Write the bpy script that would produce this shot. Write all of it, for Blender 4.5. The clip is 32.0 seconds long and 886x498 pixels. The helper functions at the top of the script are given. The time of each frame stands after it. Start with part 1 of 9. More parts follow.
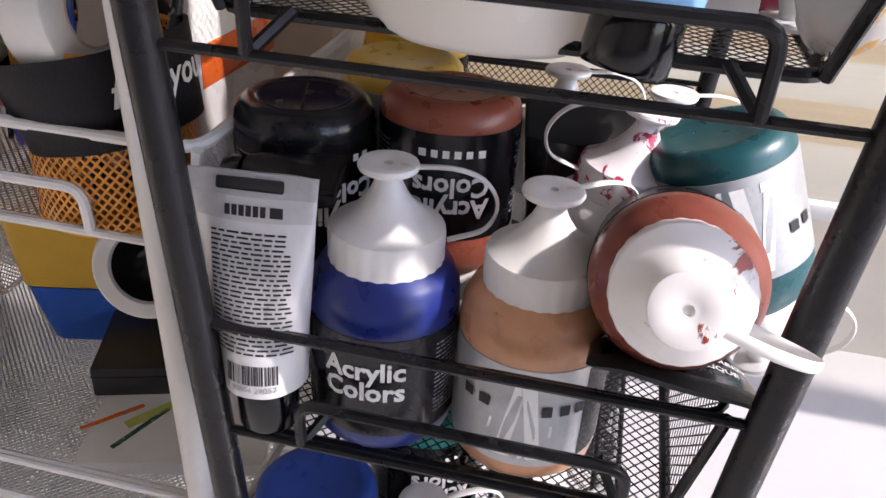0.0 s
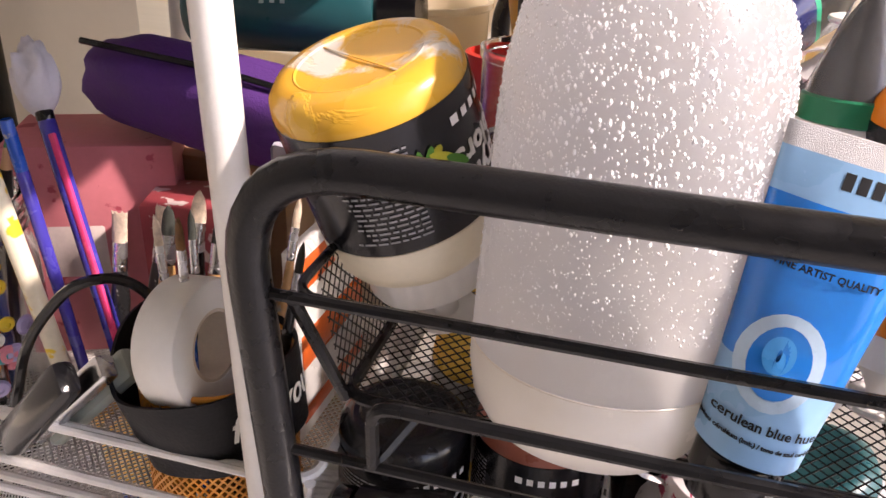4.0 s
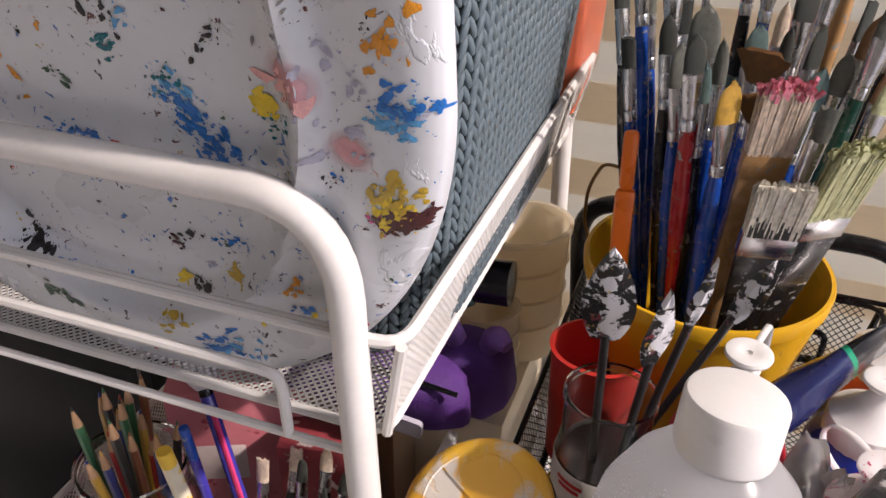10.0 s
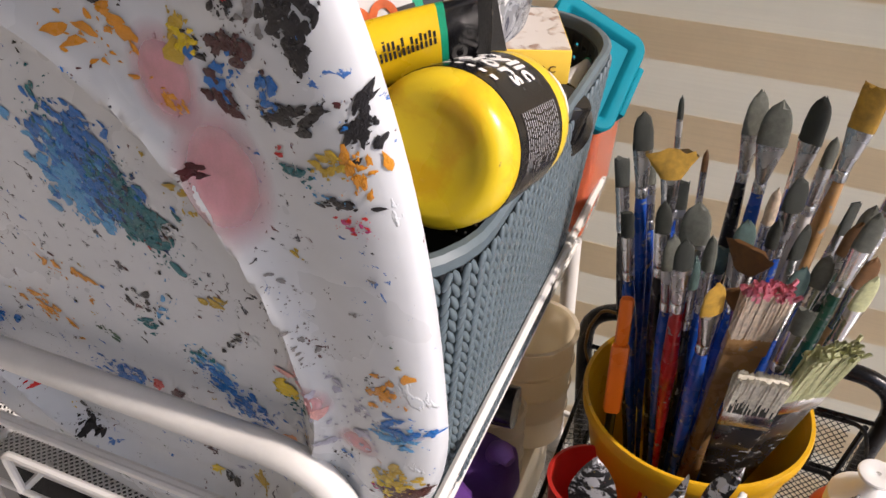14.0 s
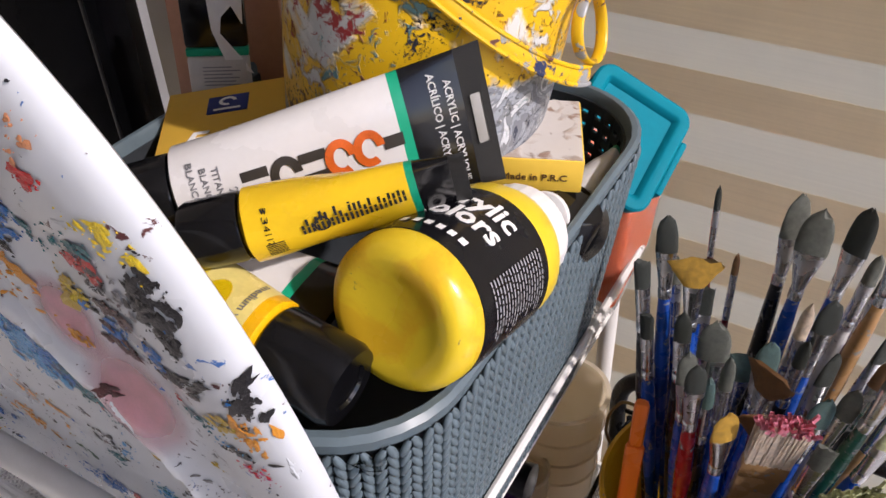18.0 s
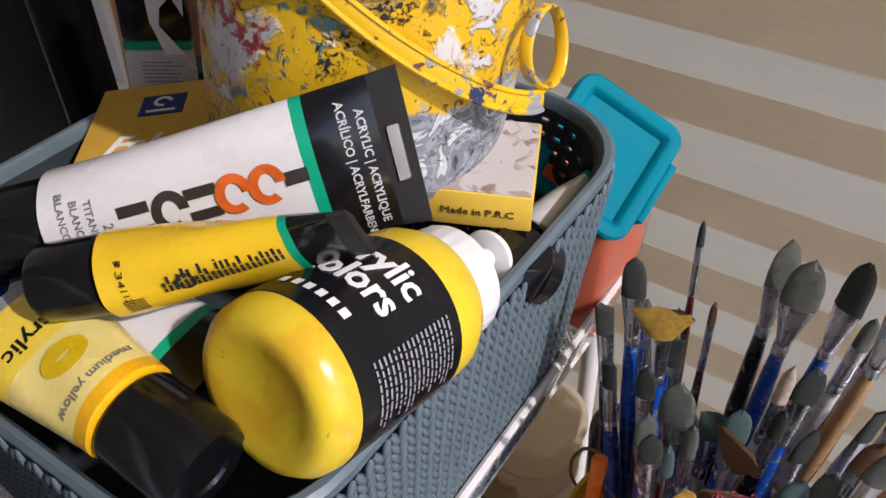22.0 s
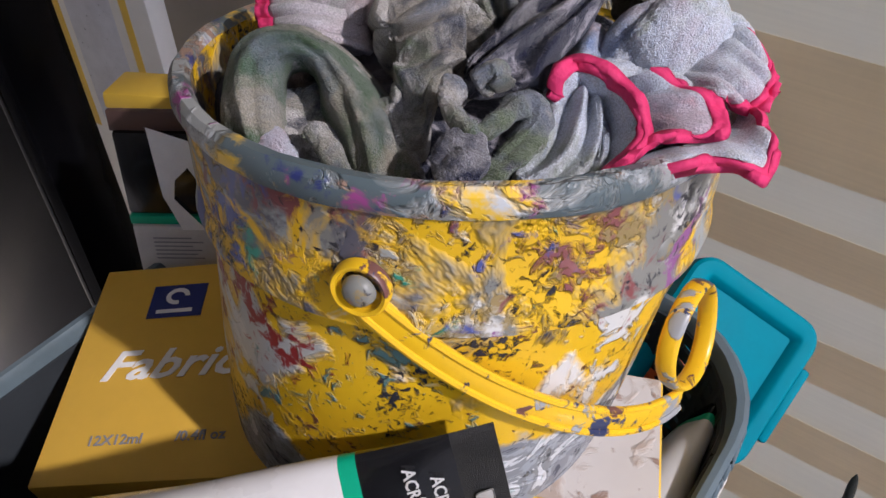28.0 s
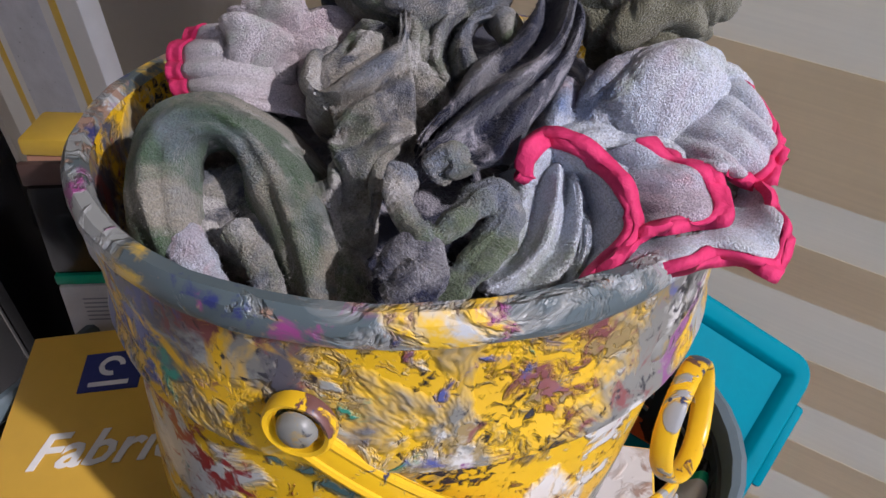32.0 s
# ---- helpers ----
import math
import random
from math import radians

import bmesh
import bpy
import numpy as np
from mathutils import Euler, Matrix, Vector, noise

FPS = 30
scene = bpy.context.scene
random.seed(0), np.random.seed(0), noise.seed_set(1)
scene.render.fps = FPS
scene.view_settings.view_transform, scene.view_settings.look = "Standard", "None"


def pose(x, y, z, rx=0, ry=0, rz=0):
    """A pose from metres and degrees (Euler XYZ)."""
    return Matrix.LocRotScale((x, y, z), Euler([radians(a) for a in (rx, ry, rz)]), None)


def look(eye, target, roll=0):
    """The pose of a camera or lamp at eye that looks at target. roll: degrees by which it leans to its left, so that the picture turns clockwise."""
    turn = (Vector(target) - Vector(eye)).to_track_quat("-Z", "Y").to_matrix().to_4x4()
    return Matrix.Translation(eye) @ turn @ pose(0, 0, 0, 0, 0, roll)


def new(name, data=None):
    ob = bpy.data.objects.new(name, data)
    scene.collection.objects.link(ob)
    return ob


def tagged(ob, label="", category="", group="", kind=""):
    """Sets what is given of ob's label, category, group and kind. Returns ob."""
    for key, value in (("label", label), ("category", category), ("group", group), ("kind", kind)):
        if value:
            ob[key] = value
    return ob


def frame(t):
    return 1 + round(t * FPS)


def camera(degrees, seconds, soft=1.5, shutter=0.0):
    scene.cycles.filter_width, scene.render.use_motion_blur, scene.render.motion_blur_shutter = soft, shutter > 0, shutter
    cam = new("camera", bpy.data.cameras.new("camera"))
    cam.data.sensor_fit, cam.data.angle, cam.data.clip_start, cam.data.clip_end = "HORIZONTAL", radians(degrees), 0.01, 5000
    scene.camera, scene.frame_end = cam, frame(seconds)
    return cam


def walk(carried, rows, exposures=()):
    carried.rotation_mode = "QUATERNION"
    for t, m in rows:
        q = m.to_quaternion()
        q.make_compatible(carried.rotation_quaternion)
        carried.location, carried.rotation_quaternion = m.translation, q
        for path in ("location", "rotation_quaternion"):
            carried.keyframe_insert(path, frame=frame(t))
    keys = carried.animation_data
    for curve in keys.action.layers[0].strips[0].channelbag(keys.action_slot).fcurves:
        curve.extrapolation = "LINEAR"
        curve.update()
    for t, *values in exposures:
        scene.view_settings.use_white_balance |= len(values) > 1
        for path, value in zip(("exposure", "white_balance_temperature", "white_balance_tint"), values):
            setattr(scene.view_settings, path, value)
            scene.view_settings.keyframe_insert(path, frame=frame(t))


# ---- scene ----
cam = camera(57.0, 32.0)
PATH = [
    (0, 0.0467, -0.0082, 0.6991, 60.10, -3.31, 12.98),
    (0.5, 0.0481, -0.0070, 0.7053, 60.05, -3.08, 13.30),
    (1, 0.0450, -0.0040, 0.7136, 60.36, -3.00, 13.52),
    (1.5, 0.0388, -0.0000, 0.7316, 61.23, -2.80, 13.50),
    (2, 0.0304, 0.0057, 0.7512, 61.83, -2.77, 13.50),
    (2.5, 0.0194, 0.0092, 0.7694, 62.68, -3.10, 13.63),
    (3, 0.0117, 0.0163, 0.7924, 63.23, -2.61, 14.70),
    (3.5, 0.0059, 0.0201, 0.8132, 63.56, -2.45, 15.08),
    (4, -0.0006, 0.0267, 0.8385, 63.33, -2.24, 15.46),
    (4.5, -0.0062, 0.0295, 0.8550, 63.86, -2.36, 15.88),
    (6.5, -0.0286, 0.0418, 0.9598, 60.94, 0.04, 17.21),
    (7, -0.0312, 0.0456, 0.9892, 60.41, -0.10, 17.61),
    (7.5, -0.0327, 0.0454, 1.0095, 60.57, -0.28, 17.99),
    (8, -0.0317, 0.0465, 1.0311, 60.36, -0.30, 18.61),
    (8.5, -0.0312, 0.0452, 1.0472, 60.28, -0.30, 18.95),
    (9, -0.0324, 0.0451, 1.0609, 59.94, -0.36, 19.34),
    (9.5, -0.0337, 0.0470, 1.0811, 59.22, -0.50, 19.77),
    (10, -0.0346, 0.0506, 1.1006, 58.22, -0.68, 20.10),
    (10.5, -0.0373, 0.0570, 1.1266, 56.97, -0.85, 20.45),
    (11, -0.0390, 0.0603, 1.1499, 56.23, -0.93, 20.74),
    (11.5, -0.0399, 0.0618, 1.1709, 55.84, -0.88, 20.97),
    (12, -0.0422, 0.0649, 1.1817, 56.06, -1.14, 21.12),
    (12.5, -0.0443, 0.0699, 1.2007, 55.72, -1.12, 21.37),
    (13, -0.0449, 0.0798, 1.2264, 55.23, -0.92, 21.80),
    (13.5, -0.0419, 0.0888, 1.2440, 54.72, -0.86, 22.13),
    (14, -0.0381, 0.0954, 1.2598, 54.28, -0.70, 22.66),
    (14.5, -0.0381, 0.1046, 1.2801, 53.76, -0.66, 22.86),
    (16.5, -0.0289, 0.1356, 1.3220, 51.87, 0.11, 25.45),
    (17, -0.0212, 0.1541, 1.3258, 51.51, 0.40, 26.80),
    (17.5, -0.0182, 0.1694, 1.3271, 51.23, 0.39, 28.01),
    (18, -0.0157, 0.1873, 1.3280, 51.18, 0.86, 29.70),
    (18.5, -0.0145, 0.2001, 1.3296, 50.84, 0.87, 30.86),
    (19, -0.0115, 0.2117, 1.3317, 50.48, 1.03, 31.70),
    (19.5, -0.0084, 0.2250, 1.3325, 50.22, 0.98, 32.23),
    (20, -0.0083, 0.2371, 1.3327, 49.87, 1.26, 32.43),
    (20.5, -0.0081, 0.2538, 1.3291, 49.38, 1.22, 32.71),
    (21, -0.0061, 0.2667, 1.3231, 49.03, 1.05, 32.92),
    (21.5, -0.0034, 0.2737, 1.3231, 48.79, 0.83, 33.26),
    (22, 0.0006, 0.2811, 1.3242, 48.72, 0.52, 33.72),
    (22.5, 0.0027, 0.2864, 1.3215, 48.66, 0.05, 34.06),
    (23, 0.0037, 0.2922, 1.3218, 48.47, -0.51, 34.72),
    (23.5, 0.0024, 0.3031, 1.3297, 48.30, -0.69, 35.43),
    (24, -0.0054, 0.3176, 1.3310, 48.10, -0.54, 35.86),
    (24.5, -0.0195, 0.3327, 1.3279, 47.81, -0.40, 36.25),
    (25, -0.0362, 0.3458, 1.3340, 47.52, -0.16, 36.54),
    (25.5, -0.0630, 0.3629, 1.3453, 47.37, 0.12, 36.94),
    (26, -0.0822, 0.3754, 1.3502, 47.31, 0.42, 36.76),
    (26.5, -0.0951, 0.3866, 1.3530, 47.33, 0.52, 36.74),
    (28.5, -0.1294, 0.4202, 1.3599, 46.54, 1.08, 35.93),
    (29, -0.1367, 0.4266, 1.3621, 46.11, 1.05, 35.54),
    (29.5, -0.1422, 0.4324, 1.3608, 46.21, 1.01, 35.55),
    (30, -0.1443, 0.4365, 1.3583, 45.98, 1.06, 35.00),
    (30.5, -0.1464, 0.4440, 1.3545, 45.63, 1.07, 34.45),
    (31, -0.1462, 0.4503, 1.3541, 45.56, 1.07, 33.87),
    (31.5, -0.1467, 0.4548, 1.3544, 45.62, 1.13, 33.37),
    (32, -0.1485, 0.4577, 1.3534, 45.80, 1.11, 33.09),
]
EXPOSURES = [(0, 1.74, 6150, 21), (2.5, 1.95, 6800, 25), (4.5, 1.95, 6900, 26), (7, 1.24, 6500, 25), (10, 1.1, 6560, 23), (14, 1.1, 6600, 20), (18, 0.97, 6200, 22), (24, 0.79, 5960, 21), (32, 0.75, 5780, 22)]
walk(cam, [(row[0], pose(*row[1:])) for row in PATH], EXPOSURES)
# world, sun and exposure
world = bpy.data.worlds.new("world")
scene.world = world
world.use_nodes = True
wn = world.node_tree
sky = wn.nodes.new("ShaderNodeTexSky")
sky.sky_type, sky.sun_disc = "NISHITA", False
SUN_EL, SUN_AZ = radians(40), radians(94)      # azimuth clockwise from +y
sky.sun_elevation, sky.sun_rotation = SUN_EL, SUN_AZ
wn.nodes["Background"].inputs[1].default_value = 0.14
wn.links.new(sky.outputs[0], wn.nodes["Background"].inputs[0])
sun = new("sun", bpy.data.lights.new("sun", "SUN"))
sun.data.energy, sun.data.angle, sun.data.color = 2.0, radians(1.8), (1.0, 0.93, 0.82)
SUN_DIR = Vector((math.sin(SUN_AZ) * math.cos(SUN_EL), math.cos(SUN_AZ) * math.cos(SUN_EL), math.sin(SUN_EL)))
sun.matrix_world = look((3 * SUN_DIR)[:], (0, 0, 0))

# ---------- materials ----------
MATS = {}


def mat(name, rgb, rough=0.5, metal=0.0, var=0.12, scale=40.0, bump=0.05, trans=0.0, coat=0.0, dirt=None, sss=0.0, ior=1.45, alpha=1.0):
    """Plain procedural surface: base colour with two scales of variation, fine relief, optional specks of another colour."""
    if name in MATS:
        return MATS[name]
    m = bpy.data.materials.new(name)
    m.use_nodes = True
    t = m.node_tree
    b = t.nodes["Principled BSDF"]
    co = t.nodes.new("ShaderNodeTexCoord")
    n1, n2 = t.nodes.new("ShaderNodeTexNoise"), t.nodes.new("ShaderNodeTexNoise")
    n1.inputs["Scale"].default_value, n2.inputs["Scale"].default_value = scale, scale * 9
    n1.inputs["Detail"].default_value = n2.inputs["Detail"].default_value = 4
    for n in (n1, n2):
        t.links.new(co.outputs["Object"], n.inputs["Vector"])
    add = t.nodes.new("ShaderNodeMath")
    add.operation = "MULTIPLY_ADD"
    add.inputs[1].default_value = 0.4
    t.links.new(n2.outputs["Fac"], add.inputs[0])
    t.links.new(n1.outputs["Fac"], add.inputs[2])
    ramp = t.nodes.new("ShaderNodeMapRange")
    ramp.inputs[1].default_value, ramp.inputs[2].default_value = 0.4, 1.0
    ramp.inputs[3].default_value, ramp.inputs[4].default_value = 1 - var, 1 + var
    t.links.new(add.outputs[0], ramp.inputs[0])
    mul = t.nodes.new("ShaderNodeMix")
    mul.data_type, mul.blend_type = "RGBA", "MULTIPLY"
    mul.inputs[0].default_value = 1
    mul.inputs[6].default_value = (*rgb, 1)
    t.links.new(ramp.outputs[0], mul.inputs[7])
    out = mul.outputs[2]
    if dirt:
        drgb, dscale, amount = dirt
        nd = t.nodes.new("ShaderNodeTexNoise")
        nd.inputs["Scale"].default_value, nd.inputs["Detail"].default_value = dscale, 6
        t.links.new(co.outputs["Object"], nd.inputs["Vector"])
        mr = t.nodes.new("ShaderNodeMapRange")
        mr.inputs[1].default_value, mr.inputs[2].default_value = 0.72 - amount, 0.75 - amount
        t.links.new(nd.outputs["Fac"], mr.inputs[0])
        mx = t.nodes.new("ShaderNodeMix")
        mx.data_type = "RGBA"
        t.links.new(mr.outputs[0], mx.inputs[0])
        t.links.new(out, mx.inputs[6])
        mx.inputs[7].default_value = (*drgb, 1)
        out = mx.outputs[2]
    t.links.new(out, b.inputs["Base Color"])
    rr = t.nodes.new("ShaderNodeMapRange")
    rr.inputs[1].default_value, rr.inputs[2].default_value = 0.3, 0.8
    rr.inputs[3].default_value, rr.inputs[4].default_value = max(rough - 0.08, 0.02), min(rough + 0.12, 1)
    t.links.new(n1.outputs["Fac"], rr.inputs[0])
    t.links.new(rr.outputs[0], b.inputs["Roughness"])
    b.inputs["Metallic"].default_value = metal
    b.inputs["Transmission Weight"].default_value = trans
    b.inputs["Coat Weight"].default_value = coat
    b.inputs["IOR"].default_value = ior
    b.inputs["Alpha"].default_value = alpha
    if sss:
        b.inputs["Subsurface Weight"].default_value = sss
        b.inputs["Subsurface Radius"].default_value = (0.01, 0.008, 0.006)
    if bump:
        bp = t.nodes.new("ShaderNodeBump")
        bp.inputs["Strength"].default_value, bp.inputs["Distance"].default_value = bump, 0.002
        t.links.new(n2.outputs["Fac"], bp.inputs["Height"])
        t.links.new(bp.outputs[0], b.inputs["Normal"])
    MATS[name] = m
    return m


def splatter(name, base, layers, rough=0.35, soft=0.015, zoned=0.45):
    """Plastic dotted with dried paint: each layer is (colour, scale, threshold, stretch) and lies over the ones before it."""
    m = mat(name, base, rough, var=0.06, scale=12, bump=0.0)
    t = m.node_tree
    b = t.nodes["Principled BSDF"]
    co = t.nodes["Texture Coordinate"]
    col = b.inputs["Base Color"].links[0].from_socket
    height = None
    for k, (rgb, sc, th, zone) in enumerate(layers):
        mp = t.nodes.new("ShaderNodeMapping")
        mp.inputs["Location"].default_value = (3.1 * k + 1, 1.7 * k, 5.3 * k)
        mp.inputs["Rotation"].default_value = (0, 0, 0.7 * k)
        t.links.new(co.outputs["Object"], mp.inputs[0])
        nz = t.nodes.new("ShaderNodeTexNoise")
        nz.inputs["Scale"].default_value, nz.inputs["Detail"].default_value = sc, 5
        nz.inputs["Roughness"].default_value, nz.inputs["Distortion"].default_value = 0.62, 0.6
        t.links.new(mp.outputs[0], nz.inputs["Vector"])
        big = t.nodes.new("ShaderNodeTexNoise")
        big.inputs["Scale"].default_value = zone
        t.links.new(mp.outputs[0], big.inputs["Vector"])
        s = t.nodes.new("ShaderNodeMath")
        s.operation = "MULTIPLY_ADD"
        s.inputs[1].default_value = zoned
        t.links.new(big.outputs["Fac"], s.inputs[0])
        t.links.new(nz.outputs["Fac"], s.inputs[2])
        mr = t.nodes.new("ShaderNodeMapRange")
        mr.inputs[1].default_value, mr.inputs[2].default_value = th + zoned / 2 - soft, th + zoned / 2 + soft
        t.links.new(s.outputs[0], mr.inputs[0])
        mx = t.nodes.new("ShaderNodeMix")
        mx.data_type = "RGBA"
        t.links.new(mr.outputs[0], mx.inputs[0])
        t.links.new(col, mx.inputs[6])
        mx.inputs[7].default_value = (*rgb, 1)
        col = mx.outputs[2]
        if height is None:
            height = mr.outputs[0]
        else:
            mxh = t.nodes.new("ShaderNodeMath")
            mxh.operation = "MAXIMUM"
            t.links.new(height, mxh.inputs[0])
            t.links.new(mr.outputs[0], mxh.inputs[1])
            height = mxh.outputs[0]
    t.links.new(col, b.inputs["Base Color"])
    bp = t.nodes.new("ShaderNodeBump")
    bp.inputs["Strength"].default_value, bp.inputs["Distance"].default_value = 0.5, 0.0012
    t.links.new(height, bp.inputs["Height"])
    t.links.new(bp.outputs[0], b.inputs["Normal"])
    return m


def see_through(m, amount, rgb):
    """Lets part of the light pass through thin stuff, scattered."""
    t = m.node_tree
    tl = t.nodes.new("ShaderNodeBsdfTranslucent")
    tl.inputs[0].default_value = (*rgb, 1)
    mx = t.nodes.new("ShaderNodeMixShader")
    mx.inputs[0].default_value = amount
    t.links.new(t.nodes["Principled BSDF"].outputs[0], mx.inputs[1])
    t.links.new(tl.outputs[0], mx.inputs[2])
    t.links.new(mx.outputs[0], t.nodes["Material Output"].inputs[0])
    return m


BLACK_STEEL = mat("black_powder_coat", (0.006, 0.006, 0.007), 0.30, 0.0, 0.25, 60, 0.12, ior=1.36)
WHITE_STEEL = mat("white_powder_coat", (0.66, 0.645, 0.62), 0.4, 0.0, 0.06, 40, 0.06)
WHITE_PLASTIC = mat("white_plastic", (0.72, 0.71, 0.69), 0.35, var=0.05, scale=50, bump=0.03, sss=0.1)
BLACK_PLASTIC = mat("black_plastic", (0.005, 0.005, 0.006), 0.14, var=0.3, scale=80, bump=0.05)
CLEAR = mat("clear_plastic", (0.95, 0.96, 0.96), 0.08, var=0.02, scale=60, bump=0.05, trans=0.95, ior=1.3)
GLASS = mat("glass", (0.95, 0.98, 0.97), 0.02, var=0.02, scale=60, bump=0.0, trans=1.0, ior=1.45)
LABEL_BLACK = mat("label_black", (0.006, 0.006, 0.008), 0.24, var=0.3, scale=60, bump=0.04)
LABEL_SILVER = mat("label_silver", (0.42, 0.43, 0.44), 0.35, 0.4, 0.2, 30, 0.04)
INK_WHITE = mat("ink_white", (0.78, 0.77, 0.75), 0.5, var=0.08, scale=80, bump=0.0)
INK_BLACK = mat("ink_black", (0.015, 0.015, 0.017), 0.5, var=0.1, scale=80, bump=0.0)
INK_GREY = mat("ink_grey", (0.25, 0.25, 0.26), 0.5, var=0.1, scale=80, bump=0.0)

# ---------- mesh helpers ----------


def part(name, bm, material, parent=None, label="", smooth=True, m=None):
    """Links a bmesh as one mesh object under a thing or a part."""
    me = bpy.data.meshes.new(name)
    if smooth:
        for f in bm.faces:
            f.smooth = True
        for e in bm.edges:
            if len(e.link_faces) == 2 and e.calc_face_angle(0) > 0.7:
                e.smooth = False
    bm.to_mesh(me)
    bm.free()
    me.materials.append(material)
    ob = new(name, me)
    if m is not None:
        ob.matrix_basis = m
    if parent is not None:
        ob.parent = parent
    if label:
        ob["label"] = label
    return ob


def thing(name, label, category, m, group="", kind=""):
    ob = new(name)
    ob.empty_display_size = 0.02
    ob.matrix_basis = m
    return tagged(ob, label, category, group, kind)


def lathe(profile, seg=32, wobble=None, closed=False):
    """Revolves (radius, z) pairs about z; wobble(angle, i) scales the radius."""
    bm = bmesh.new()
    rings = []
    for i, (r, z) in enumerate(profile):
        if r < 1e-5:
            rings.append([bm.verts.new((0, 0, z))])
            continue
        ring = []
        for k in range(seg):
            a = 2 * math.pi * k / seg
            q = r * (wobble(a, i) if wobble else 1)
            ring.append(bm.verts.new((q * math.cos(a), q * math.sin(a), z)))
        rings.append(ring)
    for a, b in zip(rings, rings[1:]):
        for k in range(seg):
            l = (k + 1) % seg
            if len(a) == 1 and len(b) > 1:
                bm.faces.new((a[0], b[l], b[k]))
            elif len(b) == 1 and len(a) > 1:
                bm.faces.new((a[k], a[l], b[0]))
            elif len(a) > 1:
                bm.faces.new((a[k], a[l], b[l], b[k]))
    bmesh.ops.recalc_face_normals(bm, faces=bm.faces)
    return bm


def rounded(points, radius=0.012, steps=5, loop=False):
    """A polyline with its corners rounded off."""
    pts = [Vector(p) for p in points]
    out = []
    n = len(pts)
    for i, p in enumerate(pts):
        if not loop and i in (0, n - 1):
            out.append(p)
            continue
        a, b = pts[i - 1], pts[(i + 1) % n]
        da, db = (a - p), (b - p)
        k = min(radius, da.length * 0.48, db.length * 0.48)
        s, e = p + da.normalized() * k, p + db.normalized() * k
        for j in range(steps + 1):
            f = j / steps
            out.append((1 - f) ** 2 * s + 2 * f * (1 - f) * p + f * f * e)
    return out


def sweep(points, r, seg=8, loop=False, flat=None, up=(0, 0, 1)):
    """A rod along a polyline; r may be a list; flat: (width, thickness) for a strap."""
    bm = bmesh.new()
    pts = [Vector(p) for p in points]
    n = len(pts)
    rings = []
    ref = Vector(up)
    prev = None
    for i, p in enumerate(pts):
        if loop:
            d = pts[(i + 1) % n] - pts[i - 1]
        else:
            d = pts[min(i + 1, n - 1)] - pts[max(i - 1, 0)]
        d.normalize()
        if prev is None:
            x = d.cross(ref)
            if x.length < 1e-3:
                x = d.cross(Vector((1, 0.1, 0)))
        else:
            x = prev - d * prev.dot(d)
        if flat:
            x = d.cross(ref)
        x.normalize()
        y = d.cross(x)
        prev = x
        rr = r[i] if isinstance(r, (list, tuple)) else r
        ring = []
        for k in range(seg):
            a = 2 * math.pi * k / seg
            if flat:
                ring.append(bm.verts.new(p + x * flat[1] / 2 * math.cos(a) + y * flat[0] / 2 * math.sin(a)))
            else:
                ring.append(bm.verts.new(p + rr * (x * math.cos(a) + y * math.sin(a))))
        rings.append(ring)
    pairs = list(zip(rings, rings[1:])) + ([(rings[-1], rings[0])] if loop else [])
    for a, b in pairs:
        for k in range(seg):
            bm.faces.new((a[k], a[(k + 1) % seg], b[(k + 1) % seg], b[k]))
    if not loop:
        bm.faces.new(rings[0][::-1])
        bm.faces.new(rings[-1])
    bmesh.ops.recalc_face_normals(bm, faces=bm.faces)
    return bm


def box(sx, sy, sz, bevel=0.002, at=(0, 0, 0), seg=2):
    """A bevelled box; at: the middle of its underside."""
    bm = bmesh.new()
    bmesh.ops.create_cube(bm, size=1, matrix=Matrix.Translation((at[0], at[1], at[2] + sz / 2)) @ Matrix.Diagonal((sx, sy, sz, 1)))
    if bevel:
        bmesh.ops.bevel(bm, geom=bm.edges[:], offset=bevel, segments=seg, affect="EDGES", profile=0.5)
    return bm


def join(bms):
    out = bmesh.new()
    for b in bms:
        me = bpy.data.meshes.new("tmp")
        b.to_mesh(me)
        b.free()
        out.from_mesh(me)
        bpy.data.meshes.remove(me)
    return out


def strips(segments, w, t, normal):
    """Many straight flat wires in one mesh: pairs of end points, width w across, thickness t along the normal."""
    verts, faces = [], []
    nrm = Vector(normal).normalized()
    for a, b in segments:
        a, b = Vector(a), Vector(b)
        d = (b - a)
        if d.length < 1e-5:
            continue
        x = d.normalized().cross(nrm) * w / 2
        y = nrm * t / 2
        i = len(verts)
        for p in (a, b):
            verts += [p + x + y, p - x + y, p - x - y, p + x - y]
        faces += [(i, i + 1, i + 5, i + 4), (i + 1, i + 2, i + 6, i + 5), (i + 2, i + 3, i + 7, i + 6), (i + 3, i, i + 4, i + 7)]
    me = bpy.data.meshes.new("tmp")
    me.from_pydata([tuple(v) for v in verts], [], faces)
    bm = bmesh.new()
    bm.from_mesh(me)
    bpy.data.meshes.remove(me)
    bmesh.ops.recalc_face_normals(bm, faces=bm.faces)
    return bm


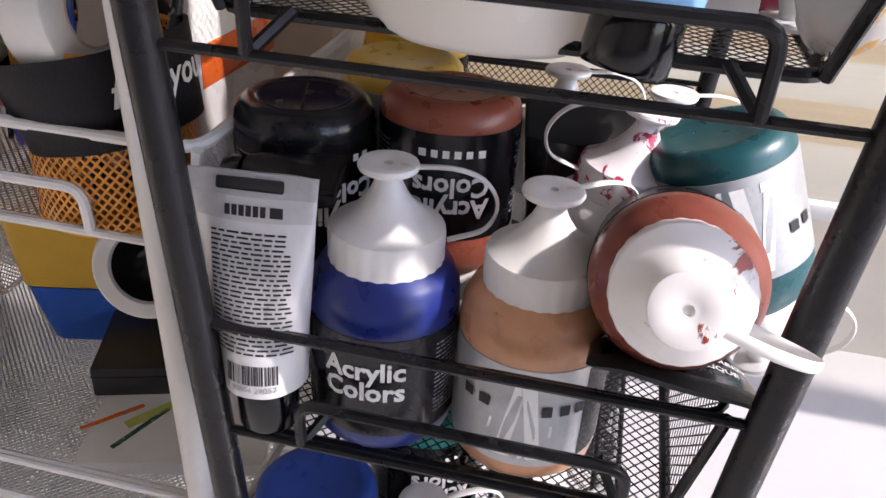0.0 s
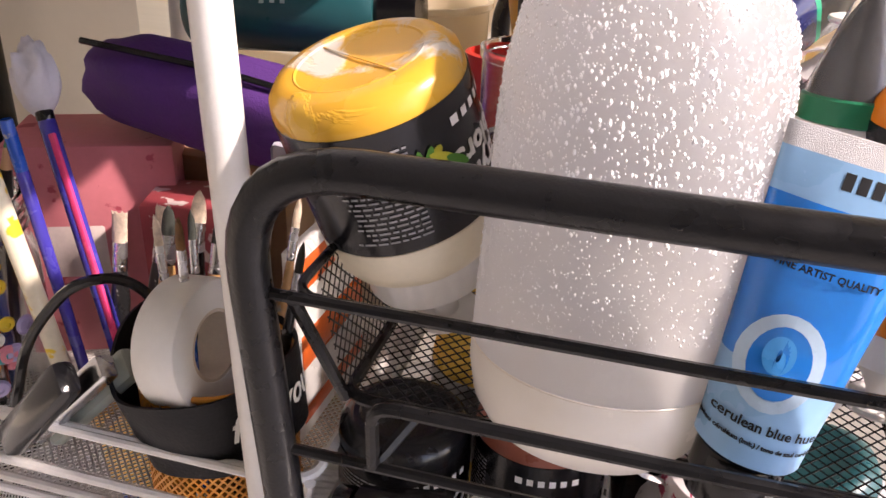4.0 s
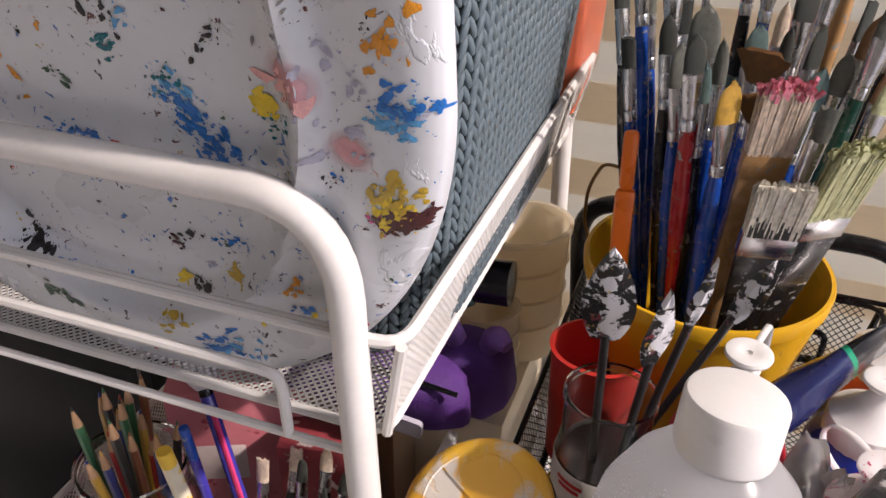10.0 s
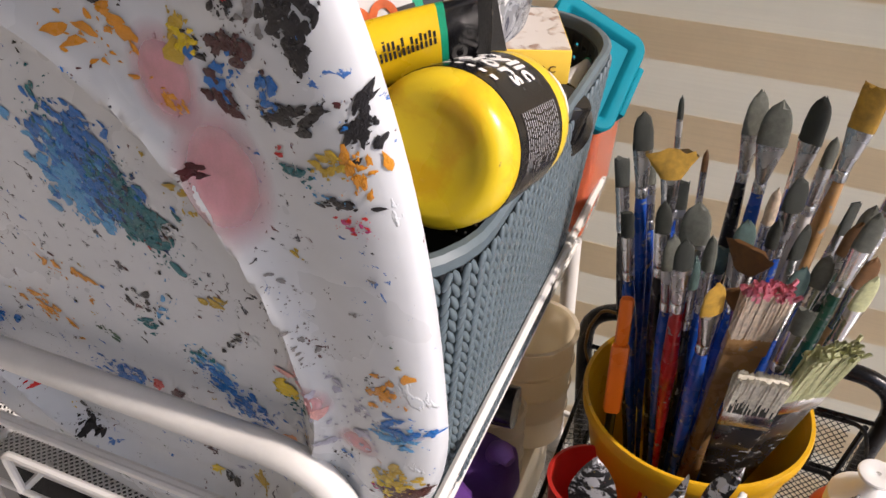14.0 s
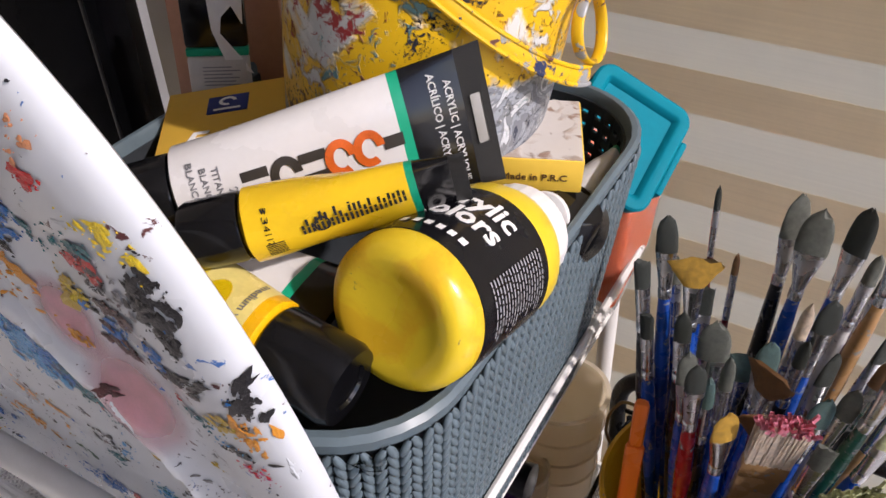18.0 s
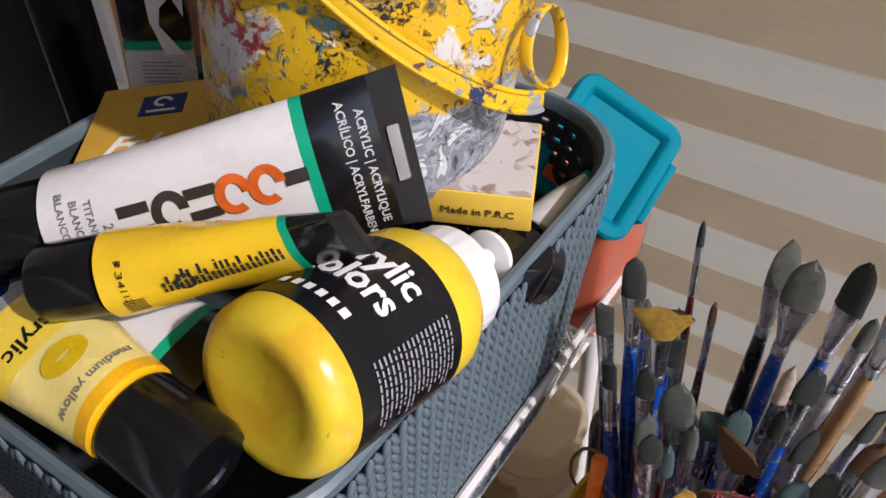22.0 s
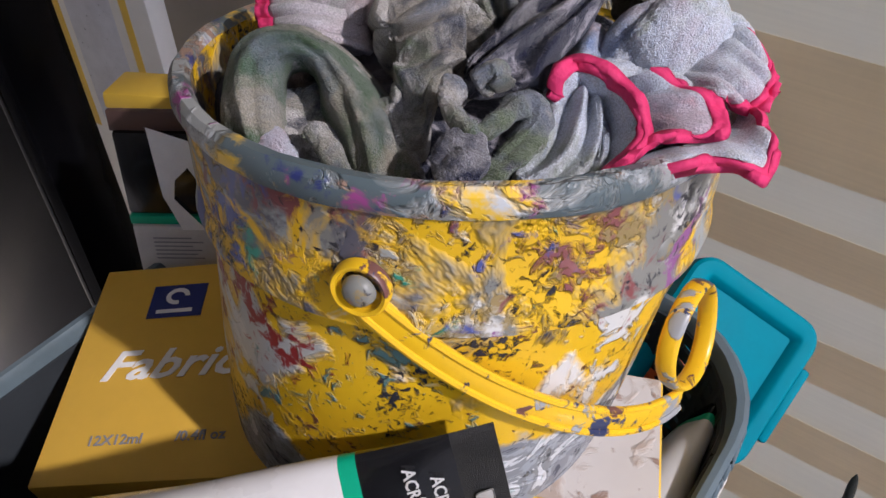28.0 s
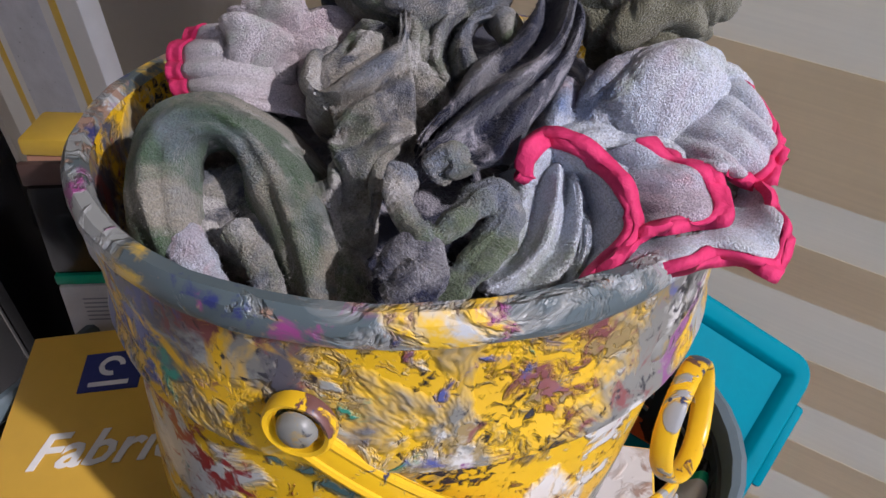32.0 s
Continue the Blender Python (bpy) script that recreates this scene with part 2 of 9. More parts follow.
def mesh_panel(p0, pu, pv, cell=0.0045, w=0.0008, diamond=True, slant=1.0):
    """Wire mesh over the parallelogram p0, p0+pu, p0+pv: two families of straight wires."""
    p0, pu, pv = Vector(p0), Vector(pu), Vector(pv)
    U, V = pu.length, pv.length
    eu, ev = pu.normalized(), pv.normalized()
    seg = []
    if diamond:
        k = slant
        c = -V * k
        while c < U:
            u0, v0 = max(c, 0), max(-c / k, 0)
            u1 = min(c + V * k, U)
            v1 = (u1 - c) / k
            if u1 > u0:
                seg.append((p0 + eu * u0 + ev * v0, p0 + eu * u1 + ev * v1))
                seg.append((p0 + eu * u0 + ev * (V - v0), p0 + eu * u1 + ev * (V - v1)))
            c += cell * math.sqrt(1 + k * k) / 1
    else:
        for i in range(int(U / cell) + 1):
            seg.append((p0 + eu * i * cell, p0 + eu * i * cell + pv))
        for i in range(int(V / cell) + 1):
            seg.append((p0 + ev * i * cell, p0 + ev * i * cell + pu))
    return strips(seg, w, w * 0.4, eu.cross(ev))


def text_bm(body, size, bold=0.0, extrude=0.0002, width=1.0, shear=0.0):
    """Letters as a flat mesh in x-y, centred."""
    cu = bpy.data.curves.new("txt", "FONT")
    cu.body, cu.size, cu.align_x, cu.align_y, cu.extrude, cu.offset = body, size, "CENTER", "CENTER", extrude, bold
    cu.resolution_u, cu.shear = 2, shear
    ob = bpy.data.objects.new("txt", cu)
    scene.collection.objects.link(ob)
    me = bpy.data.meshes.new_from_object(ob.evaluated_get(bpy.context.evaluated_depsgraph_get()))
    bm = bmesh.new()
    bm.from_mesh(me)
    bpy.data.meshes.remove(me)
    bpy.data.objects.remove(ob)
    bpy.data.curves.remove(cu)
    for v in bm.verts:
        v.co.x *= width
    return bm


def wrap(bm, r, z0, ang, up=1):
    """Bends a flat x-y drawing round the z axis at radius r, centred at height z0 and angle ang (degrees); up=-1 turns it over."""
    for v in bm.verts:
        a = radians(ang) + up * v.co.x / r
        q = r + v.co.z
        v.co = Vector((q * math.cos(a), q * math.sin(a), z0 + up * v.co.y))
    return bm


def bars(lines, thick=0.0009):
    """Unreadable print: rows of (x, y, length)."""
    bm = bmesh.new()
    for x, y, l in lines:
        n = max(1, int(l / 0.004))
        for i in range(n):
            vs = [bm.verts.new((x + l * (i + f) / n, y + g * thick / 2, 0)) for f, g in ((0, -1), (1, -1), (1, 1), (0, 1))]
            bm.faces.new(vs)
    return bm


def moved(bm, dx, dy):
    for v in bm.verts:
        v.co += Vector((dx, dy, 0))
    return bm


def marks(lines, thick, fit, material, parent, label, m=None):
    """A row of plain marks, each one a part."""
    for line in lines:
        part("maker_mark", fit(bars([line], thick)), material, parent, label, m=m)


def frame_of(origin, zdir, xdir):
    """A pose with its z axis along zdir and its x axis near xdir."""
    z = Vector(zdir).normalized()
    x = Vector(xdir) - z * Vector(xdir).dot(z)
    x.normalize()
    y = z.cross(x)
    m = Matrix((x, y, z)).transposed().to_4x4()
    m.translation = Vector(origin)
    return m


rng = random.Random(4)
# ---------- the room ----------
FLOOR_M = mat("floor_tile", (0.47, 0.46, 0.45), 0.16, var=0.05, scale=6, bump=0.01)
WALL_M = mat("wall_paint", (0.62, 0.57, 0.49), 0.8, var=0.04, scale=8, bump=0.15)
CEIL_M = mat("ceiling_paint", (0.75, 0.74, 0.72), 0.85, var=0.03, scale=6, bump=0.1)


def slab(name, lo, hi, material, label, category="wall"):
    bm = box(hi[0] - lo[0], hi[1] - lo[1], hi[2] - lo[2], 0, ((lo[0] + hi[0]) / 2, (lo[1] + hi[1]) / 2, lo[2]))
    return tagged(part(name, bm, material, None, "", False), label, category, kind="structure")


floor_ob = slab("floor", (-1.6, -2.4, -0.1), (1.7, 1.2, -0.004), mat("grout", (0.35, 0.34, 0.33), 0.8, scale=30), "pale glossy ceramic tile floor with thin joints", "floor")
slab("wall_west", (-1.7, -2.4, 0), (-1.6, 1.2, 3.1), WALL_M, "plain beige painted wall")
slab("wall_south", (-1.7, -2.5, 0), (1.6, -2.4, 3.1), WALL_M, "plain beige painted wall")
slab("wall_north_low", (-1.6, 1.08, 0), (1.7, 1.2, 0.35), WALL_M, "plain beige wall under the window")
slab("wall_north_side", (-1.6, 1.08, 0.35), (-0.62, 1.2, 3.1), WALL_M, "plain beige wall beside the window")
slab("wall_north_top", (-0.62, 1.08, 2.1), (1.7, 1.2, 3.1), WALL_M, "plain beige wall above the window")
# Unseen east walls and ceiling, added to shut out sky round a sun gap.
slab("wall_east_top", (1.6, -2.5, 2.96), (1.7, 1.08, 3.1), WALL_M, "plain beige wall added unseen above the sun opening")
slab("wall_east_side", (1.6, -2.5, 0), (1.7, -1.4, 2.96), WALL_M, "plain beige wall added unseen beside the sun opening")
slab("ceiling", (-1.7, -2.5, 3.1), (1.7, 1.2, 3.2), CEIL_M, "plain white ceiling added out of view", "ceiling")
slab("ground", (-60, -60, -0.4), (60, 60, -0.12), mat("paving", (0.3, 0.29, 0.27), 0.8, scale=1, var=0.2), "pale paving outside the window", "ground")

# zebra blind: opaque and sheer bands of cloth by turns
cloth_t = mat("blind_cloth", (0.88, 0.77, 0.58), 0.75, var=0.1, scale=20, bump=0.2)
sheer_t = mat("blind_sheer", (0.90, 0.85, 0.74), 0.7, var=0.06, scale=30, bump=0.1)
for m_, gain in ((cloth_t, 0.55), (sheer_t, 0.72)):
    t_ = m_.node_tree
    b_ = t_.nodes["Principled BSDF"]
    tr_ = t_.nodes.new("ShaderNodeBsdfTranslucent")
    tr_.inputs[0].default_value = (0.9, 0.82, 0.68, 1)
    mx_ = t_.nodes.new("ShaderNodeMixShader")
    mx_.inputs[0].default_value = gain
    t_.links.new(b_.outputs[0], mx_.inputs[1])
    t_.links.new(tr_.outputs[0], mx_.inputs[2])
    t_.links.new(mx_.outputs[0], t_.nodes["Material Output"].inputs[0])
    # long thread-like streaks
    wv = t_.nodes.new("ShaderNodeTexNoise")
    mp_ = t_.nodes.new("ShaderNodeMapping")
    mp_.inputs["Scale"].default_value = (6, 1, 420)
    t_.links.new(t_.nodes["Texture Coordinate"].outputs["Object"], mp_.inputs[0])
    t_.links.new(mp_.outputs[0], wv.inputs["Vector"])
    wv.inputs["Scale"].default_value = 1.0
    rg = t_.nodes.new("ShaderNodeMapRange")
    rg.inputs[3].default_value, rg.inputs[4].default_value = 0.82, 1.15
    t_.links.new(wv.outputs["Fac"], rg.inputs[0])
    ml = t_.nodes.new("ShaderNodeMix")
    ml.data_type, ml.blend_type = "RGBA", "MULTIPLY"
    ml.inputs[0].default_value = 1
    old = b_.inputs["Base Color"].links[0].from_socket
    t_.links.new(old, ml.inputs[6])
    t_.links.new(rg.outputs[0], ml.inputs[7])
    t_.links.new(ml.outputs[2], b_.inputs["Base Color"])
blind = thing("window_blind", "beige zebra roller blind with opaque and sheer bands", "blind", pose(0, 0, 0), kind="structure")
BLIND_Y = 0.90
part("sheer_sheet", box(2.2, 0.0006, 1.80, 0, (0.48, BLIND_Y + 0.006, 0.31)), sheer_t, blind, "pale sheer cloth", False)
BANDS = [(1.245, 1.330), (1.155, 1.200), (1.020, 1.108), (0.937, 0.981)] + [(0.838 - 0.092 * k, 0.884 - 0.092 * k) for k in range(6)] + [(1.375 + 0.135 * k, 1.455 + 0.135 * k) for k in range(5)]
for z0, z1 in BANDS:
    part("opaque_band", box(2.2, 0.0003, z1 - z0, 0, (0.48, BLIND_Y, z0)), cloth_t, blind, "", False)
part("bottom_rail", box(2.2, 0.018, 0.02, 0.004, (0.48, BLIND_Y, 0.290)), WHITE_PLASTIC, blind)


# ---------- carts ----------
def cart(name, label, steel, x0, x1, y0, y1, top, tiers, splay, mesh_cell, wire, diamond, tube_r, guard_in, rim_out=0.0, floor_out=-0.012, rim_r=0.0022, floor_in=0.016):
    """Each tier is (upper rail, lower rail, mesh floor, height of the guard over the lower rail)."""
    c = thing(name, label, "utility cart", pose(0, 0, 0))
    mid = (x0 + x1) / 2
    for y, nm in ((y0, "front_frame"), (y1, "back_frame")):
        def px(z, s):
            return (x0 if s < 0 else x1) + s * splay * (z - tiers[0][0])
        pts = [(px(0.06, -1), y, 0.06), (px(top, -1), y, top), (px(top, 1), y, top), (px(0.06, 1), y, 0.06)]
        part(nm, sweep(rounded(pts, 0.05, 9), tube_r, 12), steel, c)
        for s in (-1, 1):
            w = part("castor", lathe([(0, -0.009), (0.02, -0.009), (0.024, -0.004), (0.024, 0.004), (0.02, 0.009), (0, 0.009)], 16), BLACK_PLASTIC, c, "small black swivel castor", m=pose(px(0.06, s), y, 0.024, 90, 0, 20))
    for zt, gz, zf, guard_h in tiers:
        shift = splay * (zt - tiers[0][0])
        a, b = x0 - shift, x1 + shift
        for y in (y0, y1):
            for z in (zt, gz):
                part("rail", sweep([(a, y, z), (b, y, z)], 0.0025, 8), steel, c)
            gx0, gx1 = a + guard_in, b - guard_in
            guard = rounded([(gx0, y, gz), (gx0, y - 0.002, gz + guard_h), (gx1, y - 0.002, gz + guard_h), (gx1, y, gz)], 0.01, 4)
            part("guard_rod", sweep(guard, 0.003, 8), steel, c)
            sg = 1 if y == y0 else -1
            for gx in (gx0, gx1):
                part("stay", sweep([(gx, y, gz), (gx + (0.012 if gx == gx0 else -0.012), y + sg * 0.018, gz + 0.014)], 0.0027, 6), steel, c)
        r0, r1 = (a - rim_out, y0 + 0.0045, zt - 0.002), (b + rim_out, y1 - 0.0045, zt - 0.002)
        f0, f1 = (a - floor_out, y0 + (floor_in if zt == tiers[0][0] else 0.016), zf), (b + floor_out, y1 - 0.016, zf)
        rim = rounded([(r0[0], r0[1], r0[2]), (r1[0], r0[1], r0[2]), (r1[0], r1[1], r0[2]), (r0[0], r1[1], r0[2])], 0.015, 4, True)
        part("basket_rim", sweep(rim[0:], rim_r, 8, True), steel, c)
        low = rounded([(f0[0], f0[1], zf), (f1[0], f0[1], zf), (f1[0], f1[1], zf), (f0[0], f1[1], zf)], 0.012, 4, True)
        part("basket_floor_rod", sweep(low, 0.003, 8, True), steel, c)
        for cx, cy in ((0, 0), (1, 0), (1, 1), (0, 1)):
            p = ((r0, r1)[cx][0], (r0, r1)[cy][1], r0[2])
            q = ((f0, f1)[cx][0], (f0, f1)[cy][1], zf)
            part("corner_rod", sweep([p, q], 0.003, 8), steel, c)
        part("cross_rod", sweep([(mid, f0[1], zf - 0.003), (mid, f1[1], zf - 0.003)], 0.0022, 6), steel, c)
        W, D = f1[0] - f0[0], f1[1] - f0[1]
        part("floor_mesh", mesh_panel(f0, (W, 0, 0), (0, D, 0), mesh_cell, wire, diamond), steel, c, "", False)
        rw, rd = r1[0] - r0[0], r1[1] - r0[1]
        for p0, pu, pv in (((f0[0], f0[1], zf), (0, D, 0), Vector((r0[0] - f0[0], 0, r0[2] - zf))),
                           ((f1[0], f0[1], zf), (0, D, 0), Vector((r1[0] - f1[0], 0, r0[2] - zf))),
                           ((f0[0], f1[1], zf), (W, 0, 0), Vector((0, r1[1] - f1[1], r0[2] - zf)))):
            part("side_mesh", mesh_panel(p0, pu, pv, mesh_cell, wire, diamond), steel, c, "", False)
    return c


black_cart = cart("utility_cart", "black powder-coated steel cart with wire mesh baskets full of paints", BLACK_STEEL,
                  -0.1400, 0.1485, 0.275, 0.745, 0.734, [(0.679, 0.604, 0.613, 0.033), (0.4735, 0.410, 0.398, 0.027), (0.252, 0.187, 0.177, 0.026)], 0.08, 0.0048, 0.0008, True, 0.0085, 0.050, -0.014, -0.026, 0.0022, 0.030)
white_cart = cart("utility_cart", "white powder-coated steel cart with expanded mesh baskets of art supplies", WHITE_STEEL,
                  -0.478, -0.1755, 0.318, 0.78, 0.936, [(0.866, 0.792, 0.795, 0.042), (0.540, 0.484, 0.475, 0.026), (0.298, 0.240, 0.234, 0.026)], -0.03, 0.0036, 0.0013, True, 0.0088, 0.039, 0.024, 0.010, 0.0034)


# ---------- paint bottles ----------
def paint_mat(name, rgb, rough=0.32):
    return mat("paint_" + name, rgb, rough, var=0.1, scale=70, bump=0.04, dirt=((rgb[0] * 0.3, rgb[1] * 0.3, rgb[2] * 0.3), 240, -0.02))


def bottle(label, m, paint, dress="black", cap="nozzle", spots=None, face=-90, flip=1, strap=True, ink=0.0148, seam=False):
    """Half-litre acrylic bottle, 147 mm tall with its nozzle cap; dress: black or silver label; face: the angle that the print looks to."""
    b = thing("paint_bottle", label, "paint bottle", m, "acrylic paint bottles")
    R = 0.0375
    body = lathe([(0, 0.0022), (0.022, 0.0016), (0.0275, 0.0), (0.0325, 0.0012), (0.0365, 0.006), (R, 0.012), (R, 0.078), (0.0368, 0.086), (0.033, 0.094), (0.028, 0.0985), (0.0268, 0.104), (0, 0.104)], 40)
    part("body", body, paint, b)
    if seam:
        part("mould_seam", box(0.052, 0.0009, 0.0005, 0.0002, (0, 0, 0.0008)), paint, b, m=pose(0, 0, 0, 0, 0, face + 35))
        part("foot_ring", lathe([(0.0235, 0.0017), (0.0250, 0.0002), (0.0265, 0.0010)], 40), paint, b)
    lab = lathe([(R + 0.0001, 0.014), (R + 0.0005, 0.0142), (R + 0.0005, 0.0718), (R + 0.0001, 0.072)], 48)
    part("label", lab, LABEL_BLACK if dress == "black" else LABEL_SILVER, b, "black printed label" if dress == "black" else "silver printed label")
    rr = R + 0.0009
    if dress == "black":
        part("print", wrap(text_bm("Acrylic", ink, 0.0004), rr, 0.043 + 0.72 * ink * flip, face, flip), INK_WHITE, b, "white lettering")
        part("print", wrap(text_bm("Colors", ink, 0.0004), rr, 0.043 - 0.10 * ink * flip, face, flip), INK_WHITE, b, "white lettering")
        mk = [(-0.017, 0, 0.004), (-0.010, 0, 0.0035), (-0.004, 0, 0.0035), (0.002, 0, 0.0035), (0.008, 0, 0.0035), (0.014, 0, 0.004)]
        marks(mk, 0.004, lambda q: wrap(q, rr, 0.043 - 0.019 * flip, face, flip), INK_WHITE, b, "plain white mark")
        for side, wide in ((78, 0.015), (-80, 0.013)):
            rows = []
            for i in range(17):
                x_, end_ = -wide, wide * rng.uniform(0.55, 1)
                while x_ < end_:
                    l_ = rng.uniform(0.0014, 0.0048)
                    rows.append((x_, 0.022 - 0.0026 * i, min(l_, end_ - x_ + 0.001)))
                    x_ += l_ + 0.0009
            part("small_print", wrap(bars(rows, 0.0010), rr, 0.043, face + side * flip, flip), INK_GREY, b, "rows of tiny grey print")
    else:
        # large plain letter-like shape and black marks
        sh = bmesh.new()
        for quad in (((-0.010, -0.024), (-0.003, -0.024), (0.005, 0.024), (-0.001, 0.024)), ((0.001, 0.024), (0.008, 0.024), (0.014, -0.024), (0.007, -0.024)), ((-0.014, -0.010), (0.018, -0.010), (0.018, -0.003), (-0.013, -0.003)), ((-0.018, -0.024), (-0.001, -0.024), (-0.001, -0.019), (-0.018, -0.019)), ((0.003, -0.024), (0.020, -0.024), (0.020, -0.019), (0.003, -0.019))):
            sh.faces.new([sh.verts.new((x, y, 0)) for x, y in quad])
        part("printed_shape", wrap(sh, rr, 0.043, face, flip), INK_WHITE, b, "large plain white printed shape")
        mk = [(-0.03, 0.006, 0.006), (-0.020, 0.006, 0.006), (0.012, 0.006, 0.005), (0.021, 0.006, 0.005), (0.029, 0.006, 0.005)]
        marks(mk, 0.006, lambda q: wrap(q, rr + 0.0003, 0.043, face, flip), INK_BLACK, b, "plain black mark")
        strip = lathe([(R + 0.0003, 0.016), (R + 0.0007, 0.0162), (R + 0.0007, 0.0698), (R + 0.0003, 0.07)], 48)
        cut = [f for f in strip.faces if abs((math.degrees(math.atan2(f.calc_center_median().y, f.calc_center_median().x)) - face - 100 + 180) % 360 - 180) > 45]
        bmesh.ops.delete(strip, geom=cut, context="FACES")
        part("label_back", strip, LABEL_BLACK, b, "black back panel of the label")
    if cap:
        wht = WHITE_PLASTIC if spots is None else spots
        skirt = lathe([(0.0268, 0.0965), (0.0282, 0.0968), (0.0282, 0.1130), (0.0276, 0.1148), (0.0240, 0.1166), (0.0182, 0.1208), (0.0130, 0.1262), (0.0090, 0.1320), (0.0064, 0.1375), (0.0055, 0.1410), (0.0058, 0.143)], 120, lambda a, i: 1 + (0.018 * abs(math.cos(12 * a)) - 0.010 if i in (1, 2) else 0))
        part("cap", skirt, wht, b, "white screw cap with a nozzle")
        disc = lathe([(0, 0.1435), (0.012, 0.143), (0.0140, 0.1435), (0.0146, 0.145), (0.0140, 0.1465), (0.012, 0.147), (0.005, 0.1465), (0.004, 0.1462), (0.0022, 0.1462), (0.002, 0.1445), (0, 0.1445)], 32)
        part("nozzle_lid", disc, wht, b)
        loop = [(0.0130, 0, 0.1452), (0.030, 0.001, 0.146), (0.045, 0.003, 0.141), (0.053, 0.004, 0.128), (0.048, 0.003, 0.114), (0.029, 0.001, 0.108)]
        if strap:
            part("strap", sweep(rounded(loop, 0.01, 4), 0, 8, flat=(0.0048, 0.0018), up=(0, 1, 0)), wht, b)
    return b


def up_at(x, y, z, rz=0, tilt=0, az=0):
    """Upright at x, y, z, turned by rz, then tipped by tilt degrees towards azimuth az."""
    return Matrix.Translation((x, y, z)) @ Matrix.Rotation(radians(tilt), 4, Vector((-math.sin(radians(az)), math.cos(radians(az)), 0))) @ pose(0, 0, 0, 0, 0, rz)


def turned(x, y, z, rz=0, tilt=0, az=0):
    """The same, upside down: z is the height of the lowest point of the cap."""
    return up_at(x, y, z, 0, tilt, az) @ pose(0, 0, 0.147, 180, 0, rz)


STAINED = splatter("cap_red_stains", (0.78, 0.76, 0.74), [((0.32, 0.05, 0.03), 55, 0.66, 18)], 0.35)
RED_STAINED = splatter("cap_crimson_stains", (0.78, 0.74, 0.74), [((0.45, 0.02, 0.08), 70, 0.58, 25)], 0.35)
T2 = 0.400   # mesh floor of the black cart's middle basket
T1 = 0.615   # and of its top basket
bottle("blue acrylic paint bottle with a white nozzle cap", up_at(-0.046, 0.323, T2, 8), paint_mat("ultramarine", (0.012, 0.024, 0.16)), face=-97)
bottle("peach acrylic paint bottle with a white nozzle cap", up_at(0.030, 0.327, T2 - 0.003, 35), paint_mat("peach", (0.56, 0.29, 0.16)), dress="silver", face=-127)
bottle("dark brown acrylic bottle tipped towards the front, cap stained", frame_of((0.090, 0.375, 0.492), (-0.03, -0.93, 0.37), (0.95, -0.1, -0.35)), paint_mat("oxide", (0.17, 0.045, 0.03)), spots=STAINED)
bottle("black acrylic bottle standing upside down", turned(-0.108, 0.378, T2 + 0.006, 20), paint_mat("black", (0.010, 0.011, 0.014), 0.22), cap="nozzle", face=60, flip=1, seam=True)
bottle("brick red acrylic bottle standing upside down", turned(-0.033, 0.392, T2 + 0.014, 0, 2, 90), paint_mat("brick", (0.24, 0.065, 0.04)), face=75, flip=1, seam=True)
bottle("white acrylic bottle with a crimson-stained nozzle cap", up_at(0.050, 0.402, T2 + 0.014, 195, 8, 10), paint_mat("pale", (0.62, 0.6, 0.6)), dress="silver", spots=RED_STAINED, face=-90)
bottle("dark teal acrylic bottle upside down with a silver label", turned(0.157, 0.404, T2 + 0.018, 0, 22, 180), paint_mat("teal", (0.012, 0.07, 0.08)), dress="silver", cap="nozzle", face=68, flip=1)
ochre = bottle("yellow ochre acrylic bottle standing upside down", frame_of((-0.120, 0.340, 0.758), (0.034, 0.038, -0.137), (1, 0.2, 0.2)) @ Matrix.Diagonal((1.13, 1.13, 1.0, 1)), splatter("paint_ochre", (0.66, 0.36, 0.035), [((0.56, 0.52, 0.46), 22, 0.60, 14), ((0.72, 0.42, 0.04), 30, 0.62, 14)], 0.3, 0.04), face=12, flip=1, seam=True)
pr = random.Random(8)
for k in range(9):
    lf = bmesh.new()
    n_ = 10
    l_, w_, an_ = pr.uniform(0.004, 0.008), pr.uniform(0.0012, 0.0024), pr.uniform(0, 6.28)
    lf.faces.new([lf.verts.new((l_ * math.cos(6.28 * i / n_) * math.cos(an_) - w_ * math.sin(6.28 * i / n_) * math.sin(an_), l_ * math.cos(6.28 * i / n_) * math.sin(an_) + w_ * math.sin(6.28 * i / n_) * math.cos(an_), 0)) for i in range(n_)])
    lf = wrap(moved(lf, pr.uniform(-0.010, 0.010), pr.uniform(-0.012, 0.012)), 0.0375 + 0.0010 + 0.0001 * k, 0.043, 48, 1)
    part("printed_leaf", lf, mat("print_leaf_green", (0.06, 0.20, 0.02), 0.4) if k % 3 else mat("print_leaf_yellow", (0.45, 0.42, 0.03), 0.4), ochre, "printed leaf")
part("shoulder", lathe([(0.0376, 0.0722), (0.0380, 0.0725), (0.0380, 0.0780), (0.0373, 0.0862), (0.0335, 0.0943), (0.0284, 0.0990)], 48), mat("ochre_shoulder", (0.74, 0.67, 0.52), 0.35, var=0.08, scale=40, bump=0.03, dirt=((0.60, 0.36, 0.06), 60, -0.02)), ochre, "cream shoulder of the bottle")
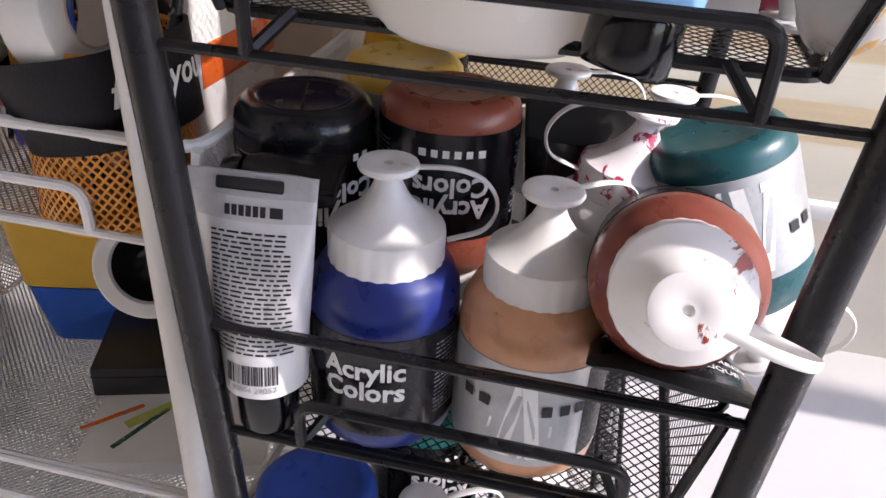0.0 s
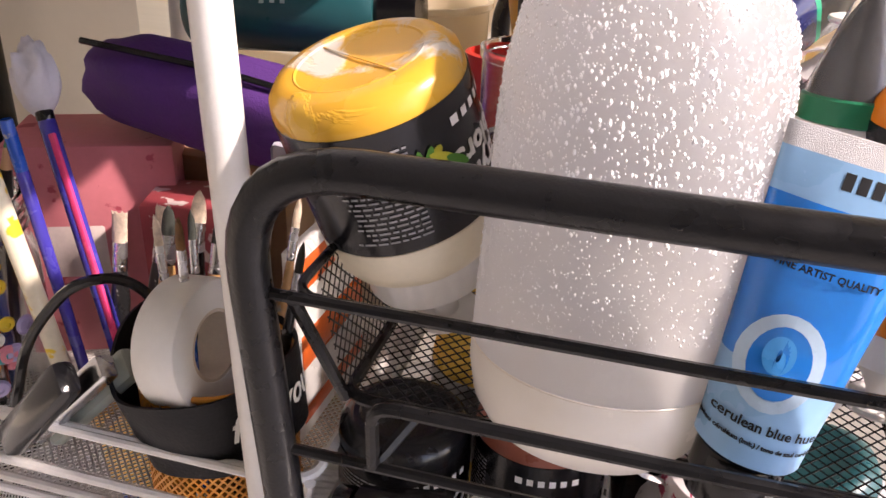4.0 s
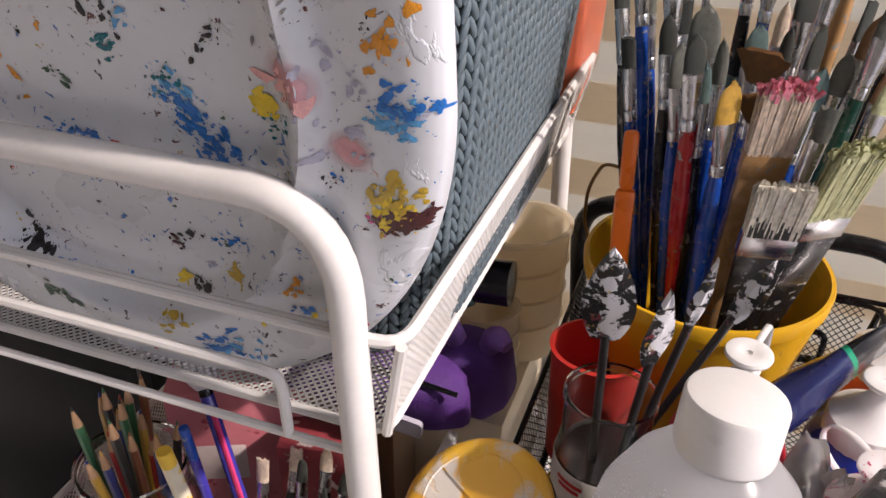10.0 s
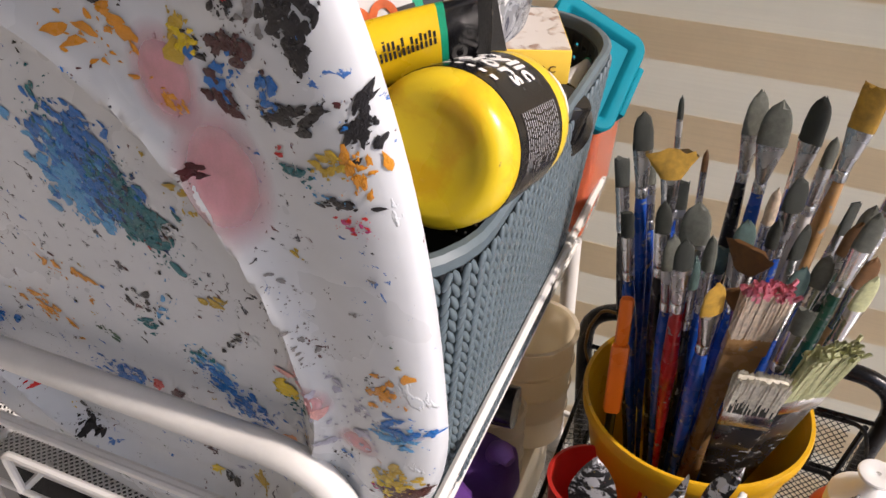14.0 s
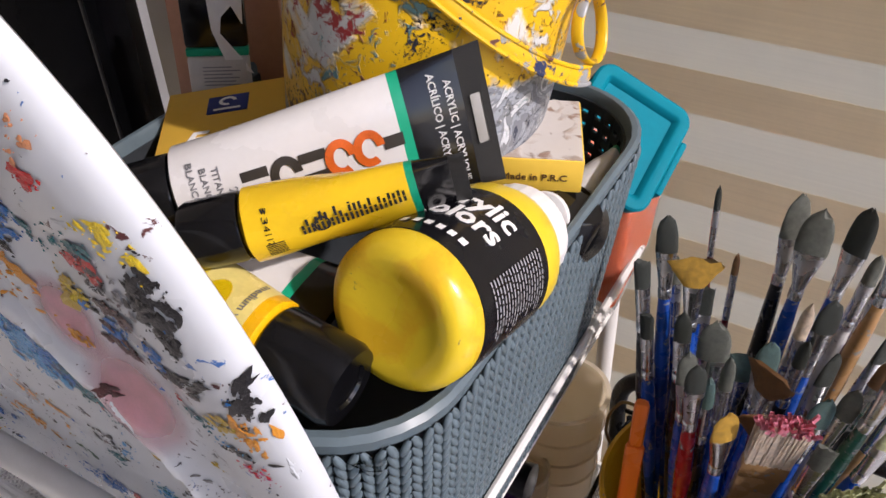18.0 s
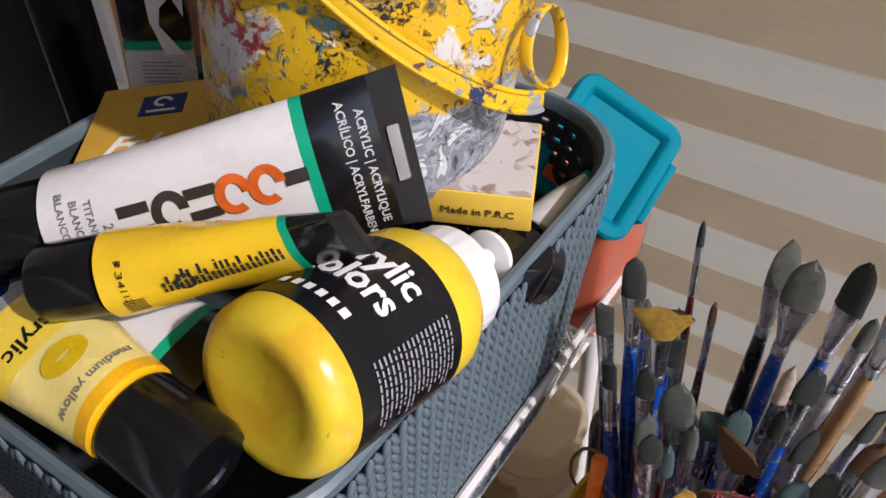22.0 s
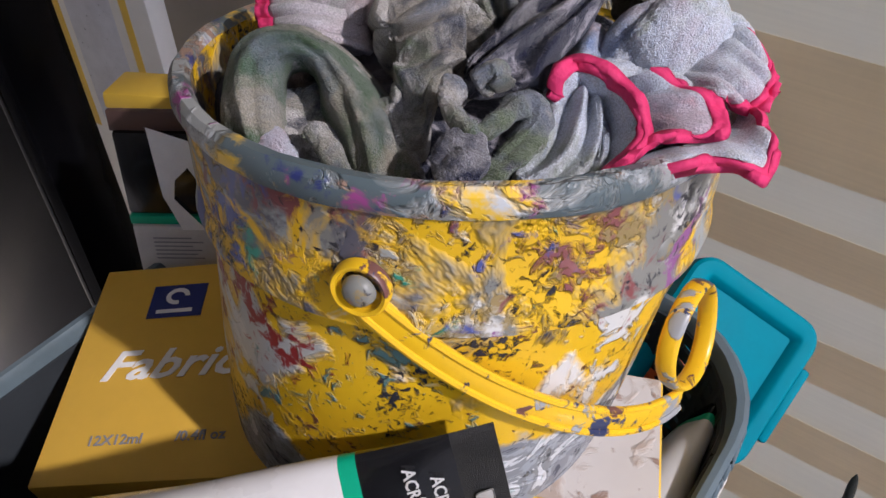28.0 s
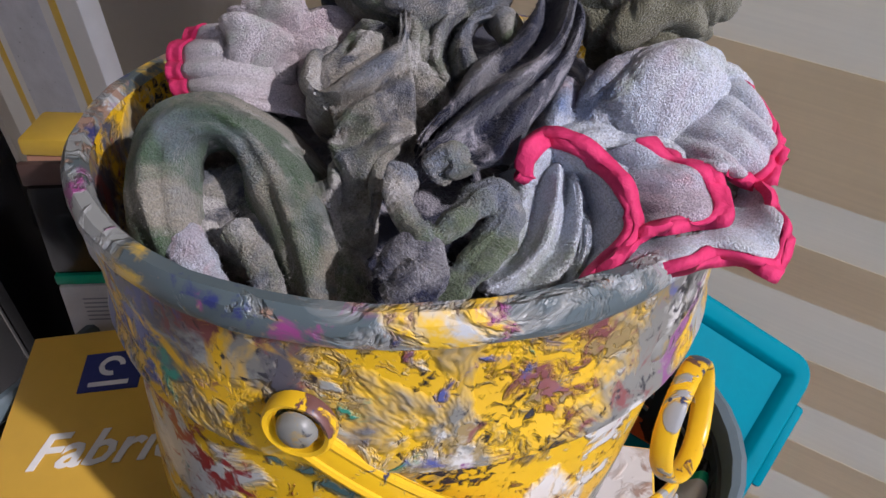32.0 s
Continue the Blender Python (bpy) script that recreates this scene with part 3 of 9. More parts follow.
part("hanging_strap", sweep(rounded([(-0.083, 0.345, 0.650), (-0.080, 0.338, 0.643), (-0.0675, 0.3310, 0.620), (-0.066, 0.334, 0.618)], 0.004, 3), 0, 8, flat=(0.0056, 0.0016), up=(1, 0.3, 0)), WHITE_PLASTIC, ochre, "white cap strap hanging down", m=ochre.matrix_basis.inverted())
# bottom basket
T0 = 0.179
bottle("blue acrylic bottle upside down in the bottom basket", turned(-0.088, 0.330, T0), paint_mat("cobalt", (0.03, 0.08, 0.38)), face=60, flip=1)
bottle("sea green acrylic bottle upside down in the bottom basket", turned(-0.035, 0.395, T0 + 0.03), paint_mat("sea", (0.01, 0.2, 0.18)), face=60, flip=1)
bottle("grey acrylic bottle with a white nozzle cap", up_at(-0.018, 0.315, T0 + 0.02, 30), paint_mat("grey", (0.2, 0.2, 0.2)), face=-90)
bottle("black acrylic bottle in the bottom basket", up_at(0.045, 0.38, T0, 30), paint_mat("soot", (0.02, 0.02, 0.022)), face=-90)
bottle("white acrylic bottle in the bottom basket", turned(0.072, 0.318, T0 + 0.01, 30), paint_mat("cream", (0.7, 0.66, 0.55)), face=60, flip=1)
# yellow bottle lying in the knitted basket
LEMON = splatter("paint_lemon", (0.72, 0.52, 0.02), [((0.66, 0.40, 0.015), 22, 0.56, 12), ((0.25, 0.20, 0.06), 300, 0.72, 30)], 0.28, 0.05)
for n_ in LEMON.node_tree.nodes:
    if n_.type == "BUMP":
        n_.inputs["Strength"].default_value = 0.08
bottle("yellow acrylic paint bottle lying on its side", frame_of((-0.1722, 0.4063, 1.0705), (0.0084, 0.163, -0.0415), (0.2, -0.3, 0.9)) @ Matrix.Diagonal((1.06, 1.06, 1.14, 1)), LEMON, face=-15, strap=False, ink=0.0180)


# ---------- paint tubes ----------
def tube(label, shoulder, crimp, crimp_dir, r, mats_by_z, cap_len, cap_r, cap_mat, flatten=1.0, sag=0.0):
    """A paint tube from its shoulder to its crimped end; mats_by_z: (from, to, material, part name) in fractions of its length. Returns it, its length and a mapper of flat print on to its skin."""
    sh, cr = Vector(shoulder), Vector(crimp)
    L = (cr - sh).length
    t = thing("paint_tube", label, "paint tube", frame_of(sh, cr - sh, crimp_dir), "paint tubes")
    W = math.pi * r * 0.98

    def dims(f):
        f = min(max(f, 0), 1)
        k = f ** 1.15 * flatten
        return (1 - k) * r + k * W / 2, max(r * (1 - k) ** 0.85 * (1 - sag * math.sin(math.pi * f)), 0.0011)

    seg = 36
    for f0, f1, material, nm in mats_by_z:
        bm = bmesh.new()
        rings = []
        n = max(2, int((f1 - f0) * 22))
        for i in range(n + 1):
            f = f0 + (f1 - f0) * i / n
            a, b = dims(f)
            rings.append([bm.verts.new((a * math.cos(2 * math.pi * k / seg), b * math.sin(2 * math.pi * k / seg) + 0.0006 * math.sin(9 * f + 3 * math.cos(4 * math.pi * k / seg)), f * L)) for k in range(seg)])
        for p, q in zip(rings, rings[1:]):
            for k in range(seg):
                bm.faces.new((p[k], p[(k + 1) % seg], q[(k + 1) % seg], q[k]))
        if f0 == 0:
            mid_ring = [bm.verts.new((v.co.x * 0.45, v.co.y * 0.45, -0.006)) for v in rings[0]]
            for k in range(seg):
                bm.faces.new((mid_ring[k], mid_ring[(k + 1) % seg], rings[0][(k + 1) % seg], rings[0][k]))
        if f1 >= 1:
            bm.faces.new(rings[-1])
        bmesh.ops.recalc_face_normals(bm, faces=bm.faces)
        part(nm, bm, material, t)
    prof = [(0, -0.003), (cap_r * 0.97, -0.003), (cap_r, -0.0045), (cap_r * 0.985, -0.003 - cap_len * 0.9), (cap_r * 0.9, -0.003 - cap_len), (cap_r * 0.55, -0.003 - cap_len), (cap_r * 0.5, -0.0015 - cap_len), (0, -0.0015 - cap_len)]
    part("cap", lathe(prof, 40), cap_mat, t, "smooth black flip cap" if cap_mat is BLACK_PLASTIC else "")

    def skin(bm, f, across=0.0, side=1, turn=0):
        """Lays a flat x-y drawing on the skin: its x axis along the tube (turn 0) or across it (turn 90), at fraction f."""
        ca, sa = math.cos(radians(turn)), math.sin(radians(turn))
        for v in bm.verts:
            s, c = v.co.x * ca - v.co.y * sa, v.co.x * sa + v.co.y * ca
            z = f * L + s
            x = across + c * side
            a, b = dims(z / L)
            q = max(1 - (x / a) ** 2, 0.02)
            v.co = Vector((x, side * (b * math.sqrt(q) + 0.0007 + abs(v.co.z)), z))
        return bm

    return t, L, skin


def ring_shape(rx, ry, w, gap=0):
    bm = bmesh.new()
    n = 24
    vs = []
    for i in range(n + 1 - gap):
        a = 2 * math.pi * i / n
        vs.append((bm.verts.new((rx * math.cos(a), ry * math.sin(a), 0)), bm.verts.new(((rx - w) * math.cos(a), (ry - w) * math.sin(a), 0))))
    for p, q in zip(vs, vs[1:]):
        bm.faces.new((p[0], q[0], q[1], p[1]))
    return bm


TUBE_WHITE = mat("tube_white", (0.60, 0.585, 0.57), 0.28, var=0.05, scale=30, bump=0.04, coat=0.3)
TUBE_YELLOW = mat("tube_yellow", (0.78, 0.50, 0.01), 0.28, var=0.06, scale=30, bump=0.04, coat=0.3)
TUBE_MEDIUM = mat("tube_medium_yellow", (0.82, 0.60, 0.05), 0.25, var=0.06, scale=30, bump=0.04, coat=0.4)
TUBE_GREEN = mat("tube_green_band", (0.0, 0.30, 0.16), 0.35, var=0.06)
TUBE_BLACK = mat("tube_black", (0.006, 0.006, 0.007), 0.22, var=0.2, coat=0.2)
CRIMP_BLACK = mat("crimp_black", (0.008, 0.008, 0.008), 0.45, var=0.2, scale=300, bump=0.5)
CRIMP_GREY = mat("crimp_grey", (0.42, 0.42, 0.43), 0.4, 0.3, var=0.1, scale=300, bump=0.5)
TUBE_SILVER = mat("tube_silver", (0.60, 0.60, 0.61), 0.35, 0.25, var=0.05, scale=20, bump=0.04)
TUBE_BLUE = mat("tube_blue", (0.01, 0.20, 0.68), 0.22, var=0.08, scale=25, bump=0.04, coat=0.4)
TUBE_PALE = mat("tube_pale_blue", (0.24, 0.45, 0.70), 0.3, var=0.06, scale=25)
LOGO_DARK = mat("logo_dark", (0.03, 0.025, 0.02), 0.4, var=0.1)
LOGO_ORANGE = mat("logo_orange", (0.55, 0.10, 0.01), 0.4, var=0.3, scale=120)

# 200 ml white tube
wt, wl, wskin = tube("large titanium white acrylic tube with a black end and green band", (-0.316, 0.430, 1.079), (-0.1885, 0.5375, 1.109), (0.023, -0.002, -0.081), 0.0262,
                     [(0, 0.70, TUBE_WHITE, "body"), (0.70, 0.735, TUBE_GREEN, "green_band"), (0.735, 0.915, TUBE_BLACK, "end_panel"), (0.915, 1.0, CRIMP_BLACK, "crimp")], 0.046, 0.0235, BLACK_PLASTIC)
for i, (f, col) in enumerate(((0.215, LOGO_DARK), (0.305, LOGO_DARK), (0.395, LOGO_DARK), (0.475, LOGO_ORANGE), (0.565, LOGO_ORANGE), (0.635, LOGO_DARK))):
    if i in (0, 2, 5):
        sh = bars([(-0.0075, -0.0055, 0.014), (-0.0075, 0.0055, 0.014)], 0.0052)
        if i == 5:
            sh = bars([(-0.004, 0.0, 0.011)], 0.007)
    else:
        sh = ring_shape(0.0085, 0.0100, 0.0045, 4)
    part("logo_shape", wskin(sh, f + 0.03, -0.003, -1), col, wt, "plain rounded logo shape")
for k, line in enumerate(("200ml", "TITANIUM WHITE", "BLANC DE TITANE", "BLANCO DE TITANIO")):
    part("print", wskin(text_bm(line, 0.0048 if k else 0.0062, 0.0001), 0.17 - 0.037 * k, 0.002, -1, -90), INK_GREY, wt, "small grey lettering")
for k, line in enumerate(("ACRYLIC | ACRYLIQUE", "ACRÍLICO | ACRYLFARBEN")):
    part("print", wskin(text_bm(line, 0.0058, 0.00015), 0.875 - 0.048 * k, 0.004, -1, -90), INK_WHITE, wt, "white lettering")
part("hang_hole", wskin(box(0.006, 0.028, 0.0006, 0.001), 0.955, 0, -1), mat("hole_grey", (0.3, 0.29, 0.27), 0.6), wt, "slot for hanging")

# small yellow tube
yt, yl, yskin = tube("yellow acrylic tube with a black cap and green band", (-0.2523, 0.4115, 1.0941), (-0.1670, 0.4705, 1.1125), (-0.10, 0.35, -0.60), 0.0185,
                     [(0, 0.74, TUBE_YELLOW, "body"), (0.74, 0.775, TUBE_GREEN, "green_band"), (0.775, 0.93, TUBE_BLACK, "end_panel"), (0.93, 1, CRIMP_BLACK, "crimp")], 0.029, 0.0172, BLACK_PLASTIC, 0.9)
part("recycling_mark", yskin(ring_shape(0.004, 0.004, 0.001), 0.34, -0.011, -1), INK_BLACK, yt, "round black printed mark")
rows = []
for i in range(22):
    l_ = rng.uniform(0.004, 0.009)
    rows += [(-0.004, 0.028 - 0.0023 * i, l_ * 0.55), (-0.004 + l_ * 0.62, 0.028 - 0.0023 * i, l_ * 0.5)]
part("small_print", yskin(bars(rows, 0.0013), 0.52, -0.012, -1, 90), INK_BLACK, yt, "rows of tiny black print")
part("print", yskin(text_bm("8341120", 0.0042), 0.10, -0.013, -1, -90), INK_BLACK, yt, "small black number")
part("barcode", yskin(bars([(-0.005, 0.004 - 0.0011 * i, 0.009) for i in range(8)], 0.0006), 0.12, -0.004, -1), INK_BLACK, yt)

# medium yellow tube lying towards the front
mt, ml, mskin = tube("medium yellow acrylic tube with a large black cap", (-0.2252, 0.3822, 1.0520), (-0.3085, 0.3826, 1.0649), (0.0422, 0.9692, 0.2425), 0.0225,
                     [(0, 0.08, mat("tube_gold", (0.80, 0.42, 0.0), 0.25, coat=0.4), "shoulder_band"), (0.08, 0.52, mat("tube_label_pale", (0.78, 0.64, 0.20), 0.25, coat=0.4), "pale_label"), (0.52, 0.9, TUBE_MEDIUM, "upper_body"), (0.9, 1, CRIMP_GREY, "crimp")], 0.042, 0.0215, BLACK_PLASTIC, 0.8)
for sd in (1, -1):
    part("print", mskin(text_bm("medium yellow", 0.0062, 0.0001), 0.15, 0, sd, 90), INK_GREY, mt, "small grey lettering")
    part("swatch", mskin(ring_shape(0.008, 0.011, 0.007), 0.36, 0.0, sd), mat("swatch_yellow", (0.62, 0.42, 0.0), 0.3), mt, "round yellow paint swatch print")
    part("print", mskin(text_bm("acrylic", 0.012, 0.0002), 0.62, 0, sd, 90), INK_BLACK, mt, "dark lettering")

# tubes lower in the heap
heap = [("white acrylic tube with a green band under the heap", (-0.3252, 0.4137, 1.0477), (-0.2142, 0.4178, 1.0473), TUBE_WHITE),
                ("yellow acrylic tube under the heap", (-0.31, 0.40, 1.025), (-0.40, 0.39, 1.04), TUBE_YELLOW),
        ("dark grey acrylic tube beside the basket wall", (-0.165, 0.60, 1.005), (-0.17, 0.70, 0.985), TUBE_SILVER)]
for lab_, a_, b_, m_ in heap:
    tube(lab_, a_, b_, (0.2, 0.8, 0.1) if a_[0] < -0.2 else (0.3, 0, 0.9), 0.021, [(0, 0.75, m_, "body"), (0.75, 0.8, TUBE_GREEN, "green_band"), (0.8, 1, TUBE_BLACK, "end_panel")], 0.036, 0.0195, BLACK_PLASTIC, 0.9)
bl2, bl2l, bl2s = tube("blue acrylic tube with a grey cap beside the white tube", (-0.398, 0.420, 1.068), (-0.318, 0.372, 1.040), (0.3, 0.5, 0.1), 0.021, [(0, 0.35, mat("tube_slate", (0.03, 0.05, 0.20), 0.3), "upper_panel"), (0.35, 0.9, mat("tube_ultramarine", (0.01, 0.03, 0.30), 0.25, coat=0.4), "body"), (0.9, 1, CRIMP_GREY, "crimp")], 0.03, 0.019, mat("cap_grey", (0.02, 0.02, 0.023), 0.3))
for sd in (1, -1):
    part("swatch", bl2s(ring_shape(0.011, 0.011, 0.010), 0.2, 0.0, sd), INK_GREY, bl2, "round grey swatch print")
    marks([(-0.010, 0, 0.004), (-0.004, 0, 0.004), (0.002, 0, 0.004), (0.008, 0, 0.004)], 0.004, lambda q: bl2s(q, 0.6, 0, sd, 90), INK_WHITE, bl2, "plain white mark")
# short black jar lid and ribbed cap between bottle and basket wall
jl = thing("ribbed_cap", "black ribbed screw cap standing in the heap", "cap", frame_of((-0.160, 0.580, 1.000), (0.25, 0.1, 0.8), (1, 0, 0)))
part("skirt", lathe([(0, 0), (0.018, 0), (0.018, 0.03), (0.0165, 0.032), (0, 0.032)], 72, lambda a, i: 1 + (0.018 * math.cos(36 * a) if i in (1, 2) else 0)), BLACK_PLASTIC, jl)
jl2 = thing("jar_lid", "black round jar lid lying on edge in the heap", "lid", frame_of((-0.162, 0.606, 0.996), (-0.1, -0.75, 0.6), (1, 0, 0)))
part("skirt", lathe([(0, 0.003), (0.024, 0.003), (0.024, 0.018), (0.027, 0.018), (0.027, 0.0), (0.02, -0.001), (0, -0.001)], 40), BLACK_PLASTIC, jl2)


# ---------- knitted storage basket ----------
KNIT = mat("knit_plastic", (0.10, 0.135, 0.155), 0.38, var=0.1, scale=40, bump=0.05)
# Inside is the same plastic, its shade put into a darker colour.
KNIT_IN_SHADE = mat("basket_inside_shade", (0.03, 0.035, 0.04), 0.45, var=0.15, scale=40)
KX0, KX1, KY0, KY1, KZ0, KZ1 = -0.462, -0.143, 0.352, 0.735, 0.801, 1.032


def rrect(x0, x1, y0, y1, r, n=8):
    out = []
    for cx, cy, a0 in ((x1 - r, y1 - r, 0), (x0 + r, y1 - r, 90), (x0 + r, y0 + r, 180), (x1 - r, y0 + r, 270)):
        for i in range(n + 1):
            a = radians(a0 + 90 * i / n)
            out.append(Vector((cx + r * math.cos(a), cy + r * math.sin(a), 0)))
    return out


kb = thing("storage_basket", "grey-blue plastic basket with a knitted pattern, full of paint tubes", "basket", pose(0, 0, 0))


def knit_ring(f, inset=0.0):
    tp = 0.022 * (1 - f) + inset
    return [p + Vector((0, 0, KZ0 + (KZ1 - KZ0) * f)) for p in rrect(KX0 + tp, KX1 - tp, KY0 + tp, KY1 - tp, 0.07, 8)]


bm = bmesh.new()
rings = [[bm.verts.new(p) for p in knit_ring(f, 0.004)] for f in (0, 0.5, 0.96)] + [[bm.verts.new(p) for p in knit_ring(f, 0.007)] for f in (0.96, 0.5, 0.02)]
low_in, top_in = knit_ring(0.02, 0.006), knit_ring(0.95, 0.006)


def pierced(k):
    """The back wall and its right-hand corner are open work."""
    c = (top_in[k] + top_in[(k + 1) % len(top_in)]) / 2
    return c.y > 0.655 and c.x > -0.40


for a, b in zip(rings, rings[1:]):
    for k in range(len(a)):
        if not pierced(k):
            bm.faces.new((a[k], a[(k + 1) % len(a)], b[(k + 1) % len(a)], b[k]))
bm.faces.new(rings[0])
bm.faces.new(rings[-1])
bmesh.ops.recalc_face_normals(bm, faces=bm.faces)
part("inner_shell", bm, KNIT_IN_SHADE, kb)
pieces = []
for k in range(len(top_in)):
    if pierced(k):
        q0, q1 = low_in[k], low_in[(k + 1) % len(low_in)]
        t0, t1 = top_in[k], top_in[(k + 1) % len(top_in)]
        nrm = (t1 - t0).cross(t0 - q0)
        sg = [(q0.lerp(t0, i / 20), q1.lerp(t1, i / 20)) for i in range(21)]
        cols = max(1, round((t1 - t0).length / 0.0125))
        pieces.append(strips(sg, 0.0072, 0.003, nrm))
        pieces.append(strips([(q0.lerp(q1, i / cols), t0.lerp(t1, i / cols)) for i in range(cols + 1)], 0.0068, 0.0034, nrm))
part("pierced_wall", join(pieces), KNIT_IN_SHADE, kb, "open-work back wall coloured dark for shade", False)
bm = bmesh.new()
prof = [(0.005, 0.952), (-0.0012, 0.956), (-0.0015, 0.988), (0.001, 1.0), (0.004, 1.0), (0.0055, 0.988), (0.006, 0.93)]
rings = [[bm.verts.new(p) for p in knit_ring(f, i)] for i, f in prof]
for a, b in zip(rings, rings[1:]):
    for k in range(len(a)):
        bm.faces.new((a[k], a[(k + 1) % len(a)], b[(k + 1) % len(a)], b[k]))
bmesh.ops.recalc_face_normals(bm, faces=bm.faces)
part("rim", bm, KNIT, kb, "smooth rolled rim")
# knit loops: pairs of slanting links in columns round the outside
top_ring, low_ring = knit_ring(0.953, -0.0015), knit_ring(0.02, -0.0015)
segs = []
for k in range(len(top_ring)):
    a, b = top_ring[k], top_ring[(k + 1) % len(top_ring)]
    segs.append((low_ring[k], low_ring[(k + 1) % len(low_ring)], a, b, (b - a).length))
verts, faces = [], []


def link(p, q, out, w):
    """One plump slanting loop of yarn."""
    d = (q - p).normalized()
    x = d.cross(out).normalized()
    base = len(verts)
    for f, s in ((0, 0.45), (0.3, 1), (0.7, 1), (1, 0.45)):
        c = p.lerp(q, f)
        for k in range(6):
            a = 2 * math.pi * k / 6
            verts.append(c + s * w * (x * math.cos(a) + 0.8 * out * math.sin(a)))
    for r_ in range(3):
        for k in range(6):
            faces.append((base + 6 * r_ + k, base + 6 * r_ + (k + 1) % 6, base + 6 * r_ + 6 + (k + 1) % 6, base + 6 * r_ + 6 + k))


run, step = 0.0, 0.0125
for l0, l1, t0, t1, ln in segs:
    mid_pt = (t0 + t1) / 2
    visible = mid_pt.x > -0.24 and mid_pt.y < 0.72 or mid_pt.y < 0.40
    while run < ln:
        if visible:
            f = run / ln
            lo, hi = l0.lerp(l1, f), t0.lerp(t1, f)
            tang = (t1 - t0).normalized()
            out = tang.cross(Vector((0, 0, 1))).normalized()
            rows_n = 25
            for i in range(rows_n):
                c = lo.lerp(hi, (i + 0.5) / rows_n)
                h = (hi - lo) / rows_n
                for sgn in (-1, 1):
                    link(c + tang * sgn * 0.0054 + h * 0.6, c + tang * sgn * 0.0011 - h * 0.65 + out * 0.0012, out, 0.0025)
        run += step
    run -= ln
me = bpy.data.meshes.new("knit_loop")
me.from_pydata([tuple(v) for v in verts], [], faces)
for p in me.polygons:
    p.use_smooth = True
me.materials.append(KNIT)
kl = new("knit_loop", me)
kl.parent = kb
tagged(kl, "columns of moulded knit loops", kind="stuff")

# ---------- boxes in the basket ----------
CARD_GOLD = mat("card_gold", (0.68, 0.41, 0.05), 0.45, var=0.07, scale=15, bump=0.03)
CARD_YELLOW = mat("card_yellow", (0.74, 0.48, 0.05), 0.5, var=0.06, scale=20)
CARD_WHITE = splatter("card_white_print", (0.56, 0.52, 0.48), [((0.30, 0.20, 0.15), 120, 0.64, 60), ((0.42, 0.34, 0.28), 60, 0.60, 30)], 0.5, 0.05)
NAVY = mat("print_navy", (0.02, 0.03, 0.16), 0.45, var=0.1)
fb = thing("paint_box", "golden yellow cardboard box of fabric paints under the bucket", "box", frame_of((-0.3800, 0.552, 1.008), (-0.05, -0.12, 1), (0.81, 0.585, 0)))
part("carton", box(0.132, 0.132, 0.030, 0.0012, (0.0, 0.0, 0)), CARD_GOLD, fb)
for nm, body_, sz_, px_, py_, m_ in (("print", "Fabric", 0.025, -0.014, -0.002, INK_WHITE), ("print", "12X12ml", 0.0075, -0.030, -0.044, INK_GREY), ("print", "/0.4fl oz", 0.0075, 0.012, -0.044, INK_GREY)):
    tb = moved(text_bm(body_, sz_, 0.0004 if sz_ > 0.02 else 0.0001, width=1.15 if sz_ > 0.02 else 1.0, shear=0.35 if sz_ > 0.02 else 0.0), px_, py_)
    part(nm, tb, m_, fb, "lettering on the box", m=pose(0, 0, 0.0305))
part("logo_patch", box(0.030, 0.022, 0.0006, 0, (-0.019, 0.040, 0.030)), NAVY, fb, "dark blue logo patch")
part("logo_shape", moved(ring_shape(0.0066, 0.0057, 0.0027, 5), -0.019, 0.0425), INK_WHITE, fb, "white ring-shaped logo", m=pose(0, 0, 0.0312))
part("logo_bar", bars([(-0.029, 0.0325, 0.020)], 0.0026), INK_WHITE, fb, "plain white bar", m=pose(0, 0, 0.0312))

pb = thing("small_box", "small yellow box with a white patterned lid", "box", frame_of((-0.205, 0.607, 1.036), (0.05, -0.05, 1), (0.905, 0.42, 0)) @ Matrix.Diagonal((1.15, 1.1, 1.1, 1)))
part("carton", box(0.072, 0.062, 0.022, 0.001), CARD_YELLOW, pb)
part("lid_print", box(0.070, 0.060, 0.0008, 0, (0, 0, 0.0218)), CARD_WHITE, pb, "white lid with brown branch print")
part("print", text_bm("Made in P.R.C", 0.0062, 0.0), mat("ink_brown", (0.10, 0.05, 0.02), 0.5), pb, "dark lettering", m=pose(0.010, -0.0314, 0.010, 90, 0, 0))
# clear blister pack with tubes behind the gold box
tp = thing("tube_pack", "black acrylic paint tube standing behind the gold box", "paint tube", frame_of((-0.4520, 0.5935, 0.985), (-0.03, 0.12, 1), (0.79, 0.61, 0)))
part("end_panel", box(0.047, 0.009, 0.052, 0.003, (0, 0, 0.078)), TUBE_BLACK, tp)
part("crimp", box(0.049, 0.004, 0.012, 0.001, (0, 0, 0.129)), mat("crimp_brown", (0.09, 0.05, 0.04), 0.5), tp)
part("green_band", box(0.0465, 0.0100, 0.006, 0.001, (0, 0, 0.072)), TUBE_GREEN, tp)
part("lower_panel", box(0.046, 0.0128, 0.072, 0.003, (0, 0, 0)), mat("panel_grey", (0.55, 0.53, 0.5), 0.5), tp)
part("small_print", bars([(-0.012, -0.0028 * i, rng.uniform(0.02, 0.028)) for i in range(6)], 0.0010), INK_GREY, tp, "rows of tiny grey print", m=pose(0, -0.0067, 0.064, 90, 0, 0))
leaf = bmesh.new()
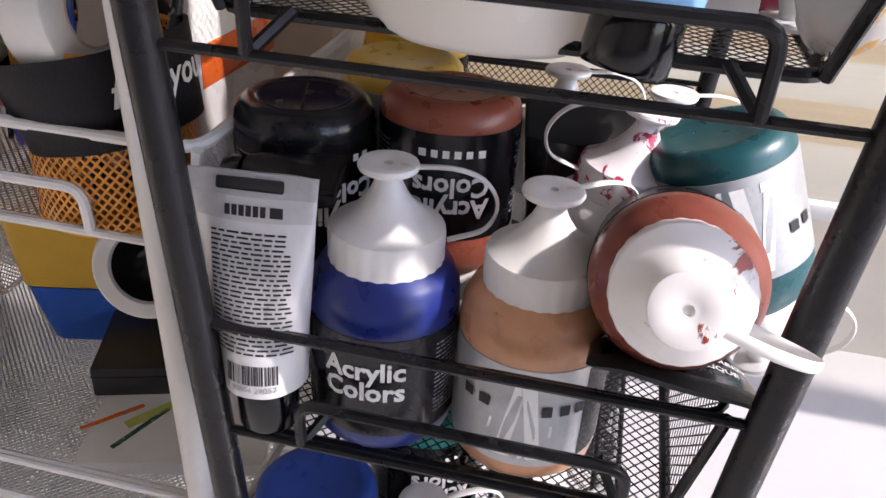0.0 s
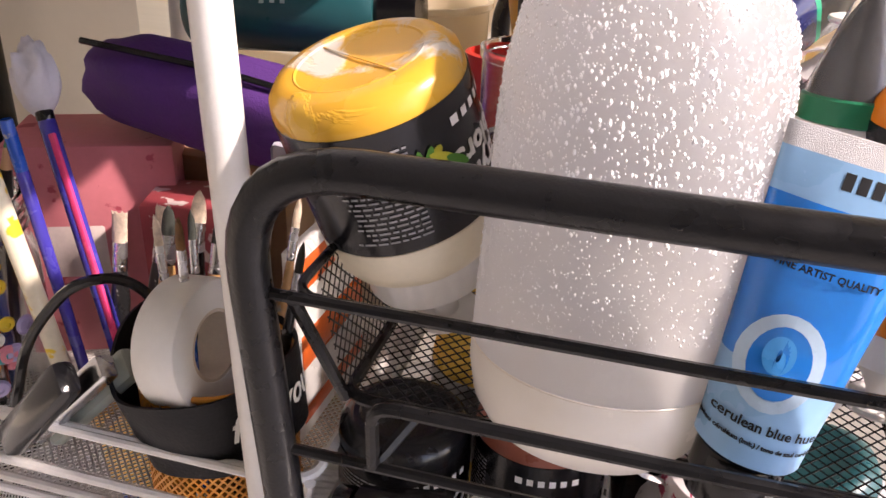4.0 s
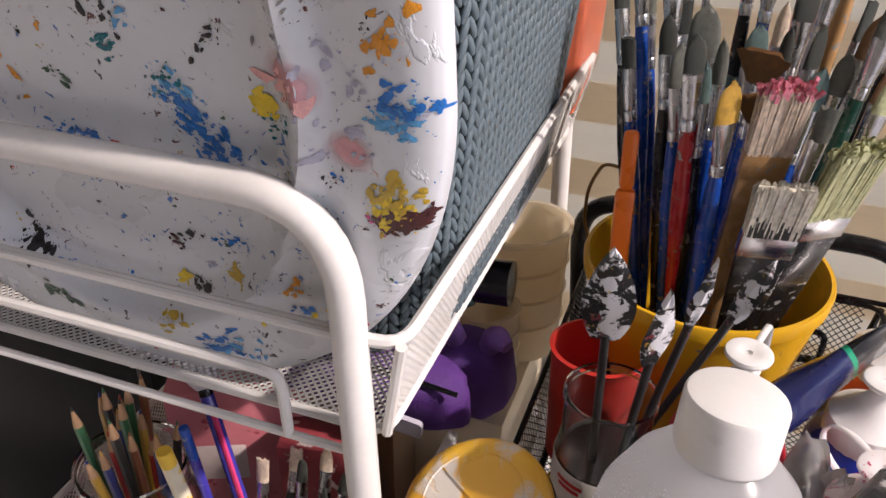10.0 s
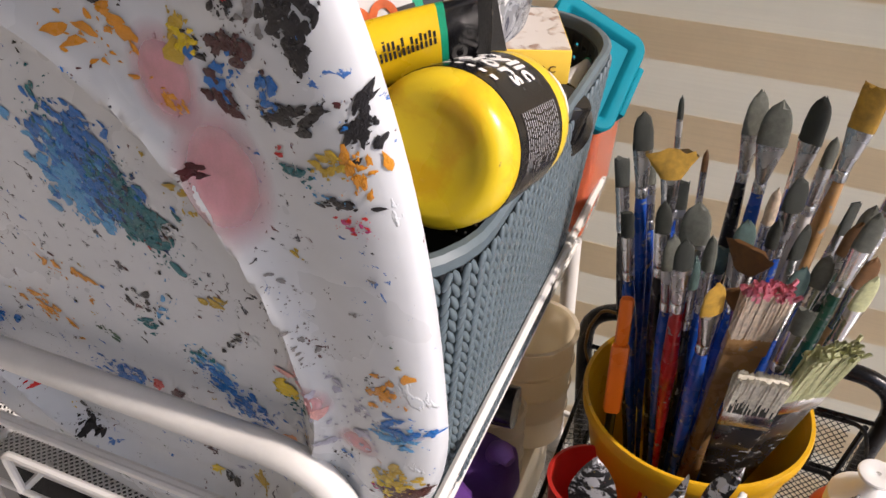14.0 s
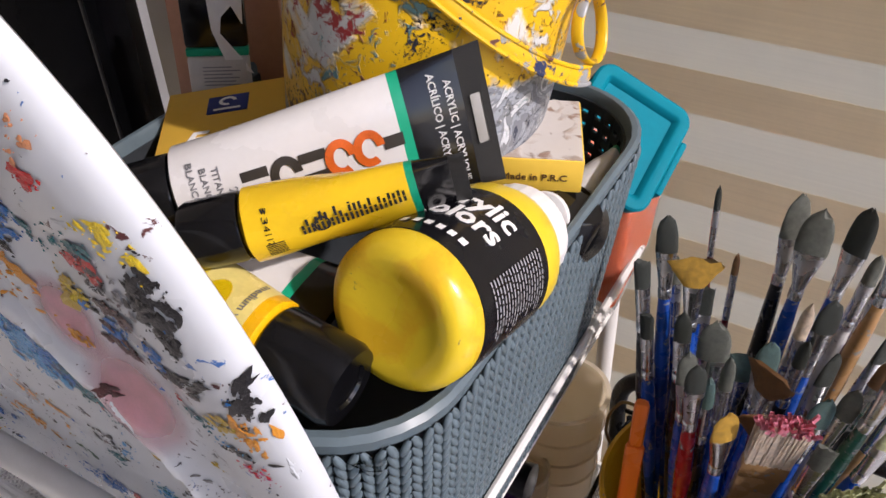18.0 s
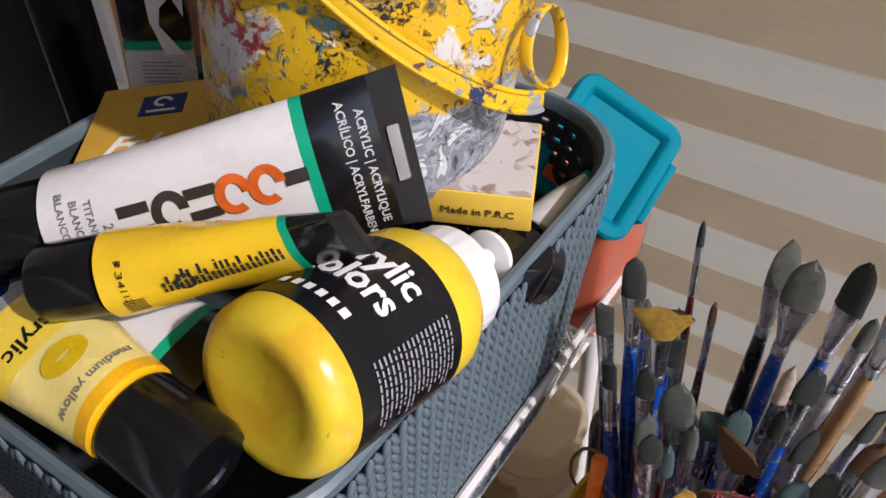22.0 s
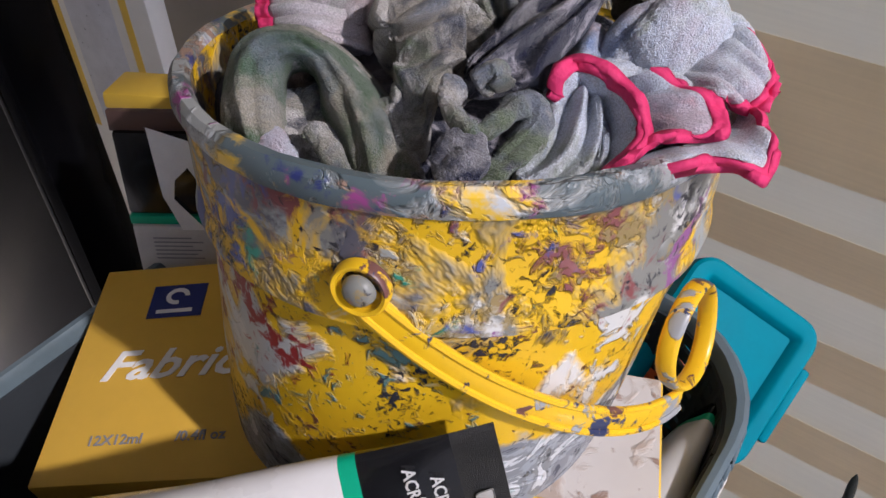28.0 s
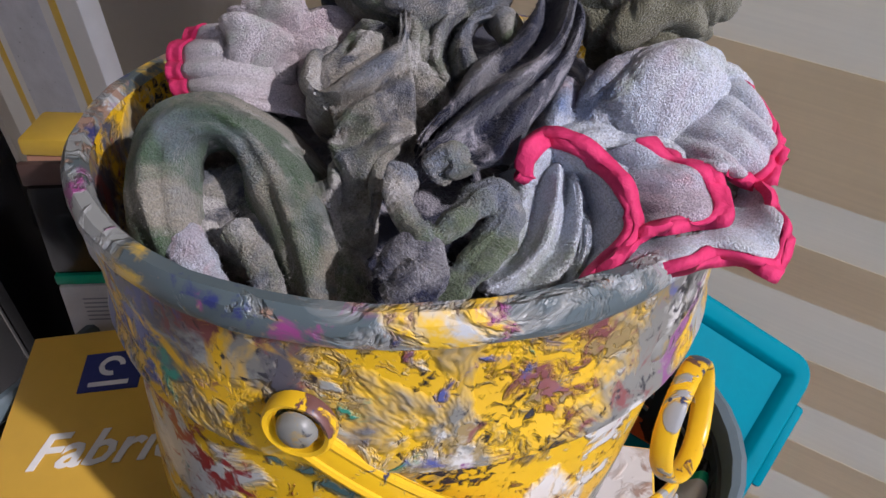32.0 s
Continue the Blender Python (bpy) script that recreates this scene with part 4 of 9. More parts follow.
ring_ = [(-0.004, 0.050), (0.023, 0.040), (0.021, 0.012), (0.014, 0.026), (0.006, 0.018), (0.004, 0.006), (0.020, -0.016), (0.026, -0.026), (0.006, -0.016), (-0.002, 0.008)]
leaf.faces.new([leaf.verts.new((x_, y_, 0)) for x_, y_ in ring_])
part("printed_shape", leaf, INK_WHITE, tp, "white leaf-shaped print", m=pose(0, -0.0062, 0.084, 90, 0, 0))
yc = thing("paint_box", "yellow-edged card box standing behind the black tube", "box", frame_of((-0.480, 0.640, 0.985), (-0.05, 0.12, 1), (0.86, 0.50, 0)))
part("carton", box(0.090, 0.030, 0.112, 0.002), mat("card_salmon", (0.50, 0.26, 0.17), 0.5, var=0.15, scale=20), yc)
part("yellow_edge", box(0.092, 0.032, 0.010, 0.002, (0, 0, 0.112)), CARD_YELLOW, yc, "yellow top edge")

# ---------- bucket with rags ----------
BX, BY, BZ, BTOP = -0.273, 0.625, 1.018, 1.209
BUCKET_M = splatter("bucket_paint", (0.76, 0.46, 0.006), [
    ((0.22, 0.23, 0.23), 17, 0.68, 9), ((0.50, 0.51, 0.50), 30, 0.69, 10), ((0.36, 0.16, 0.02), 24, 0.70, 12), ((0.66, 0.65, 0.62), 20, 0.70, 11), ((0.18, 0.07, 0.03), 260, 0.66, 20),
    ((0.04, 0.05, 0.08), 36, 0.685, 12), ((0.62, 0.62, 0.60), 90, 0.73, 16), ((0.12, 0.24, 0.24), 90, 0.74, 18), ((0.30, 0.03, 0.03), 130, 0.74, 16), ((0.03, 0.03, 0.04), 340, 0.70, 24)], 0.36, 0.04, 0.95)
BUCKET_RIM = splatter("bucket_rim_paint", (0.76, 0.46, 0.008), [
    ((0.21, 0.21, 0.19), 20, 0.475, 12), ((0.34, 0.36, 0.35), 46, 0.57, 14), ((0.10, 0.10, 0.13), 40, 0.635, 16), ((0.30, 0.22, 0.09), 140, 0.62, 26),
    ((0.74, 0.44, 0.008), 34, 0.63, 18), ((0.04, 0.26, 0.19), 80, 0.665, 18), ((0.62, 0.61, 0.58), 55, 0.655, 18), ((0.22, 0.07, 0.07), 110, 0.66, 26), ((0.25, 0.09, 0.24), 80, 0.715, 20), ((0.08, 0.10, 0.30), 80, 0.72, 18), ((0.02, 0.02, 0.03), 280, 0.66, 30)], 0.36, 0.045, 0.75)
BUCKET_LIP = splatter("bucket_lip_paint", (0.27, 0.28, 0.27), [
    ((0.55, 0.57, 0.59), 30, 0.54, 14), ((0.09, 0.12, 0.13), 40, 0.545, 18), ((0.76, 0.48, 0.02), 30, 0.565, 14), ((0.30, 0.06, 0.22), 70, 0.68, 16), ((0.03, 0.04, 0.16), 80, 0.665, 20), ((0.34, 0.22, 0.16), 150, 0.63, 24)], 0.34, 0.045, 0.8)
for m_ in (BUCKET_M, BUCKET_RIM, BUCKET_LIP):
    for n_ in m_.node_tree.nodes:
        if n_.type == "BUMP":
            n_.inputs["Strength"].default_value, n_.inputs["Distance"].default_value = 0.9, 0.0016
bk = thing("paint_bucket", "yellow plastic bucket crusted with paint, full of rags", "bucket", frame_of(Vector((BX, BY, BTOP)) - (BTOP - BZ) * Vector((-0.068, 0.160, 1)).normalized(), (-0.068, 0.160, 1), (1, 0, 0)))
H = BTOP - BZ
RT = 0.0970
# the body leans a little under its rim; its foot is rounded and thick with grey and white paint
tub = lathe([(0, 0.019), (0.058, 0.017), (0.068, 0.0145), (0.0755, 0.0165), (0.0815, 0.0215), (0.0850, 0.030), (0.0870, 0.045), (0.0895, 0.080), (0.0922, H - 0.048), (0.0892, H - 0.048), (0.0840, 0.045), (0.0785, 0.028), (0.070, 0.022), (0, 0.022)], 72)
for v in tub.verts:
    v.co.x -= 0.135 * max(H - 0.048 - v.co.z, 0)
part("body", tub, BUCKET_M, bk)
t_ = BUCKET_M.node_tree
b_ = t_.nodes["Principled BSDF"]
tc_ = t_.nodes["Texture Coordinate"].outputs["Object"]
pn = t_.nodes.new("ShaderNodeTexNoise")
pn.inputs["Scale"].default_value, pn.inputs["Detail"].default_value, pn.inputs["Distortion"].default_value = 42, 6, 1.2
t_.links.new(tc_, pn.inputs["Vector"])
pr_ = t_.nodes.new("ShaderNodeValToRGB")
pr_.color_ramp.interpolation = "CONSTANT"
for pos_, rgb_ in ((0.0, (0.035, 0.045, 0.07)), (0.36, (0.20, 0.21, 0.23)), (0.43, (0.33, 0.35, 0.38)), (0.50, (0.24, 0.25, 0.26)), (0.55, (0.62, 0.63, 0.64)), (0.60, (0.40, 0.46, 0.46)), (0.64, (0.76, 0.46, 0.01)), (0.68, (0.70, 0.70, 0.70))):
    e_ = pr_.color_ramp.elements[0] if pos_ == 0 else pr_.color_ramp.elements.new(pos_)
    e_.position, e_.color = pos_, (*rgb_, 1)
pr_.color_ramp.elements.remove(pr_.color_ramp.elements[-1])
t_.links.new(pn.outputs["Fac"], pr_.inputs[0])
en = t_.nodes.new("ShaderNodeTexNoise")
en.inputs["Scale"].default_value, en.inputs["Detail"].default_value = 19, 7
t_.links.new(tc_, en.inputs["Vector"])
sz = t_.nodes.new("ShaderNodeSeparateXYZ")
t_.links.new(tc_, sz.inputs[0])
ad = t_.nodes.new("ShaderNodeMath")
ad.operation = "MULTIPLY_ADD"
ad.inputs[1].default_value = 0.16
t_.links.new(en.outputs["Fac"], ad.inputs[0])
t_.links.new(sz.outputs["Z"], ad.inputs[2])
fr = t_.nodes.new("ShaderNodeMapRange")
fr.inputs[1].default_value, fr.inputs[2].default_value, fr.inputs[3].default_value, fr.inputs[4].default_value = 0.148, 0.142, 0.0, 1.0
t_.links.new(ad.outputs[0], fr.inputs[0])
mx_ = t_.nodes.new("ShaderNodeMix")
mx_.data_type = "RGBA"
t_.links.new(fr.outputs[0], mx_.inputs[0])
t_.links.new(b_.inputs["Base Color"].links[0].from_socket, mx_.inputs[6])
t_.links.new(pr_.outputs[0], mx_.inputs[7])
t_.links.new(mx_.outputs[2], b_.inputs["Base Color"])
part("rim_band", lathe([(0.0918, H - 0.050), (0.0966, H - 0.0500), (0.0972, H - 0.0465), (0.0958, H - 0.040), (RT, H - 0.006), (RT + 0.0022, H - 0.003), (RT + 0.0018, H), (RT - 0.002, H), (RT - 0.004, H - 0.004), (0.0895, H - 0.046)], 72, lambda a, i: 1 + 0.006 * noise.noise(Vector((3 * math.cos(a), 3 * math.sin(a), i * 0.3)))), BUCKET_RIM, bk, "paint-crusted rim band")
part("rim_lip", lathe([(RT - 0.0008, H - 0.0095), (RT + 0.0016, H - 0.009), (RT + 0.0030, H - 0.006), (RT + 0.0030, H - 0.001), (RT + 0.0012, H + 0.0012), (RT - 0.0022, H + 0.0010), (RT - 0.0040, H - 0.002)], 96, lambda a, i: 1 + 0.010 * noise.noise(Vector((7 * math.cos(a), 7 * math.sin(a), i * 0.4)))), BUCKET_LIP, bk, "rolled rim thick with pale grey paint")
HANDLE_M = splatter("bucket_handle_paint", (0.76, 0.46, 0.006), [((0.14, 0.06, 0.05), 110, 0.62, 22), ((0.30, 0.31, 0.32), 70, 0.64, 20), ((0.03, 0.04, 0.10), 90, 0.66, 22)], 0.34, 0.02, 0.7)
TH = radians(-70.6)
INV = bk.matrix_basis.inverted()


def round_rim(deg, r, z):
    """A place round the bucket, in its own frame."""
    return INV @ Vector((BX + r * math.cos(radians(deg)), BY + r * math.sin(radians(deg)), z))


for th_, nm in ((TH, "rivet"), (TH + radians(58), "moulded_boss")):
    c_ = Vector((math.cos(th_), math.sin(th_), 0))
    part(nm, lathe([(0, 0.0034), (0.0034, 0.0031), (0.0046, 0.0020), (0.0052, 0)], 24), BUCKET_RIM, bk, m=frame_of(c_ * (RT + 0.0030 if nm == "rivet" else RT - 0.0035) + Vector((0, 0, H - 0.034)), c_, (0, 0, 1)))
path = []
for i in range(41):
    f = i / 40
    path.append(round_rim(-70.6 + 67 * f, RT + 0.0055 + 0.006 * f, 1.188 - 0.087 * (1 - (1 - f) ** 1.35)))
part("handle", sweep(path, 0, 12, flat=(0.0108, 0.0028), up=(0, 0, 1)), HANDLE_M, bk, "yellow strap handle hanging over the front")
for dz_ in (0.0046, -0.0046):
    part("strap_edge", sweep([q + Vector((0, 0, dz_ * 1.15)) + Vector((q.x, q.y, 0)).normalized() * 0.0008 for q in path], 0.0015, 8), HANDLE_M, bk, "raised yellow edge of the strap")
c_ = Vector((math.cos(TH), math.sin(TH), 0))
part("handle_eye", lathe([(0.0060, 0.001), (0.0068, 0.001), (0.0071, 0.0030), (0.0082, 0.0034), (0.0089, 0.0026), (0.0091, -0.001)], 32), HANDLE_M, bk, m=frame_of(c_ * (RT + 0.001) + Vector((0, 0, H - 0.034)), c_, (0, 0, 1)))
lug = []
for i in range(36):
    a_ = 2 * math.pi * i / 36
    lug.append(round_rim(0.5 + 10.5 * math.cos(a_), RT + 0.008 - 0.004 * math.sin(a_), 1.127 + 0.020 * math.sin(a_)))
part("handle_lug", sweep(lug, 0, 12, True, flat=(0.0075, 0.0030), up=(1, 0.1, 0)), HANDLE_M, bk, "long oval eye at the strap's end")

CLOTH_GREY = splatter("rag_grey", (0.31, 0.285, 0.245), [((0.10, 0.13, 0.075), 26, 0.56, 7), ((0.13, 0.15, 0.19), 34, 0.56, 7), ((0.46, 0.44, 0.42), 70, 0.57, 12), ((0.05, 0.055, 0.075), 85, 0.62, 14)], 0.95, 0.07)
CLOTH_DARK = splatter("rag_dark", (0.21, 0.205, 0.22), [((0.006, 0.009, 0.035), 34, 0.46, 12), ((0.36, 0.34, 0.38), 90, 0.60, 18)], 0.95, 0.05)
CLOTH_BLUE = splatter("rag_pale_blue", (0.55, 0.60, 0.69), [((0.50, 0.41, 0.46), 26, 0.57, 12), ((0.34, 0.38, 0.27), 34, 0.63, 14), ((0.64, 0.67, 0.72), 140, 0.56, 20), ((0.20, 0.27, 0.45), 40, 0.66, 10)], 0.95, 0.08)
CLOTH_GREEN = splatter("rag_green_stain", (0.28, 0.255, 0.20), [((0.040, 0.085, 0.034), 22, 0.465, 6), ((0.11, 0.14, 0.16), 30, 0.60, 8), ((0.38, 0.37, 0.34), 90, 0.61, 14), ((0.014, 0.035, 0.014), 60, 0.60, 10)], 0.95, 0.07)
CLOTH_PALE = splatter("rag_pale", (0.52, 0.48, 0.50), [((0.34, 0.38, 0.32), 26, 0.55, 12), ((0.50, 0.40, 0.42), 22, 0.58, 10)], 0.95, 0.08)
CLOTH_PINKISH = splatter("rag_pinkish", (0.50, 0.42, 0.48), [((0.42, 0.46, 0.54), 30, 0.52, 12), ((0.55, 0.34, 0.38), 40, 0.62, 14)], 0.95, 0.08)
CLOTH_OLIVE = splatter("rag_olive", (0.16, 0.155, 0.10), [((0.20, 0.09, 0.02), 18, 0.58, 8), ((0.03, 0.05, 0.12), 28, 0.64, 10)], 0.95, 0.07)
HEM_PINK = mat("hem_pink", (0.62, 0.03, 0.13), 0.75, var=0.12, scale=60, bump=0.35)
for m_ in (CLOTH_GREY, CLOTH_GREEN, CLOTH_PALE, CLOTH_PINKISH, CLOTH_DARK, CLOTH_BLUE, CLOTH_OLIVE):
    t_ = m_.node_tree
    b_ = t_.nodes["Principled BSDF"]
    b_.inputs["Sheen Weight"].default_value = 0.22
    nz_ = t_.nodes.new("ShaderNodeTexNoise")
    nz_.inputs["Scale"].default_value, nz_.inputs["Detail"].default_value = 1900, 5
    t_.links.new(t_.nodes["Texture Coordinate"].outputs["Object"], nz_.inputs["Vector"])
    bp_ = t_.nodes.new("ShaderNodeBump")
    bp_.inputs["Strength"].default_value, bp_.inputs["Distance"].default_value = 0.95, 0.0014
    t_.links.new(nz_.outputs["Fac"], bp_.inputs["Height"])
    t_.links.new(bp_.outputs[0], b_.inputs["Normal"])
    rg_ = t_.nodes.new("ShaderNodeMapRange")
    rg_.inputs[1].default_value, rg_.inputs[2].default_value = 0.35, 0.65
    rg_.inputs[3].default_value, rg_.inputs[4].default_value = 0.70, 1.24
    t_.links.new(nz_.outputs["Fac"], rg_.inputs[0])
    ml_ = t_.nodes.new("ShaderNodeMix")
    ml_.data_type, ml_.blend_type = "RGBA", "MULTIPLY"
    ml_.inputs[0].default_value = 1
    t_.links.new(b_.inputs["Base Color"].links[0].from_socket, ml_.inputs[6])
    t_.links.new(rg_.outputs[0], ml_.inputs[7])
    t_.links.new(ml_.outputs[2], b_.inputs["Base Color"])


def lump(label, material, at, radii, turn, seed, amp=0.3, freq=1.4, stretch=0.7, sub=6):
    """A bunch of cloth: a rounded heap thrown into soft rolls with tight creases between them."""
    ob = thing("rag", label, "rag", pose(0, 0, 0), "rags in the bucket")
    bm = bmesh.new()
    bmesh.ops.create_icosphere(bm, subdivisions=sub, radius=1)
    off = Vector((seed * 3.7, seed * 1.3, seed * 2.1))
    rot = Matrix.Translation(at) @ Matrix.Rotation(radians(turn), 4, "Z")
    for v in bm.verts:
        p = v.co.copy()
        w = p + 0.5 * noise.noise_vector(p * 0.9 + off)
        q = Vector((w.x, w.y, w.z * stretch)) * freq
        a = abs(noise.noise(q + off))
        b = abs(noise.noise(q * 2.1 + off * 2 + 0.5 * noise.noise_vector(q + off)))
        k = 1 + amp * (2.1 * a ** 0.75 - 0.6) + amp * 0.3 * (2 * b ** 0.8 - 0.5) + 0.02 * noise.noise(p * 14 + off) + 0.015 * noise.noise(p * 34)
        v.co = rot @ Vector((p.x * radii[0] * k, p.y * radii[1] * k, p.z * radii[2] * k))
    part("cloth", bm, material, ob)
    return ob


def smooth_path(points, n):
    """n points on a smooth curve through the given ones."""
    pts = [Vector(p) for p in points]
    m = len(pts) - 1
    out = []
    for i in range(n):
        s = i / (n - 1) * m
        k = min(int(s), m - 1)
        f = s - k
        p0, p1, p2, p3 = pts[max(k - 1, 0)], pts[k], pts[k + 1], pts[min(k + 2, m)]
        out.append(0.5 * ((2 * p1) + (p2 - p0) * f + (2 * p0 - 5 * p1 + 4 * p2 - p3) * f * f + (3 * p1 - p0 - 3 * p2 + p3) * f ** 3))
    return out


fold_seed = iter(range(3, 200))


def lint(bm, ob, material, seed, count, length):
    """Short loose threads standing on a cloth, as one mesh."""
    r_ = random.Random(seed)
    bm.faces.ensure_lookup_table()
    bm.normal_update()
    verts, faces = [], []
    total = len(bm.faces)
    for _ in range(count):
        f = bm.faces[r_.randrange(total)]
        k, l = r_.random(), r_.random()
        p = f.verts[0].co.lerp(f.verts[1].co, k).lerp(f.verts[-1].co.lerp(f.verts[-2].co, k), l)
        side = Vector((r_.gauss(0, 1), r_.gauss(0, 1), r_.gauss(0, 1)))
        d = (f.normal + side * 0.55).normalized() * length * r_.uniform(0.4, 1.2)
        w = d.cross(side).normalized() * 0.00011
        i = len(verts)
        verts += [p - w, p + w, p + d * 0.6 + w * 0.7 + side * 0.0001, p + d + side * 0.0002]
        faces.append((i, i + 1, i + 2, i + 3))
    me = bpy.data.meshes.new("lint")
    me.from_pydata([tuple(v) for v in verts], [], faces)
    me.materials.append(material)
    o = new("lint", me)
    o.parent = ob
    tagged(o, kind="stuff")


def rag_of(label, material, folds):
    """A crumpled rag made of rolls of cloth with long ridged wrinkles: each fold is (path, radius, flatness)."""
    ob = thing("rag", label, "rag", pose(0, 0, 0), "rags in the bucket")
    for path_, r, squash in folds:
        seed = next(fold_seed)
        n, seg = 26 * len(path_), 56
        axis = smooth_path(path_, n)
        bm = sweep(axis, [r * (0.92 + 0.22 * noise.noise(Vector((i * 0.06, seed, 0)))) * (1 - 0.45 * max(0, 1 - min(i, n - 1 - i) / 9) ** 2) for i in range(n)], seg)
        run = 0.0
        for i, v in enumerate(list(bm.verts)):
            ring, k = divmod(i, seg)
            c = axis[min(ring, n - 1)]
            if k == 0 and 0 < ring < n:
                run += (axis[ring] - axis[ring - 1]).length
            t = 2 * math.pi * k / seg + 1.3 * math.sin(run * 60 + seed)
            q = Vector((0.75 * math.cos(t), 0.75 * math.sin(t), run * 34 + 7.7 * seed))
            q += 0.5 * noise.noise_vector(q * 0.8)
            ridge = 1 - 2.2 * abs(noise.noise(q))
            fine = 1 - 2.2 * abs(noise.noise(Vector((q.x * 2.1, q.y * 2.1, q.z * 1.3 + 9))))
            g = 0.96 + 0.22 * ridge + 0.05 * fine + 0.12 * math.cos(2 * t + seed) + 0.06 * noise.noise(v.co * 420) + 0.07 * noise.noise(v.co * 900)
            v.co = c + (v.co - c) * g * (1 - (1 - squash) * abs(math.sin(t)))
        lint(bm, ob, material, seed, int(40000 * r * len(path_) * 0.8), 0.0006)
        part("fold", bm, material, ob)
    return ob


def drape(label, material, ridges, depth, tuck=0.006, seed=1):
    """A rag lying in folds: a sheet that runs over the given ridges, sinks between them and tucks under at both ends."""
    ob = thing("rag", label, "rag", pose(0, 0, 0), "rags in the bucket")
    n, m = 96, 22
    face = Vector((0.43, -0.57, 0.70)).normalized()
    lines = [smooth_path(r_, n) for r_ in ridges]
    first = [p + (p - q).normalized() * tuck - face * tuck * 2.2 for p, q in zip(lines[0], lines[1])]
    last = [p + (p - q).normalized() * tuck - face * tuck * 2.2 for p, q in zip(lines[-1], lines[-2])]
    bm = bmesh.new()
    rows = []
    for i in range(n):
        row = []
        end = max(0, 1 - min(i, n - 1 - i) / 8) ** 2
        f_in, f_out = first[i], last[i]
        for j in range(9):
            u = j / 9
            row.append(f_in.lerp(lines[0][i], u) + face * 0.55 * tuck * math.sin(math.pi * u))
        for a, b in zip(lines, lines[1:]):
            gap = (b[i] - a[i]).length
            for j in range(m):
                u = j / m
                w = 0.5 + 0.16 * noise.noise(Vector((i * 0.05, a[i].x * 90, seed)))
                v = u ** (math.log(0.5) / math.log(w))
                dip = min(depth, 0.75 * gap + 0.001) * math.sin(math.pi * v) ** 2.4
                row.append(a[i].lerp(b[i], u) - face * dip)
        for j in range(10):
            u = j / 9
            row.append(lines[-1][i].lerp(f_out, u) + face * 0.55 * tuck * math.sin(math.pi * u))
        out = []
        for p in row:
            k = 0.0016 * noise.noise(p * 75 + Vector((seed, 0, 0))) + 0.0007 * noise.noise(p * 210) + 0.00028 * noise.noise(p * 800) - 0.006 * end
            out.append(bm.verts.new(p + face * k))
        rows.append(out)
    for p, q in zip(rows, rows[1:]):
        for k in range(len(p) - 1):
            bm.faces.new((p[k], p[k + 1], q[k + 1], q[k]))
    bmesh.ops.recalc_face_normals(bm, faces=bm.faces)
    if sum((f.normal.dot(face) for f in bm.faces)) < 0:
        bmesh.ops.reverse_faces(bm, faces=bm.faces)
    lint(bm, ob, material, seed, 2600, 0.0007)
    o = part("cloth", bm, material, ob)
    sm = o.modifiers.new("thick", "SOLIDIFY")
    sm.thickness, sm.offset = 0.0016, -1
    return ob


def ruffle(label, material, inner, outer, bulge, seed, hem=True):
    """A loose flap of cloth between a gathered line and its free, bound edge."""
    ob = thing("rag", label, "rag", pose(0, 0, 0), "rags in the bucket")
    n, m = 90, 26
    a, b = smooth_path(inner, n), smooth_path(outer, n)
    face = Vector((0.43, -0.57, 0.70))
    rows = []
    for i in range(n):
        ln = (b[i] - a[i]).length
        vh = max(0.35, 1 - 0.0062 / max(ln, 1e-4))
        vs = [vh * j / (m - 5) for j in range(m - 4)] + [vh + (1 - vh) * j / 4 for j in range(1, 5)]
        row = []
        for v in vs:
            p = a[i].lerp(b[i], v)
            flute = math.sin(i * 0.34 + seed + 1.5 * noise.noise(Vector((i * 0.05, v, seed))))
            p += face * (bulge * math.sin(math.pi * min(v * 1.1, 1)) + 0.0016 * flute * (0.4 + 0.6 * v) + 0.0020 * noise.noise(p * 80) + 0.0008 * noise.noise(p * 240))
            row.append(p)
        rows.append(row)
    for nm, lo, hi, material_, th in (("cloth", 0, m - 4, material, 0.0022), ("hem", m - 5, m, HEM_PINK, 0.0034)):
        bm = bmesh.new()
        g = [[bm.verts.new(p) for p in r_[lo:hi]] for r_ in rows]
        for p, q in zip(g, g[1:]):
            for k in range(len(p) - 1):
                bm.faces.new((p[k], p[k + 1], q[k + 1], q[k]))
        bmesh.ops.recalc_face_normals(bm, faces=bm.faces)
        o = part(nm, bm, material_, ob, "bright pink bound edge" if nm == "hem" else "")
        sm = o.modifiers.new("thick", "SOLIDIFY")
        sm.thickness, sm.offset = th, 0
    return ob


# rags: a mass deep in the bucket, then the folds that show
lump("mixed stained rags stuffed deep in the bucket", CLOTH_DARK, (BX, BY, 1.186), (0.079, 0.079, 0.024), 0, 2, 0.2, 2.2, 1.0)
lump("grey stained rag under the draped fold", CLOTH_GREY, (-0.288, 0.568, 1.200), (0.024, 0.015, 0.018), 37, 5, 0.14)
lump("grey stained rag in the middle of the bucket", CLOTH_GREY, (-0.270, 0.612, 1.220), (0.020, 0.017, 0.022), 37, 12)
lump("grey stained rag behind the folds", CLOTH_GREY, (-0.276, 0.640, 1.252), (0.028, 0.019, 0.030), 37, 15, 0.24, 1.0)
lump("pale blue cotton rag under the frills", CLOTH_BLUE, (-0.206, 0.622, 1.205), (0.030, 0.020, 0.022), 37, 24, 0.18, 0.9)
